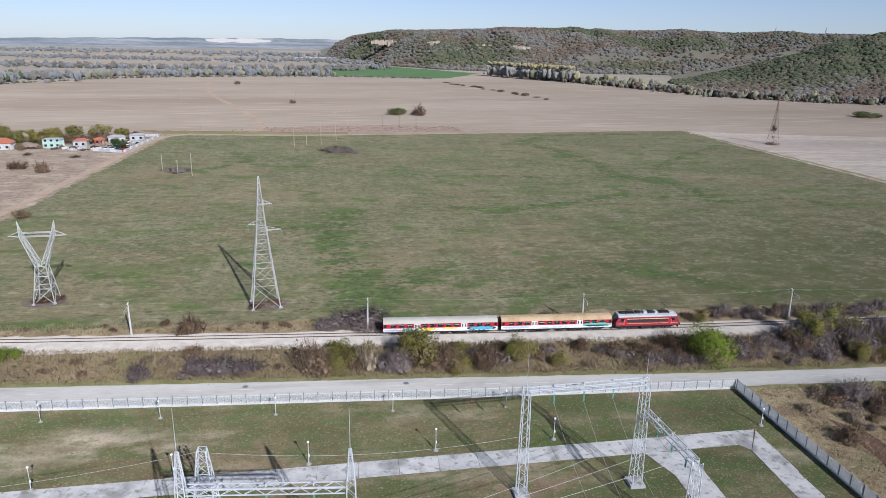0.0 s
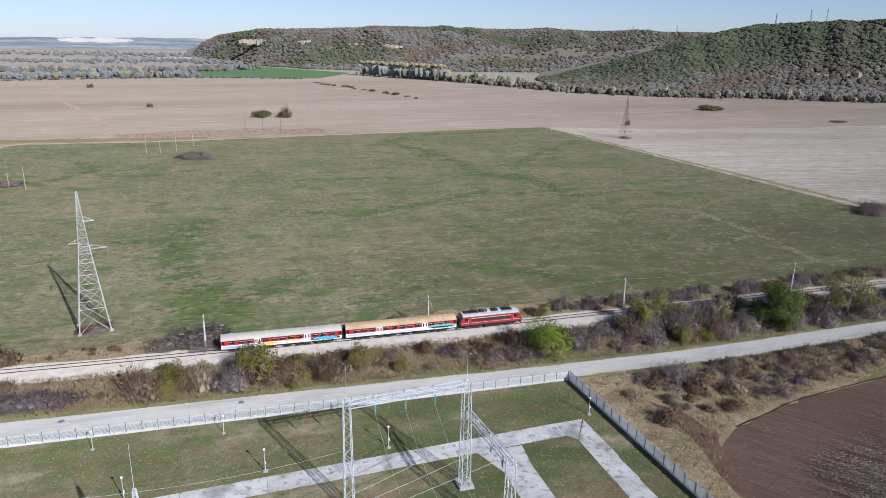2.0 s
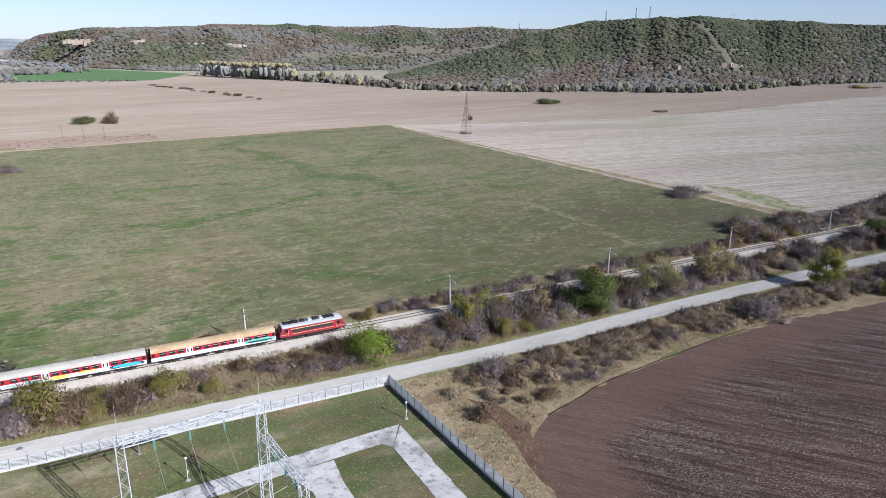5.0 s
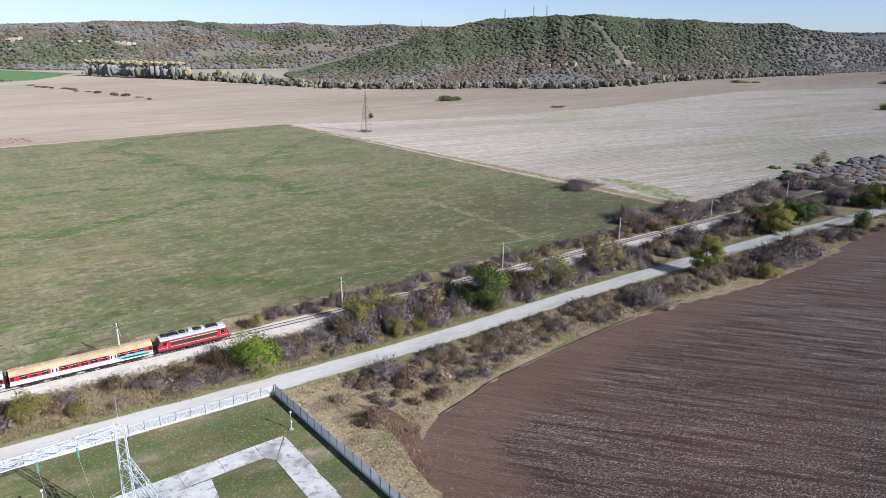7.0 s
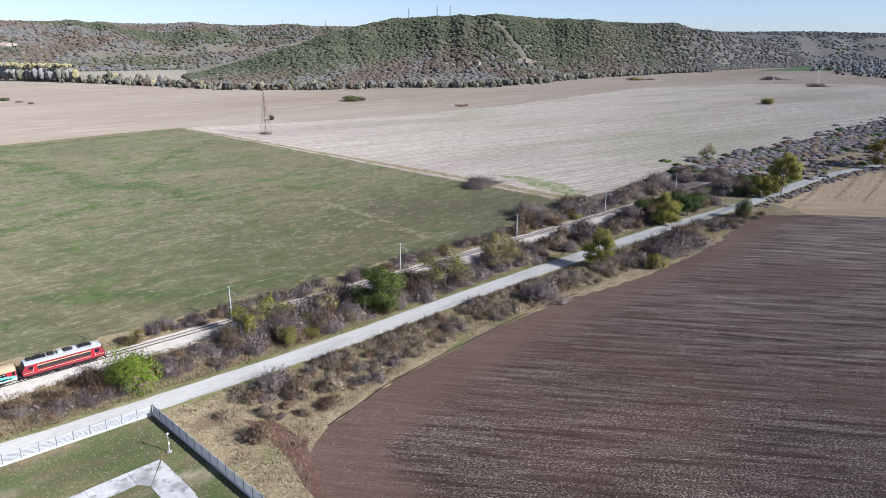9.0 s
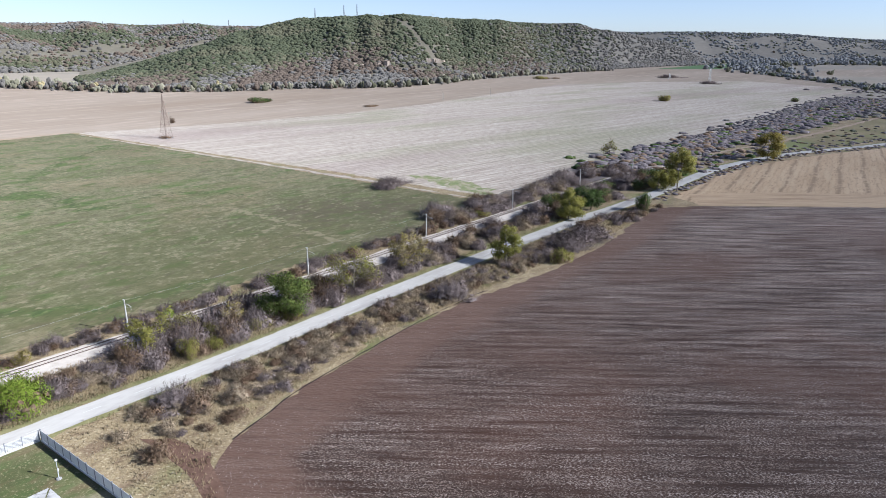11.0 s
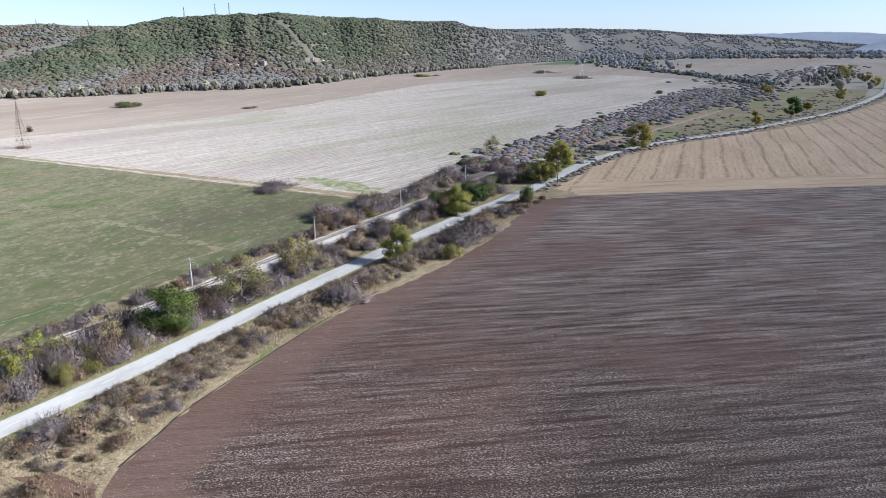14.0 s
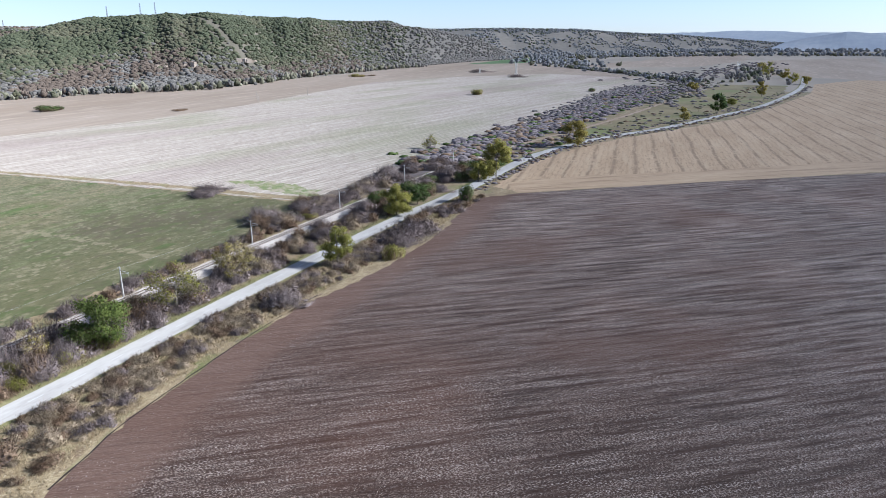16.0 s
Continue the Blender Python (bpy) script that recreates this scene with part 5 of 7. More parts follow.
# ---- hills ----
RIDGES = {
    "bluff": ([-3.2, -2.2, -1.5, -0.2, 2.4, 6, 12, 16, 24, 29, 33, 38, 46], [2080, 2050, 1980, 1850, 1620, 1480, 1400, 1420, 1450, 1480, 1500, 1500, 1500],
              [150, 200, 260, 300, 320, 330, 380, 520, 640, 700, 700, 700, 700], [-1.9, -1.30, -0.5, 0.05, 0.42, 0.58, 0.76, 0.80, 0.78, 0.72, 0.72, 0.70, 0.5]),
    "wooded": ([22, 23.5, 25.5, 27.5, 29.5, 31.3, 33, 34.5, 36.2, 38.2, 40, 42, 44, 47, 50, 53.5, 57.6, 61.2, 63.1, 64.7, 68, 72],
               [1010, 990, 955, 925, 908, 905, 905, 905, 910, 928, 935, 935, 940, 950, 1010, 1135, 1285, 1420, 1480, 1560, 1750, 1900],
               [150, 200, 260, 300, 330, 345, 360, 375, 390, 405, 415, 425, 430, 430, 430, 430, 430, 410, 390, 350, 300, 250],
               [-3.2, -3.0, -2.7, -2.2, -1.65, -1.15, -0.65, -0.05, 0.42, 0.9, 1.28, 1.36, 1.46, 1.47, 1.46, 1.26, 1.07, 0.97, 0.52, 0.42, -0.3, -1.5]),
    "upland": ([52, 58, 63, 66, 70, 76, 79, 83, 88, 94], [2000, 1950, 1900, 1950, 2050, 2200, 2400, 2600, 2900, 3200], [600, 600, 600, 600, 600, 600, 500, 500, 400, 400],
               [0.2, 0.35, 0.48, 0.44, 0.50, 0.34, 0.10, -0.1, -0.5, -1.0]),
}
HILL_O = np.array([20.0, 0.0])


def ridge_height(name, az, r):
    k = RIDGES[name]
    foot, run, el = (np.interp(az, k[0], k[i]) for i in (1, 2, 3))
    top = foot + run
    peak = np.maximum(0, 61 + top * np.tan(np.radians(el)))
    t = np.clip((r - foot) / run, 0, 1)
    fade = np.clip((az - k[0][0]) / 1.2, 0, 1) * np.clip((k[0][-1] - az) / 3.0, 0, 1)
    gully = 1 - (0.13 * np.sin(az * 0.62 + 1.7 * np.sin(az * 0.23) + 2.5 * t) + 0.06 * np.sin(az * 1.7 + 3 * t + np.sin(az * 0.7) * 2)) * np.sin(np.pi * t)
    back = np.clip(1 - (r - top) / 2600, 0.3, 1)
    power = 0.75 if name == "bluff" else 1.0
    return fade * peak * (0.5 - 0.5 * np.cos(np.pi * t ** power)) * np.where(t < 1, gully, back)


def hill_height(x, y):
    dx, dy = x - HILL_O[0], y - HILL_O[1]
    az, r = np.degrees(np.arctan2(dx, dy)), np.hypot(dx, dy)
    return np.max([ridge_height(n, az, r) for n in RIDGES], axis=0)


def build_hills():
    az = np.arange(-6, 98, 0.35)
    r = np.concatenate([np.arange(880, 2000, 22), np.geomspace(2000, 4600, 30)])
    A, R = np.meshgrid(np.radians(az), r)
    x, y = HILL_O[0] + R * np.sin(A), HILL_O[1] + R * np.cos(A)
    z = hill_height(x, y) - 0.6
    q = np.arange(x.size).reshape(x.shape)
    f = np.stack([q[:-1, :-1], q[:-1, 1:], q[1:, 1:], q[1:, :-1]], -1).reshape(-1, 4)
    zz = z.ravel()
    f = f[zz[f].max(axis=1) > -0.5]
    me = bpy.data.meshes.new("hillside")
    me.from_pydata(np.stack([x.ravel(), y.ravel(), zz], 1).tolist(), [], f.tolist())
    me.materials.append(M["hill_soil"])
    me.materials.append(M["upland_soil"])
    mid = np.array([(x.ravel()[k].mean(), y.ravel()[k].mean()) for k in f])
    east = np.degrees(np.arctan2(mid[:, 0] - HILL_O[0], mid[:, 1])) > 62
    me.polygons.foreach_set("material_index", east.astype(np.int32))
    me.polygons.foreach_set("use_smooth", np.ones(len(me.polygons), bool))
    tagged(new("hillside", me), "wooded limestone hills closing the valley", "hill", kind="structure")


build_hills()


PHI = (1 + 5 ** 0.5) / 2
BALL = np.array([(-1, PHI, 0), (1, PHI, 0), (-1, -PHI, 0), (1, -PHI, 0), (0, -1, PHI), (0, 1, PHI), (0, -1, -PHI), (0, 1, -PHI), (PHI, 0, -1), (PHI, 0, 1), (-PHI, 0, -1), (-PHI, 0, 1)]) / math.hypot(1, PHI)
BALL_F = np.array([(0, 11, 5), (0, 5, 1), (0, 1, 7), (0, 7, 10), (0, 10, 11), (1, 5, 9), (5, 11, 4), (11, 10, 2), (10, 7, 6), (7, 1, 8),
                   (3, 9, 4), (3, 4, 2), (3, 2, 6), (3, 6, 8), (3, 8, 9), (4, 9, 5), (2, 4, 11), (6, 2, 10), (8, 6, 7), (9, 8, 1)])


def lumps(c, size, rnd, flat=0.85, jitter=0.2):
    """The corners of uneven foliage lumps, (n, 12, 3), each turned its own way."""
    n = len(c)
    q = rnd.normal(size=(n, 4))
    w, x, y, z = (q / np.linalg.norm(q, axis=1)[:, None]).T
    turn = np.stack([np.stack([1 - 2 * (y * y + z * z), 2 * (x * y - z * w), 2 * (x * z + y * w)], 1), np.stack([2 * (x * y + z * w), 1 - 2 * (x * x + z * z), 2 * (y * z - x * w)], 1),
                     np.stack([2 * (x * z - y * w), 2 * (y * z + x * w), 1 - 2 * (x * x + y * y)], 1)], 1)
    v = np.einsum("nij,kj->nki", turn, BALL) * (1 + jitter * rnd.normal(size=(n, 12, 1))) * np.asarray(size)[:, None, None]
    v[..., 2] *= np.asarray(flat).reshape(-1, 1) if np.ndim(flat) else flat
    return v + c[:, None, :]


def crowns(name, c, size, rnd, flat, sides, materials, kind, label, category, floor=False, lobe=(0.32, 0.62), jitter=0.17, main=0.86):
    """A mass of far crowns, each of one large lump and a few smaller ones round its top, as one object."""
    n = len(c)
    mids, rads = [c], [size * main]
    for _ in range(sides):
        d = rnd.normal(size=(n, 3))
        d /= np.linalg.norm(d, axis=1)[:, None]
        d[:, 2] = np.abs(d[:, 2]) * 0.9 - 0.15
        mids.append(c + d * size[:, None] * np.array([0.72, 0.72, 0.72 * flat]))
        rads.append(size * rnd.uniform(*lobe, n))
    v = lumps(np.concatenate(mids), np.concatenate(rads), rnd, 0.5 + 0.5 * flat if flat > 1 else flat, jitter)
    if flat > 1:
        v[:n] = (v[:n] - c[:, None, :]) * np.array([1, 1, flat / (0.5 + 0.5 * flat)]) + c[:, None, :]
    if floor:
        v[..., 2] = np.maximum(v[..., 2], 0.02)
    m = len(v)
    f = (BALL_F[None] + 12 * np.arange(m)[:, None, None]).reshape(-1, 3)
    me = bpy.data.meshes.new(name)
    me.vertices.add(12 * m), me.loops.add(60 * m), me.polygons.add(20 * m)
    me.vertices.foreach_set("co", v.astype(np.float32).ravel())
    me.loops.foreach_set("vertex_index", f.astype(np.int32).ravel())
    me.polygons.foreach_set("loop_start", np.arange(0, 60 * m, 3, dtype=np.int32))
    for mat in materials:
        me.materials.append(mat)
    me.polygons.foreach_set("material_index", np.repeat(np.tile(kind, sides + 1), 20).astype(np.int32))
    me.polygons.foreach_set("use_smooth", np.ones(20 * m, bool))
    me.update(calc_edges=True)
    return tagged(new(name, me), label, category, kind="stuff")


def hill_woods():
    rnd = np.random.default_rng(11)
    specs = [("wooded", 25000, 4.4, 1), ("bluff", 19000, 5.0, 1), ("upland", 9000, 4.8, 1)]
    for name, n, size, sides in specs:
        k = RIDGES[name]
        az = rnd.uniform(k[0][0], k[0][-1], n)
        foot, run = np.interp(az, k[0], k[1]), np.interp(az, k[0], k[2])
        t = rnd.uniform(0.0, 1.12, n)
        r = foot + run * t
        x, y = HILL_O[0] + r * np.sin(np.radians(az)), HILL_O[1] + r * np.cos(np.radians(az))
        z = hill_height(x, y)
        own = ridge_height(name, az, r)
        keep = (own > z - 0.5) & (z > 0.5)
        # a cleared power-line cutting up the front hill
        cut = np.abs(az - (53.1 - 7.3 * t)) * np.radians(1) * r < 5.5
        if name == "wooded":
            keep &= ~(cut & (t > 0.25)) & ~((rnd.random(n) < np.clip((az - 59.5) / 6, 0, 0.62)) & (t > 0.3 + 0.1 * np.sin(az * 2)))
            # pale bare ledges low on the front slope
            keep &= ~((np.abs(t - 0.27 - 0.03 * np.sin(az * 3)) < 0.035) & (np.sin(az * 5.1 + 1) + np.sin(az * 11.3) > 0.5) & (az > 42) & (az < 53))
        if name == "bluff":
            # an open grey slope with a track below the far wood
            keep &= ~((np.abs(t - 0.30 - 0.008 * (az - 24)) < 0.05) & (az > 17) & (az < 33) & (rnd.random(n) < 0.85))
        x, y, z, t, az = x[keep], y[keep], z[keep], t[keep], az[keep]
        blotch = np.sin(x * 0.013 + 2 * np.sin(y * 0.011)) + np.sin(y * 0.017 + x * 0.006) + rnd.normal(size=len(x)) * 0.7
        patchy = np.sin(x * 0.031 + np.sin(y * 0.027) * 2) + np.sin(y * 0.037 - x * 0.012) * 0.8 + rnd.normal(size=len(x)) * 0.5
        band = t * 2.6 - 1.0 + blotch * 0.5
        kind = np.where(band > 0.3, 0, np.where(band > -0.3, 1, np.where(patchy > -0.25, 2, 3)))
        kind = np.where((kind == 0) & (patchy > 0.9), 1, kind)
        kind = np.where((t < 0.10) & (patchy > -0.6), 3, kind)
        if name == "bluff":
            kind = np.where(blotch < 0.3, np.where(patchy > 0, 2, 3), kind)
        if name == "wooded":
            kind = np.where((az > 56) & (rnd.random(len(x)) < (az - 56) / 9), 3, kind)
        if name == "upland":
            kind = np.where(rnd.random(len(x)) < 0.75, 3, kind)
            bare = (patchy > 0.0) & (t < 0.8)
            x, y, z, kind = x[~bare], y[~bare], z[~bare], kind[~bare]
        s = size * rnd.uniform(0.55, 1.3, len(x))
        # upland crowns take far_wood, whose blue-grey stands in for haze
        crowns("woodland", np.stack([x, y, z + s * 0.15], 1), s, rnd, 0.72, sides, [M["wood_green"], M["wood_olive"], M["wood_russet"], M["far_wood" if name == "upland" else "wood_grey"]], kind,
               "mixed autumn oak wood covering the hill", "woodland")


hill_woods()


for az_, h_, r_ in ((41.2, 24, 1500.0), (43.4, 27, 1500.0), (44.4, 28, 1500.0), (31.4, 16, 2250.0), (34.6, 16, 2250.0), (24.5, 10, 2250.0), (26.0, 10, 2250.0)):
    hx, hy = HILL_O[0] + r_ * math.sin(radians(az_)), HILL_O[1] + r_ * math.cos(radians(az_))
    hill_mast(hx, hy, float(hill_height(np.array(hx), np.array(hy))), h_ + 6, "grey lattice mast on the wooded hilltop")


for az_, h_ in ((46.4, 17), (50.3, 14)):
    hx, hy = HILL_O[0] + 1500 * math.sin(radians(az_)), HILL_O[1] + 1500 * math.cos(radians(az_))
    ridge_tower = portal_tower(hx, hy, h_, -az_)
    ridge_tower.location.z = float(hill_height(np.array(hx), np.array(hy))) + 2
    ridge_tower["label"] = "grey Y-shaped lattice tower on the hill crest"


def tree_belt(line, step, size, kinds, label, spread=6.0, tall=1.3, seed=1):
    """A far row of trees with slim crowns, as one mass."""
    rnd = np.random.default_rng(seed)
    p = smooth_line(line, step)
    p = p + rnd.normal(size=p.shape) * spread
    s = size * rnd.uniform(0.5, 1.35, len(p))
    c = np.stack([p[:, 0], p[:, 1], s * tall * rnd.uniform(0.35, 0.6, len(p))], 1)
    mats = [M[k] for k in kinds]
    crowns("tree_belt", c, s, rnd, tall, 6 if tall > 1.4 else 3, mats, rnd.integers(0, len(mats), len(p)), label, "trees", lobe=(0.3, 0.55), jitter=0.3, main=0.72)


FOOT = [(HILL_O[0] + r * math.sin(radians(a)), HILL_O[1] + r * math.cos(radians(a))) for a, r in
        ((10.2, 1330), (12.5, 1250), (15, 1170), (19, 1080), (23.3, 985), (27.5, 918), (31.6, 900), (35.5, 898), (39.3, 928), (43, 928), (46, 940), (49.6, 995), (51.6, 1062), (53.9, 1146), (56, 1240), (58.5, 1310), (61, 1420), (63.5, 1490))]
FRONT = [(x * 0.995, y * 0.992) for x, y in FOOT]
tree_belt(FRONT, 2.3, 3.7, ["willow", "wood_grey", "willow", "wood_grey", "wood_olive", "wood_russet"], "pale grey and leafless trees along the foot of the hill", 9, 1.6, 2)
tree_belt(FOOT, 4.0, 2.6, ["wood_grey", "wood_russet"], "low scrub along the foot of the hill", 8, 0.8, 3)


def poplar_row():
    """A dense row of tall bare poplars that keep yellow leaves in their tops."""
    rnd = np.random.default_rng(4)
    p = smooth_line([(HILL_O[0] + r * math.sin(radians(a)), r * math.cos(radians(a))) for a, r in ((10.3, 1245), (13.2, 1172), (16.4, 1108))], 1.3)
    p = p + rnd.normal(size=p.shape) * 3.5
    n = len(p)
    h = rnd.uniform(22, 26, n)
    crowns("poplars", np.stack([p[:, 0], p[:, 1], h * 0.42], 1), rnd.uniform(3.0, 4.2, n), rnd, 2.5, 5, [M["poplar_grey"], M["willow"]], rnd.integers(0, 4, n) // 3, "row of tall grey poplars at the field's end", "trees")
    crowns("poplar_tops", np.stack([p[:, 0], p[:, 1], h * 0.90], 1), rnd.uniform(2.6, 3.6, n), rnd, 0.8, 2, [M["poplar_yellow"], M["willow"]], rnd.integers(0, 4, n) // 3, "yellow leaves left in the poplar tops", "trees")


poplar_row()
tree_belt([(350, 1060), (372, 1010), (388, 965), (408, 930)], 7, 4.6, ["poplar_yellow", "willow", "wood_olive", "willow", "wood_grey"], "mixed yellowing trees beside the poplars", 6, 2.0, 15)
tree_belt([(398, 930), (430, 860), (470, 805), (540, 760)], 16, 4.4, ["poplar_yellow", "wood_olive", "willow"], "scattered yellow trees at the hill foot", 5, 1.5, 5)
tree_belt([(-620, 820), (-420, 915), (-330, 1050), (-178, 1130), (-20, 1160), (127, 1128)], 2.6, 2.0, ["wood_grey", "wood_green", "wood_russet"], "dark hedge behind the bare field", 4, 0.9, 6)
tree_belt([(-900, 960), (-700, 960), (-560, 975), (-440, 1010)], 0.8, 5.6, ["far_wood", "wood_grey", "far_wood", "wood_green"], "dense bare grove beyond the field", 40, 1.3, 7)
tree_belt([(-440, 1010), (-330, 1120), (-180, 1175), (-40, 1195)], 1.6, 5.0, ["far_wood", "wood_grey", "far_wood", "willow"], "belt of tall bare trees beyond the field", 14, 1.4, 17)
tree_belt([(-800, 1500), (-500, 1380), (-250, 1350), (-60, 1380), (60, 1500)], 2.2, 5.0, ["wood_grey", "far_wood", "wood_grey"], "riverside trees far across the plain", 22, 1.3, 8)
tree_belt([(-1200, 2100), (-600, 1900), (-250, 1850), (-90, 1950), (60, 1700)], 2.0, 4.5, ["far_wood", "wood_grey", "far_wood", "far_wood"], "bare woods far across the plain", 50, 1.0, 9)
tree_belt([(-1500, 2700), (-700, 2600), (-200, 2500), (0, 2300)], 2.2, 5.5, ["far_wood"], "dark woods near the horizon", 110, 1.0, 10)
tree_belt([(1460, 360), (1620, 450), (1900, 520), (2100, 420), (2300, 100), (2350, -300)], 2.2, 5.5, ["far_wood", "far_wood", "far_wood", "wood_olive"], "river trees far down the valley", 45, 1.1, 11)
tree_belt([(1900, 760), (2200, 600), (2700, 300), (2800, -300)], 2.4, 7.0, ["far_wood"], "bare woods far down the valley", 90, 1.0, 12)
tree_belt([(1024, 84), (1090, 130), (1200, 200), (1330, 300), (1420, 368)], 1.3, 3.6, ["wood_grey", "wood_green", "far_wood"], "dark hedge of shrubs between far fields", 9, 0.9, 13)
tree_belt([(1040, 26), (1130, 30), (1250, 20), (1400, 30)], 5, 4.5, ["wood_green", "wood_grey", "wood_grey", "willow"], "clump of trees at the far bend", 16, 1.2, 14)


def rock_face(name, az, r, z, w, h, label):
    """An uneven limestone face standing out of the slope."""
    rnd = np.random.default_rng(int(az * 10) + 900)
    m = Mesh()
    x, y = HILL_O[0] + r * math.sin(radians(az)), HILL_O[1] + r * math.cos(radians(az))
    for k in range(max(5, int(w / 5))):
        o = (k / max(1, int(w / 5) - 1) - 0.5) * w
        hh = h * rnd.uniform(0.55, 1.0) * (1 - 0.6 * abs(o) / (w / 2) * rnd.random())
        m.box((x + o * math.cos(radians(az)), y - o * math.sin(radians(az)) + rnd.normal() * 1.5, z + rnd.normal() * h * 0.1), (w / max(4, int(w / 5)) * 1.5, 9, hh), -radians(az) + rnd.normal() * 0.3, 0.82)
    solid(name, m, M["quarry" if name == "quarry" else "cliff"], label, "cliff", "limestone cliffs", "structure")


for az, r, w, h, up_ in ((2.6, 1760, 88, 15, 4), (6.0, 1640, 26, 9, 3), (9.6, 1600, 14, 7, 3), (12.6, 1560, 40, 10, 2)):
    rock_face("cliff", az, r, float(hill_height(HILL_O[0] + r * math.sin(radians(az)), HILL_O[1] + r * math.cos(radians(az)))) + up_, w, h, "pale limestone cliff breaking through the wooded bluff")
for az, r, w, h in ((50.2, 1150, 24, 9), (44.6, 1085, 12, 4)):
    rock_face("cliff", az, r, float(hill_height(HILL_O[0] + r * math.sin(radians(az)), HILL_O[1] + r * math.cos(radians(az)))) + 3, w, h, "small pale rock outcrop low on the wooded hill")


def backdrop():
    """Far uplands round the horizon, beyond the modelled valley."""
    az = np.arange(-180, 180.1, 0.5)
    el = np.interp(az, [-180, -60, -30, -24, -13.6, -5, 60, 78, 83, 88.3, 91.6, 96, 120, 180], [-0.3, -0.35, -0.40, -0.43, -0.26, -0.20, -0.2, 0.02, 0.05, 0.19, 0.03, -0.05, -0.2, -0.3])
    r0, r1 = 3600.0, 4500.0
    el = el + 0.02 * np.sin(az * 1.9) + 0.015 * np.sin(az * 5.3)
    m = Mesh()
    for a, e in zip(np.radians(az), el):
        z = 61 + r1 * math.tan(radians(e))
        for r, zz in ((r0, -1), (r0 + 500, z * 0.45), (r1, z), (r1 + 350, z * 0.6)):
            m.v.append((20 + r * math.sin(a), r * math.cos(a), zz))
    m.f = [(4 * i + j, 4 * i + 4 + j, 4 * i + 5 + j, 4 * i + 1 + j) for i in range(len(az) - 1) for j in range(3)]
    # haze is in the colours: light blue eastward, darker blue-grey westward
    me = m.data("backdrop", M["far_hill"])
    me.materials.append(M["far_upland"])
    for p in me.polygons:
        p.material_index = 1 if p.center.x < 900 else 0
    me.polygons.foreach_set("use_smooth", np.ones(len(me.polygons), bool))
    tagged(new("backdrop", me), "uplands at the horizon, painted in hazy blue", "hills", kind="structure")
    e = Mesh()
    az2 = np.arange(89.5, 103, 0.4)
    el2 = np.interp(az2, [89.5, 91, 93.4, 94.4, 95.4, 96.7, 99, 103], [-0.95, -0.52, -0.08, 0.08, -0.02, -0.17, -0.05, -0.4])
    for a, q in zip(np.radians(az2), el2):
        z = max(0.5, 61 + 3300 * math.tan(radians(q)))
        for r, zz in ((2800, -1), (3050, z * 0.55), (3300, z), (3500, z * 0.5)):
            e.v.append((20 + r * math.sin(a), r * math.cos(a), zz))
    e.f = [(4 * i + j, 4 * i + 4 + j, 4 * i + 5 + j, 4 * i + 1 + j) for i in range(len(az2) - 1) for j in range(3)]
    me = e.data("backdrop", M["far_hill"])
    tagged(new("backdrop", me), "hill down the valley, painted in hazy blue", "hills", kind="structure")


backdrop()


def quarry():
    """A long pale lens of cut stone along the far upland."""
    rnd = np.random.default_rng(5)
    n = 60
    u = np.linspace(-1, 1, n)
    top = 24 * (1 - np.abs(u) ** 2.0) ** 0.5 * (1 + 0.12 * np.sin(u * 9)) + rnd.normal(size=n) * 1.0
    m = Mesh()
    for k in range(n):
        a = radians(-8.6) + u[k] * 0.044
        for r, z in ((4290 - 8 * top[k], 0.0), (4290 - 7 * top[k], 3.5), (4290, 5.0), (4290 + 8 * top[k], 4.0), (4300 + 8.2 * top[k], 0.0)):
            m.v.append((20 + r * math.sin(a), r * math.cos(a), 17 + (r - 4100) * 0.057 + z + rnd.normal() * 0.4))
    m.f = [(5 * i + j, 5 * i + 5 + j, 5 * i + 6 + j, 5 * i + 1 + j) for i in range(n - 1) for j in range(4)]
    tagged(new("quarry", m.data("quarry", M["quarry"])), "long white quarry face on the far upland", "quarry", kind="structure")


quarry()


# ---- trees and bushes ----
def blades(base, tip, width, rnd):
    """Thin two-triangle strips from base to tip."""
    d = tip - base
    s = np.cross(d, rnd.normal(size=d.shape))
    s = s / (np.linalg.norm(s, axis=1)[:, None] + 1e-6) * width[:, None] / 2
    return np.concatenate([np.stack([base - s, base + s, tip + s * 0.3], 1), np.stack([base - s, tip + s * 0.3, tip - s * 0.3], 1)])


def leaves(mid, size, rnd):
    a, b = rnd.normal(size=mid.shape), rnd.normal(size=mid.shape)
    a /= np.linalg.norm(a, axis=1)[:, None]
    b = np.cross(a, b)
    b /= np.linalg.norm(b, axis=1)[:, None] + 1e-6
    s = size[:, None]
    q = [mid - a * s, mid + b * s * 0.6, mid + a * s, mid - b * s * 0.6]
    return np.concatenate([np.stack([q[0], q[1], q[2]], 1), np.stack([q[0], q[2], q[3]], 1)])


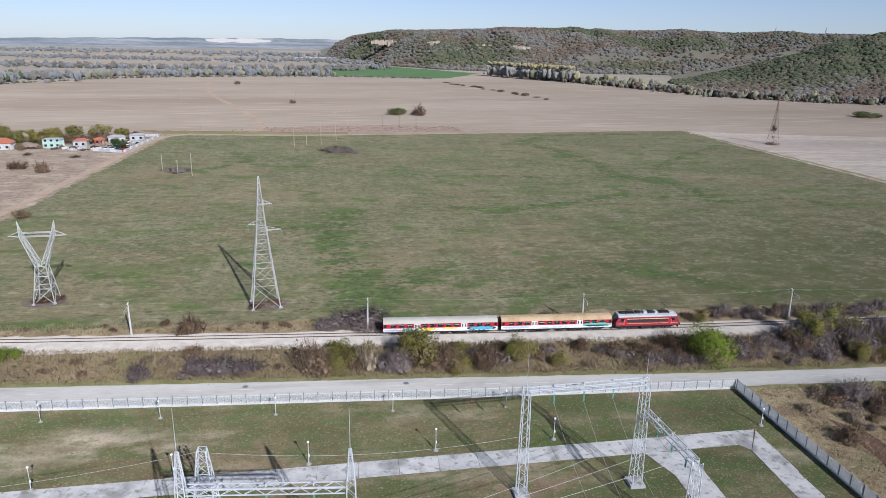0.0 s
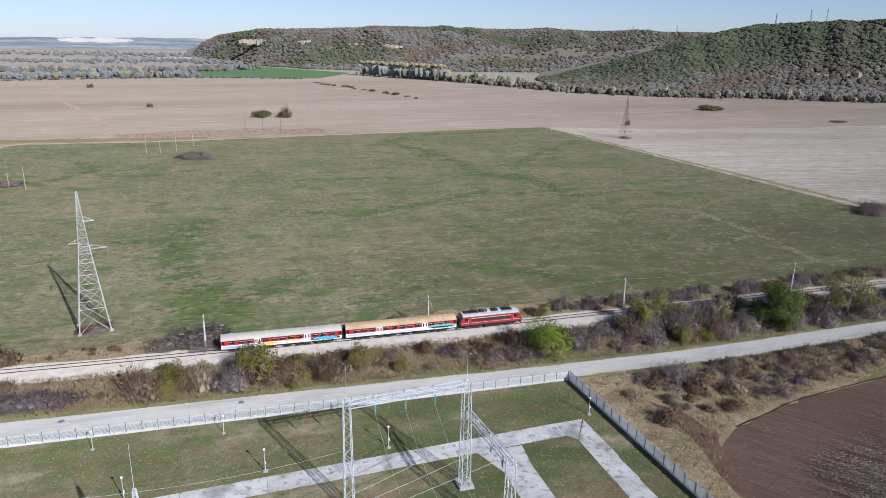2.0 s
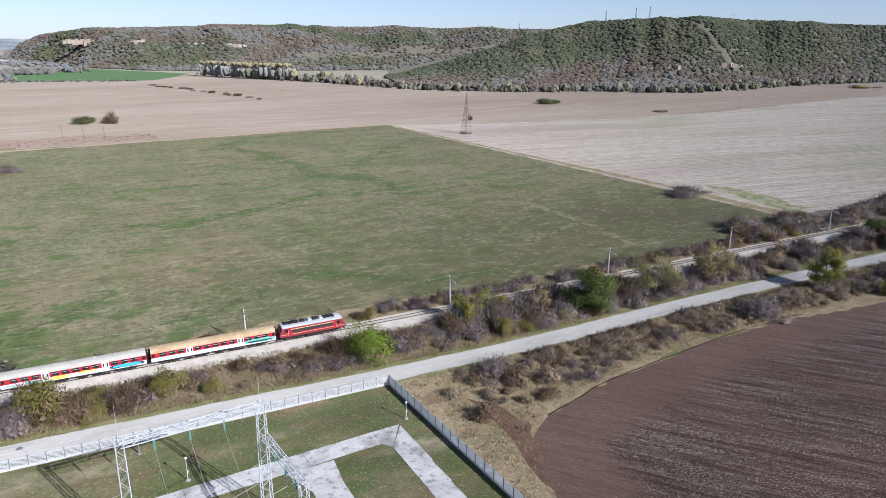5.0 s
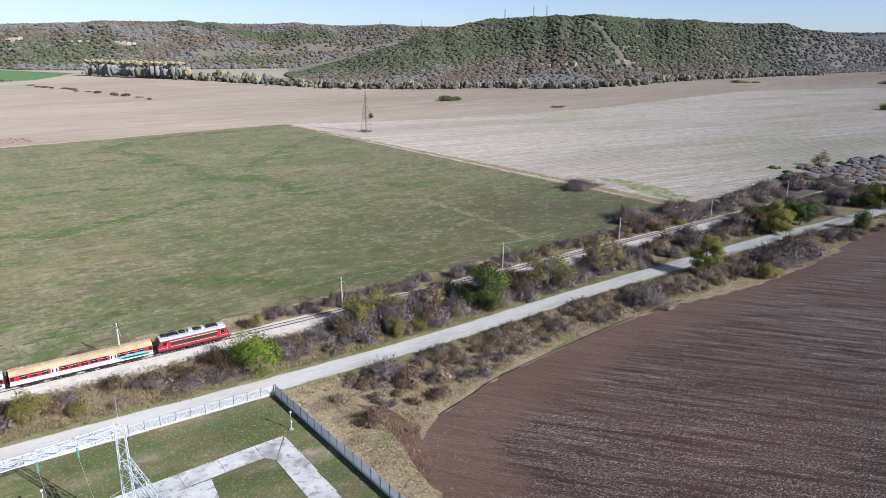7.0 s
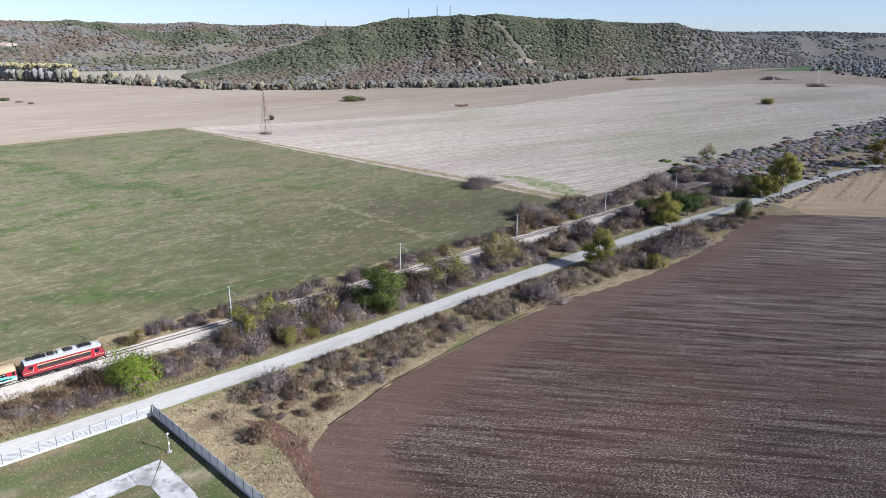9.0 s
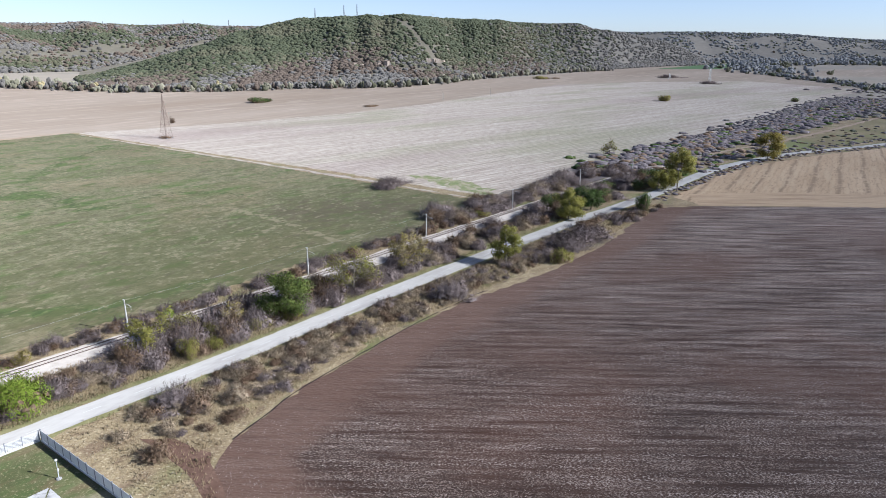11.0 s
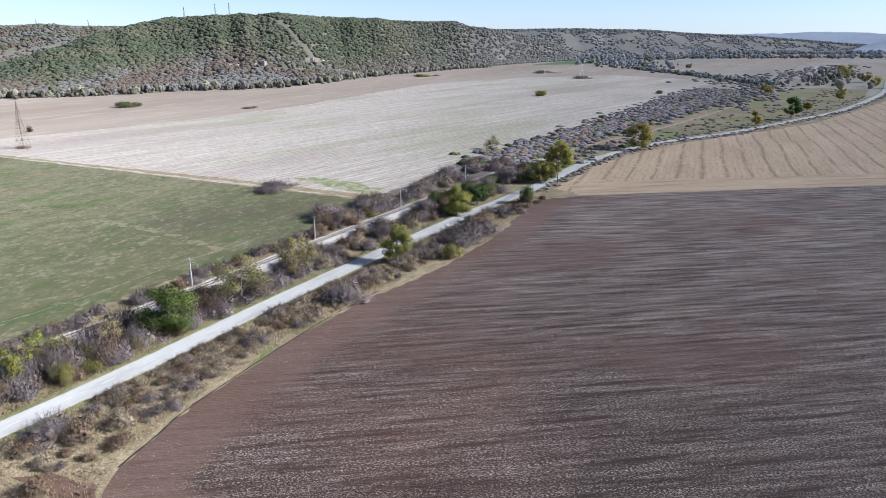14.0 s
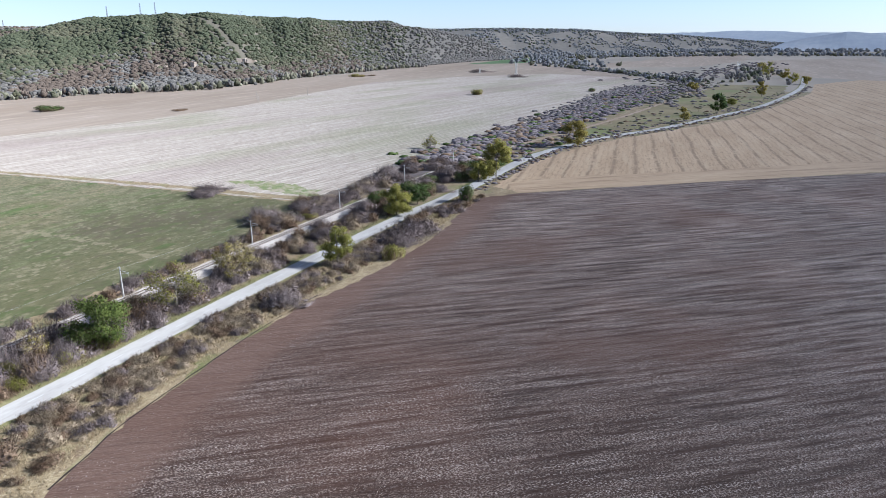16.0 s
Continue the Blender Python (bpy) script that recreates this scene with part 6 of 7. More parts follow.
def bush_mesh(name, seed, twig, leaf, twigs=420, sprigs=900, leaf_n=0, leaf_size=0.16, stems=7, dome=0.9, core=0.65, fine=1.0):
    """A bush of unit radius and about unit height: stems that fan out, finer twigs and leaves in lobes."""
    rnd = np.random.default_rng(seed)
    lobes = rnd.normal(size=(stems, 3)) * np.array([0.42, 0.42, 0.12]) + np.array([0, 0, 0.5])
    rad = rnd.uniform(0.38, 0.6, stems)
    base = rnd.normal(size=(twigs, 3)) * np.array([0.3, 0.3, 0])
    pick = rnd.integers(0, stems, twigs)
    d = rnd.normal(size=(twigs, 3))
    d /= np.linalg.norm(d, axis=1)[:, None]
    tip = lobes[pick] + d * rad[pick][:, None] * np.array([1, 1, dome])
    tip[:, 2] = np.abs(tip[:, 2]) + 0.08
    base = base * 0.5 + tip * np.array([0.55, 0.55, 0])
    tris = [blades(base, tip, rnd.uniform(0.014, 0.036, twigs) * fine, rnd)]
    pick = rnd.integers(0, twigs, sprigs)
    t = rnd.uniform(0.35, 1.0, (sprigs, 1))
    b = base[pick] + (tip[pick] - base[pick]) * t
    e = b + rnd.normal(size=(sprigs, 3)) * 0.13 * fine + np.array([0, 0, 0.08])
    tris.append(blades(b, e, rnd.uniform(0.011, 0.024, sprigs) * fine, rnd))
    k = rnd.integers(0, stems, 40)
    d = rnd.normal(size=(40, 3))
    d *= (rad[k] * rnd.uniform(0.2, core, 40) / np.linalg.norm(d, axis=1))[:, None]
    body = lumps(lobes[k] * np.array([1, 1, 0.8]) + d * np.array([1, 1, 0.7]), rnd.uniform(0.06, 0.12, 40), rnd, 0.8, 0.3)
    body[..., 2] = np.maximum(body[..., 2], 0.01)
    tris.append(body[:, BALL_F].reshape(-1, 3, 3))
    n0 = sum(len(q) for q in tris)
    if leaf_n:
        pick = rnd.integers(0, stems, leaf_n)
        d = rnd.normal(size=(leaf_n, 3))
        d /= np.linalg.norm(d, axis=1)[:, None]
        mid = lobes[pick] + d * rad[pick][:, None] * rnd.uniform(0.55, 1.08, (leaf_n, 1)) * np.array([1, 1, dome])
        mid[:, 2] = np.abs(mid[:, 2]) + 0.03
        tris.append(leaves(mid, leaf_size * rnd.uniform(0.5, 1.0, leaf_n), rnd))
    n1 = sum(len(q) for q in tris)
    tri = np.concatenate(tris)
    out = tri.mean(axis=1) - np.array([0, 0, 0.25]) + rnd.normal(size=(len(tri), 3)) * 0.2
    out = out / (np.linalg.norm(out, axis=1)[:, None] + 1e-6) + np.array([0, 0, 0.4])
    return triangles(name, tri, [M[twig], M[leaf]], np.concatenate([np.zeros(n0, int), np.ones(n1 - n0, int)]), out[:, None, :].repeat(3, axis=1))


BUSH = {
    "purple": [bush_mesh("blackthorn", 20 + k, "twig_purple", "leaf_rust", 320, 900, 30, 0.06, 10) for k in range(4)],
    "brown": [bush_mesh("bare_bush", 30 + k, "twig_brown", "leaf_rust", 320, 800, 160, 0.06, 9) for k in range(4)],
    "grey": [bush_mesh("grey_bush", 40 + k, "twig_grey", "leaf_rust", 320, 800, 40, 0.06, 9) for k in range(3)],
    "olive": [bush_mesh("leafy_bush", 50 + k, "twig_brown", "leaf_olive", 240, 500, 3800, 0.05, 9) for k in range(3)],
    "green": [bush_mesh("green_bush", 60 + k, "twig_brown", "leaf_green", 120, 200, 9000, 0.04, 14) for k in range(3)],
    "dark": [bush_mesh("dark_bush", 70 + k, "twig_brown", "leaf_dark", 200, 400, 3600, 0.05, 10) for k in range(3)],
    "mound": [bush_mesh("thorn_mound", 90 + k, "twig_purple", "leaf_rust", 800, 6500, 0, 0.06, 18, 0.9, 0.9, 0.5) for k in range(3)],
    "yellow": [bush_mesh("yellow_bush", 80 + k, "twig_grey", "leaf_yellow", 200, 400, 2000, 0.06, 8) for k in range(2)],
}
BUSH_LABEL = {
    "purple": "leafless purple-grey blackthorn bush in the scrub", "brown": "brown bush with few withered leaves", "grey": "pale grey leafless bush in dry grass",
    "olive": "half-bare bush with yellowing olive leaves", "green": "full bright green bush by the railway", "dark": "dense dark green bush", "yellow": "bush in yellow autumn leaf"}


def bush(kind, x, y, w, h, label=""):
    data = random.choice(BUSH["mound" if kind == "purple" and w >= 6.0 else kind])
    ob = tagged(new(data.name.split(".")[0], data), label or BUSH_LABEL[kind], "bush", kind + " bushes")
    ob.matrix_basis = Matrix.Translation((x, y, -0.02)) @ Matrix.Rotation(random.uniform(0, 6.28), 4, "Z") @ Matrix.Diagonal((w / 1.75, w / 1.75 * random.uniform(0.85, 1.1), h / 1.05, 1))
    return ob


def tree(x, y, h, w, leaf, label, n=2600, bare=0.0, twig="bark", trunk=0.25, seed=0, size=0.34, low=0.25):
    """A trunk with limbs, and a crown of many leaves gathered round the limb ends."""
    rnd = np.random.default_rng(seed + int(abs(x) * 7 + abs(y)))
    root = thing("tree", label, "tree", "roadside trees", pose(x, y, 0, 0, 0, rnd.uniform(0, 360)))
    m = Mesh()
    bend = rnd.normal(size=2) * 0.03 * h
    knots = [Vector((bend[0] * t * t, bend[1] * t * t, h * 0.8 * t)) for t in np.linspace(0, 1, 6)]
    for i, (a, b) in enumerate(zip(knots, knots[1:])):
        m.beam(a, b, trunk * 2 * (1 - 0.17 * i), 7, trunk * 2 * (1 - 0.17 * (i + 1)))
    ends = []
    for k in range(15):
        t = rnd.uniform(low, 0.95)
        p = Vector((bend[0] * t * t, bend[1] * t * t, h * 0.8 * t))
        a = rnd.uniform(0, 6.28)
        reach = w / 2 * (1.05 - 0.6 * abs(t - 0.45)) * rnd.uniform(0.6, 1.0)
        q = p + Vector((math.cos(a) * reach, math.sin(a) * reach, h * rnd.uniform(0.06, 0.22)))
        mid = p.lerp(q, 0.5) + Vector((0, 0, -0.03 * h))
        m.beam(p, mid, trunk * 0.8, 5, trunk * 0.5).beam(mid, q, trunk * 0.5, 5, trunk * 0.15)
        ends += [q, p.lerp(q, 0.6)]
        for j in range(4):
            e = q + Vector(rnd.normal(size=3)) * w * 0.12
            m.beam(p.lerp(q, rnd.uniform(0.4, 0.9)), e, trunk * 0.25, 4, trunk * 0.08)
    ends.append(Vector((bend[0], bend[1], h * 0.9)))
    part("trunk", m, M["bark"], root)
    c = np.array([tuple(e) for e in ends])
    pick = rnd.integers(0, len(c), n)
    d = rnd.normal(size=(n, 3))
    d /= np.linalg.norm(d, axis=1)[:, None]
    mid = c[pick] + d * (w * 0.17 * rnd.uniform(0.3, 1.05, (n, 1))) * np.array([1, 1, 0.8])
    mid[:, 2] = np.clip(mid[:, 2], 0.4, h)
    parts_ = [leaves(mid, size * rnd.uniform(0.5, 1.0, n), rnd)]
    mats = [M[leaf], M["twig_grey"]]
    k = len(parts_[0])
    if bare:
        nb = int(900 * bare)
        pk = rnd.integers(0, len(c), nb)
        b = c[pk] + rnd.normal(size=(nb, 3)) * w * 0.08
        parts_.append(blades(b, b + rnd.normal(size=(nb, 3)) * w * 0.07 + np.array([0, 0, 0.3]), np.full(nb, 0.06), rnd))
    tri = np.concatenate(parts_)
    who = np.argmin(((tri.mean(axis=1)[:, None, :] - c[None, ::2, :]) ** 2).sum(axis=2), axis=1)
    out = (tri.mean(axis=1) - c[::2][who]) / (w * 0.17) + (tri.mean(axis=1) - np.array([0, 0, h * 0.5])) / (w * 0.5) + rnd.normal(size=(len(tri), 3)) * 0.25 + np.array([0, 0, 0.4])
    part("crown", triangles("crown", tri, mats, np.concatenate([np.zeros(k, int), np.ones(len(tri) - k, int)]), out[:, None, :].repeat(3, axis=1) / np.linalg.norm(out, axis=1)[:, None, None]), None, root)
    return root


tree(126.5, 118.3, 11.0, 12.0, "leaf_mid", "full round green tree beside the road", 9500, size=0.28, low=0.10)
tree(148.5, 119.2, 12.0, 13.0, "leaf_olive", "big half-bare tree with pale limbs and thin olive leaves", 1700, bare=1.0, trunk=0.34, size=0.32)
tree(167.5, 119.0, 12.0, 9.0, "leaf_yellow", "slender tree with sparse yellow leaves", 1300, bare=0.7, size=0.30)
tree(192.0, 102.5, 11.8, 8.6, "leaf_olive", "round yellow-green tree at the roadside", 6000, size=0.28, low=0.12)
tree(249, 114.5, 11.5, 11.5, "leaf_olive", "broad olive-green tree at the roadside", 7000, size=0.32, low=0.1)
tree(267.5, 115.5, 7.5, 8.5, "leaf_dark", "small dense dark green tree", 5000, size=0.30, low=0.1)
tree(321, 103.5, 19.0, 12.5, "leaf_olive", "tall yellow-green tree at the field corner", 13000, size=0.34, low=0.14)
tree(316, 110, 9.5, 9.5, "leaf_olive", "small yellowing tree beside the taller one", 5000, size=0.32, low=0.12)
tree(429, 97, 15.0, 15.0, "leaf_yellow", "broad yellowing tree beyond the bend", 7000, size=0.42, low=0.1)
tree(390, 169, 7.9, 9.5, "leaf_olive", "lone thin grey tree in the stubble", 700, bare=0.8, size=0.35)
tree(627, 34, 17.5, 12.0, "leaf_dark", "tall dark green tree beside the far road", 2200, size=0.8)
tree(568, 52.5, 11.5, 8.5, "leaf_yellow", "slender yellow tree by the far road", 1200, size=0.6)
tree(97, 126.8, 6.6, 8.0, "leaf_olive", "small yellow-green tree in the railway thicket", 2200, size=0.3, low=0.1)
tree(105.5, 132.5, 4.6, 3.8, "leaf_green", "little bright green tree by the rails", 1300, size=0.24, low=0.1)
tree(104, 127.5, 7.6, 7.0, "leaf_olive", "olive young tree in the railway thicket", 1500, bare=0.5, size=0.28, low=0.1)
tree(115, 123, 6.5, 5.5, "leaf_yellow", "thin young tree with pale limbs in the thicket", 500, bare=0.9, size=0.26, low=0.1)
tree(176, 121, 8.0, 6.0, "leaf_yellow", "sparse yellow sapling beside the road", 600, bare=0.7, size=0.26)
for x, y, h, w in ((820, 6, 16, 10), (1212, 6, 22, 14), (1230, 14, 20, 16), (1145, -17, 14, 15), (1060, -27, 13, 14), (1031, -41, 10, 12), (890, 79, 9, 12), (717, 28, 6, 9)):
    tree(x, y, h, w, random.choice(["leaf_olive", "leaf_yellow", "leaf_yellow"]), "tree in the grove where the road bends", 2200, size=0.62, low=0.08)

# single bushes that stand out
for kind, x, y, w, h in (
        ("green", 71, 121.2, 9.0, 5.6), ("olive", 11, 125, 8.0, 6.6), ("brown", -35, 142.8, 6, 3.8), ("brown", -32, 130, 4.5, 2.9), ("purple", -29, 123.2, 6.5, 2.6), ("purple", -25.5, 122.8, 7, 3.0), ("purple", -21.5, 123.4, 6, 2.4), ("purple", -40, 122, 4.4, 3.2),
        ("brown", -8, 122.8, 9, 5.6), ("olive", -3, 122.5, 4.5, 4.0), ("grey", 2, 122.4, 4.6, 5.6), ("purple", 7, 122.4, 6.6, 4.2), ("brown", 18, 122, 7.7, 4.2), ("olive", 32, 124.3, 6.0, 3.8), ("brown", 25, 123, 6.5, 3.8),
        ("yellow", 78.4, 139.2, 3.2, 2.8), ("brown", 66, 124.5, 6, 3.6), ("green", -68, 132, 3.4, 2.6), ("green", -66, 133.5, 2.2, 1.8), ("purple", 2, 143, 13, 2.6), ("purple", -5, 143.2, 6, 2.2),
        ("purple", 77, 120.5, 6, 3.6), ("dark", 278, 99.5, 6.5, 7.0), ("olive", 203, 91.6, 4.4, 4.6), ("purple", 162, 97.5, 10, 4.6), ("purple", 219, 97, 13, 4.6), ("purple", 230, 97, 14, 4.4),
        ("brown", 219, 139.5, 6.5, 3.0), ("purple", 251, 203, 12, 4.0), ("purple", 244, 201, 10, 3.6), ("purple", 291, 148, 15, 4.2), ("purple", 279, 147, 9, 3.2), ("olive", 232, 140, 4, 2.4),
        ("purple", 262, 144, 8, 2.8), ("brown", 79, 89, 5, 2.6), ("grey", 77.5, 98.5, 4, 1.8), ("brown", 91, 97, 6, 3.2), ("grey", 97, 95, 6, 3.0), ("purple", 90, 102.5, 8, 3.2), ("brown", 84, 101, 4, 2.2),
        ("brown", -22.5, 156, 4, 1.3), ("brown", -18.5, 159, 4.5, 1.2), ("brown", -73.5, 163, 5, 1.3), ("brown", -70.5, 165.5, 4.5, 1.2), ("brown", -112, 247, 6, 3.0), ("brown", -153, 340, 8, 4.5), ("brown", -140, 332, 9, 5.0), ("brown", -160, 328, 7, 4.0), ("dark", 456, 579, 17, 5.0), ("dark", 466, 577, 11, 3.6), ("brown", 311, 484, 4.5, 4.5),
        ("dark", 38, 588, 16, 5), ("brown", 56, 578, 9, 9), ("brown", 52, 580, 7, 5), ("purple", -9, 388, 15, 3.2), ("purple", -2, 386, 10, 2.6), ("purple", -81, 332, 12, 2.0), ("brown", -54, 684, 7, 4), ("brown", -146, 948, 8, 5),
        ("brown", 265.5, 413, 8, 1.6), ("brown", 501, 467, 12, 1.8), ("brown", 509, 467, 6, 1.4), ("olive", 748, 286, 11, 6.5), ("dark", 832, 181, 8, 4), ("purple", 1072, 352, 26, 4.5), ("purple", 1190, 461, 30, 5), ("olive", 1000, 594, 14, 5), ("brown", 1014, 590, 20, 3), ("brown", 1032, 585, 14, 2.5)):
    bush(kind, x, y, w, h)
for k in range(14):
    bush(random.choice(["brown", "dark", "purple"]), 138 + k * 5.6 + random.uniform(-4, 4), 1015 - k * 20 + random.uniform(-12, 12), random.uniform(5, 11), random.uniform(1.2, 3.0), "shrub in the row across the bare field")


def thicket(x0, x1, lo, hi, n, kinds, size, tall):
    """Bushes scattered over a strip of the plan."""
    for _ in range(n):
        x = random.uniform(x0, x1)
        y = random.uniform(lo(x), hi(x))
        w = random.uniform(*size)
        bush(random.choice(kinds), x, y, w, w * random.uniform(*tall))


def rd(o):
    return lambda x: along(ROAD, x) + o


def tk(o):
    return lambda x: along(TRACK, x) + o


thicket(-12, 40, rd(6.5), tk(-8), 28, ["brown", "purple", "brown", "olive", "grey"], (3, 5.5), (0.45, 0.75))
thicket(38, 90, rd(6.5), tk(-8.0), 60, ["brown", "brown", "purple", "grey"], (2.5, 4.6), (0.4, 0.6))
thicket(92, 142, rd(5.5), tk(-5.0), 80, ["brown", "brown", "purple", "brown", "purple", "purple", "olive"], (3.5, 6.5), (0.6, 0.95))
thicket(135, 250, rd(5.5), tk(-5.0), 120, ["purple", "brown", "purple", "purple", "grey", "brown", "purple"], (3.5, 7), (0.4, 0.65))
thicket(250, 350, rd(6), tk(-5), 60, ["purple", "purple", "brown", "dark"], (4, 8), (0.4, 0.7))
thicket(80, 215, tk(4.5), tk(8), 70, ["purple", "purple", "brown"], (2.5, 5), (0.45, 0.7))
thicket(20, 80, tk(4.5), tk(8), 22, ["brown", "purple", "brown"], (1.5, 3.2), (0.4, 0.7))
thicket(-110, -10, tk(4.5), tk(9), 22, ["brown", "grey"], (1.2, 2.6), (0.3, 0.6))
thicket(215, 350, tk(5), tk(20), 64, ["purple", "purple", "brown", "purple", "grey"], (4, 9), (0.35, 0.6))
thicket(-75, -10, rd(6), tk(-6), 20, ["brown", "grey", "grey"], (1.2, 3.0), (0.4, 0.6))
thicket(82, 120, lambda x: float(np.interp(x, [82, 90, 108, 138], [92, 89, 92, 96])), rd(-5), 95, ["grey", "brown", "grey", "grey", "purple", "brown"], (1.8, 3.8), (0.35, 0.6))
thicket(112, 205, lambda x: 95.4, rd(-4.6), 260, ["grey", "grey", "purple", "brown", "grey"], (2.0, 3.8), (0.38, 0.58))
thicket(200, 290, lambda x: 95, rd(-6), 55, ["purple", "purple", "grey", "brown"], (3, 5.5), (0.4, 0.6))


def far_scrub(points, n, spread, size, kinds, label, seed):
    rnd = np.random.default_rng(seed)
    p = np.array(points, float)
    pick = rnd.integers(0, len(p) - 1, n)
    t = rnd.random((n, 1))
    c = p[pick, :2] * (1 - t) + p[pick + 1, :2] * t + rnd.normal(size=(n, 2)) * np.array(spread)
    s = rnd.uniform(*size, n)
    mats = [M[k] for k in kinds]
    crowns("scrub", np.stack([c[:, 0], c[:, 1], s * 0.06], 1), s, rnd, 0.46, 6, mats, rnd.integers(0, len(mats), n), label, "scrub", True, (0.2, 0.38), 0.16)


far_scrub([(345, 147), (430, 150), (520, 140), (640, 130), (760, 120), (900, 118)], 2000, (12, 9), (1.8, 4.4), ["scrub_far", "scrub_far", "scrub_far", "scrub_far", "scrub_far", "twig_brown", "leaf_dark"], "purple-grey blackthorn scrub along the railway", 21)
far_scrub([(560, 150), (700, 150), (820, 155), (900, 150)], 800, (25, 8), (1.6, 3.4), ["scrub_far", "scrub_far", "wood_grey"], "tongue of bare scrub reaching into the stubble", 22)
far_scrub([(345, 120), (420, 117), (470, 108)], 120, (10, 4), (1.6, 3.4), ["scrub_far", "scrub_far", "leaf_dark", "twig_brown"], "mixed scrub between railway and road", 23)
far_scrub([(300, 103), (370, 104), (415, 101), (470, 86), (535, 55), (628, 25), (722, -3), (884, -31), (1000, -44)], 620, (5, 1.6), (0.7, 1.5), ["scrub_far", "scrub_far", "twig_brown"], "low bare scrub along the road's field side", 24)
far_scrub([(480, 100), (560, 82), (640, 62), (760, 36), (880, 22), (980, 10)], 170, (18, 9), (0.6, 2.6), ["scrub_far", "twig_brown", "wood_olive", "wood_russet"], "rough weeds and low shrubs in the meadow", 29)
far_scrub([(450, 104), (530, 72), (628, 42), (722, 14), (884, -14)], 200, (8, 3.0), (0.8, 1.8), ["scrub_far", "scrub_far", "wood_olive"], "low scrub along the road's inner side", 25)
far_scrub([(700, 95), (860, 88), (1000, 95), (1080, 120)], 420, (25, 16), (2, 4.2), ["scrub_far", "scrub_far", "wood_grey", "wood_olive"], "scrub round the far railway bend", 26)
far_scrub([(1060, 150), (1200, 110), (1400, 60), (1700, 20)], 300, (40, 25), (2.5, 5), ["wood_grey", "scrub_far", "scrub_far"], "bare scrub far down the valley", 27)
far_scrub([(-60, 485), (20, 488), (70, 495)], 220, (14, 7), (0.3, 0.8), ["twig_brown", "leaf_rust"], "dead brown weeds round the line poles", 28)


def grass(name, n, place, height, material, label, seed, clump=5):
    """Loose tufts of blades over a part of the plan."""
    rnd = np.random.default_rng(seed)
    p = np.array([place(rnd) for _ in range(n)])
    p = np.repeat(p, clump, axis=0) + rnd.normal(size=(n * clump, 2)) * 0.5
    k = len(p)
    base = np.concatenate([p, np.zeros((k, 1))], 1)
    h = height * rnd.uniform(0.5, 1.2, k)
    tip = base + np.stack([rnd.normal(size=k) * h * 0.45, rnd.normal(size=k) * h * 0.45, h], 1)
    s = np.stack([rnd.normal(size=k), rnd.normal(size=k), np.zeros(k)], 1)
    s = s / np.linalg.norm(s, axis=1)[:, None] * rnd.uniform(0.04, 0.11, k)[:, None]
    up_ = np.zeros((k, 3, 3)) + rnd.normal(size=(k, 1, 3)) * 0.2 + np.array([0.15, -0.45, 1.0])
    tagged(new(name, triangles(name, np.stack([base - s, base + s, tip], 1), [M[material]], None, up_ / np.linalg.norm(up_, axis=2)[..., None])), label, "grass", kind="stuff")


def strip(x0, x1, lo, hi):
    def place(rnd):
        x = rnd.uniform(x0, x1)
        return x, rnd.uniform(lo(x), hi(x))
    return place


grass("dry_grass", 13000, strip(-85, 130, rd(4.2), tk(-4.2)), 0.55, "straw", "tall dry straw grass between railway and road", 31)
grass("dry_grass", 6000, strip(72, 290, lambda x: float(np.interp(x, [72, 78, 82, 89, 108, 138, 193, 240, 287], [60, 73, 81, 86, 91, 94.5, 95, 93.5, 98])), rd(-3.6)), 0.6, "straw", "tall dry straw grass on the field bank", 32)
grass("verge_grass", 5000, strip(-85, 260, rd(3.0), rd(5.6)), 0.22, "grass_verge", "short green grass along the road edge", 33)
grass("lawn_grass", 26000, strip(-70, 69, lambda x: 94.6 + (x - 64) * 0.044, lambda x: 111.5 - (x + 60) * 0.031), 0.11, "lawn_blades", "rough uncut lawn grass in the compound", 34, 4)
grass("dry_grass", 3500, strip(-110, 240, tk(3.2), tk(9)), 0.5, "straw", "dry weeds along the wheat field edge", 35)


# ---- train ----
def train_pose(x):
    a = math.atan2(along(TRACK, x + 14) - along(TRACK, x - 14), 28)
    return pose(x, along(TRACK, x), 0.64, 0, 0, math.degrees(a))


def bogie(root, x, wheels, spread, name="bogie"):
    b = part(name, Mesh().box((x, 0.98, 0.55), (spread + 1.3, 0.16, 0.32)).box((x, -0.98, 0.55), (spread + 1.3, 0.16, 0.32)).box((x, 0, 0.62), (0.7, 2.0, 0.3))
             .box((x - 0.35, -1.05, 0.35), (0.3, 0.14, 0.3)).box((x + 0.35, -1.05, 0.35), (0.3, 0.14, 0.3)), M["black"], root, "sooty steel bogie frame")
    for s in wheels:
        for y in (-0.75, 0.75):
            part("wheel", Mesh().wheel((x + s * spread / 2, y, 0.46), 0.46, 0.14), M["steel"], b)


def buffers(root, x, s):
    for y in (-0.87, 0.87):
        part("buffer", Mesh().beam((x, y, 1.06), (x + s * 0.5, y, 1.06), 0.2, 10).beam((x + s * 0.5, y, 1.06), (x + s * 0.58, y, 1.06), 0.46, 12), M["black"], root)


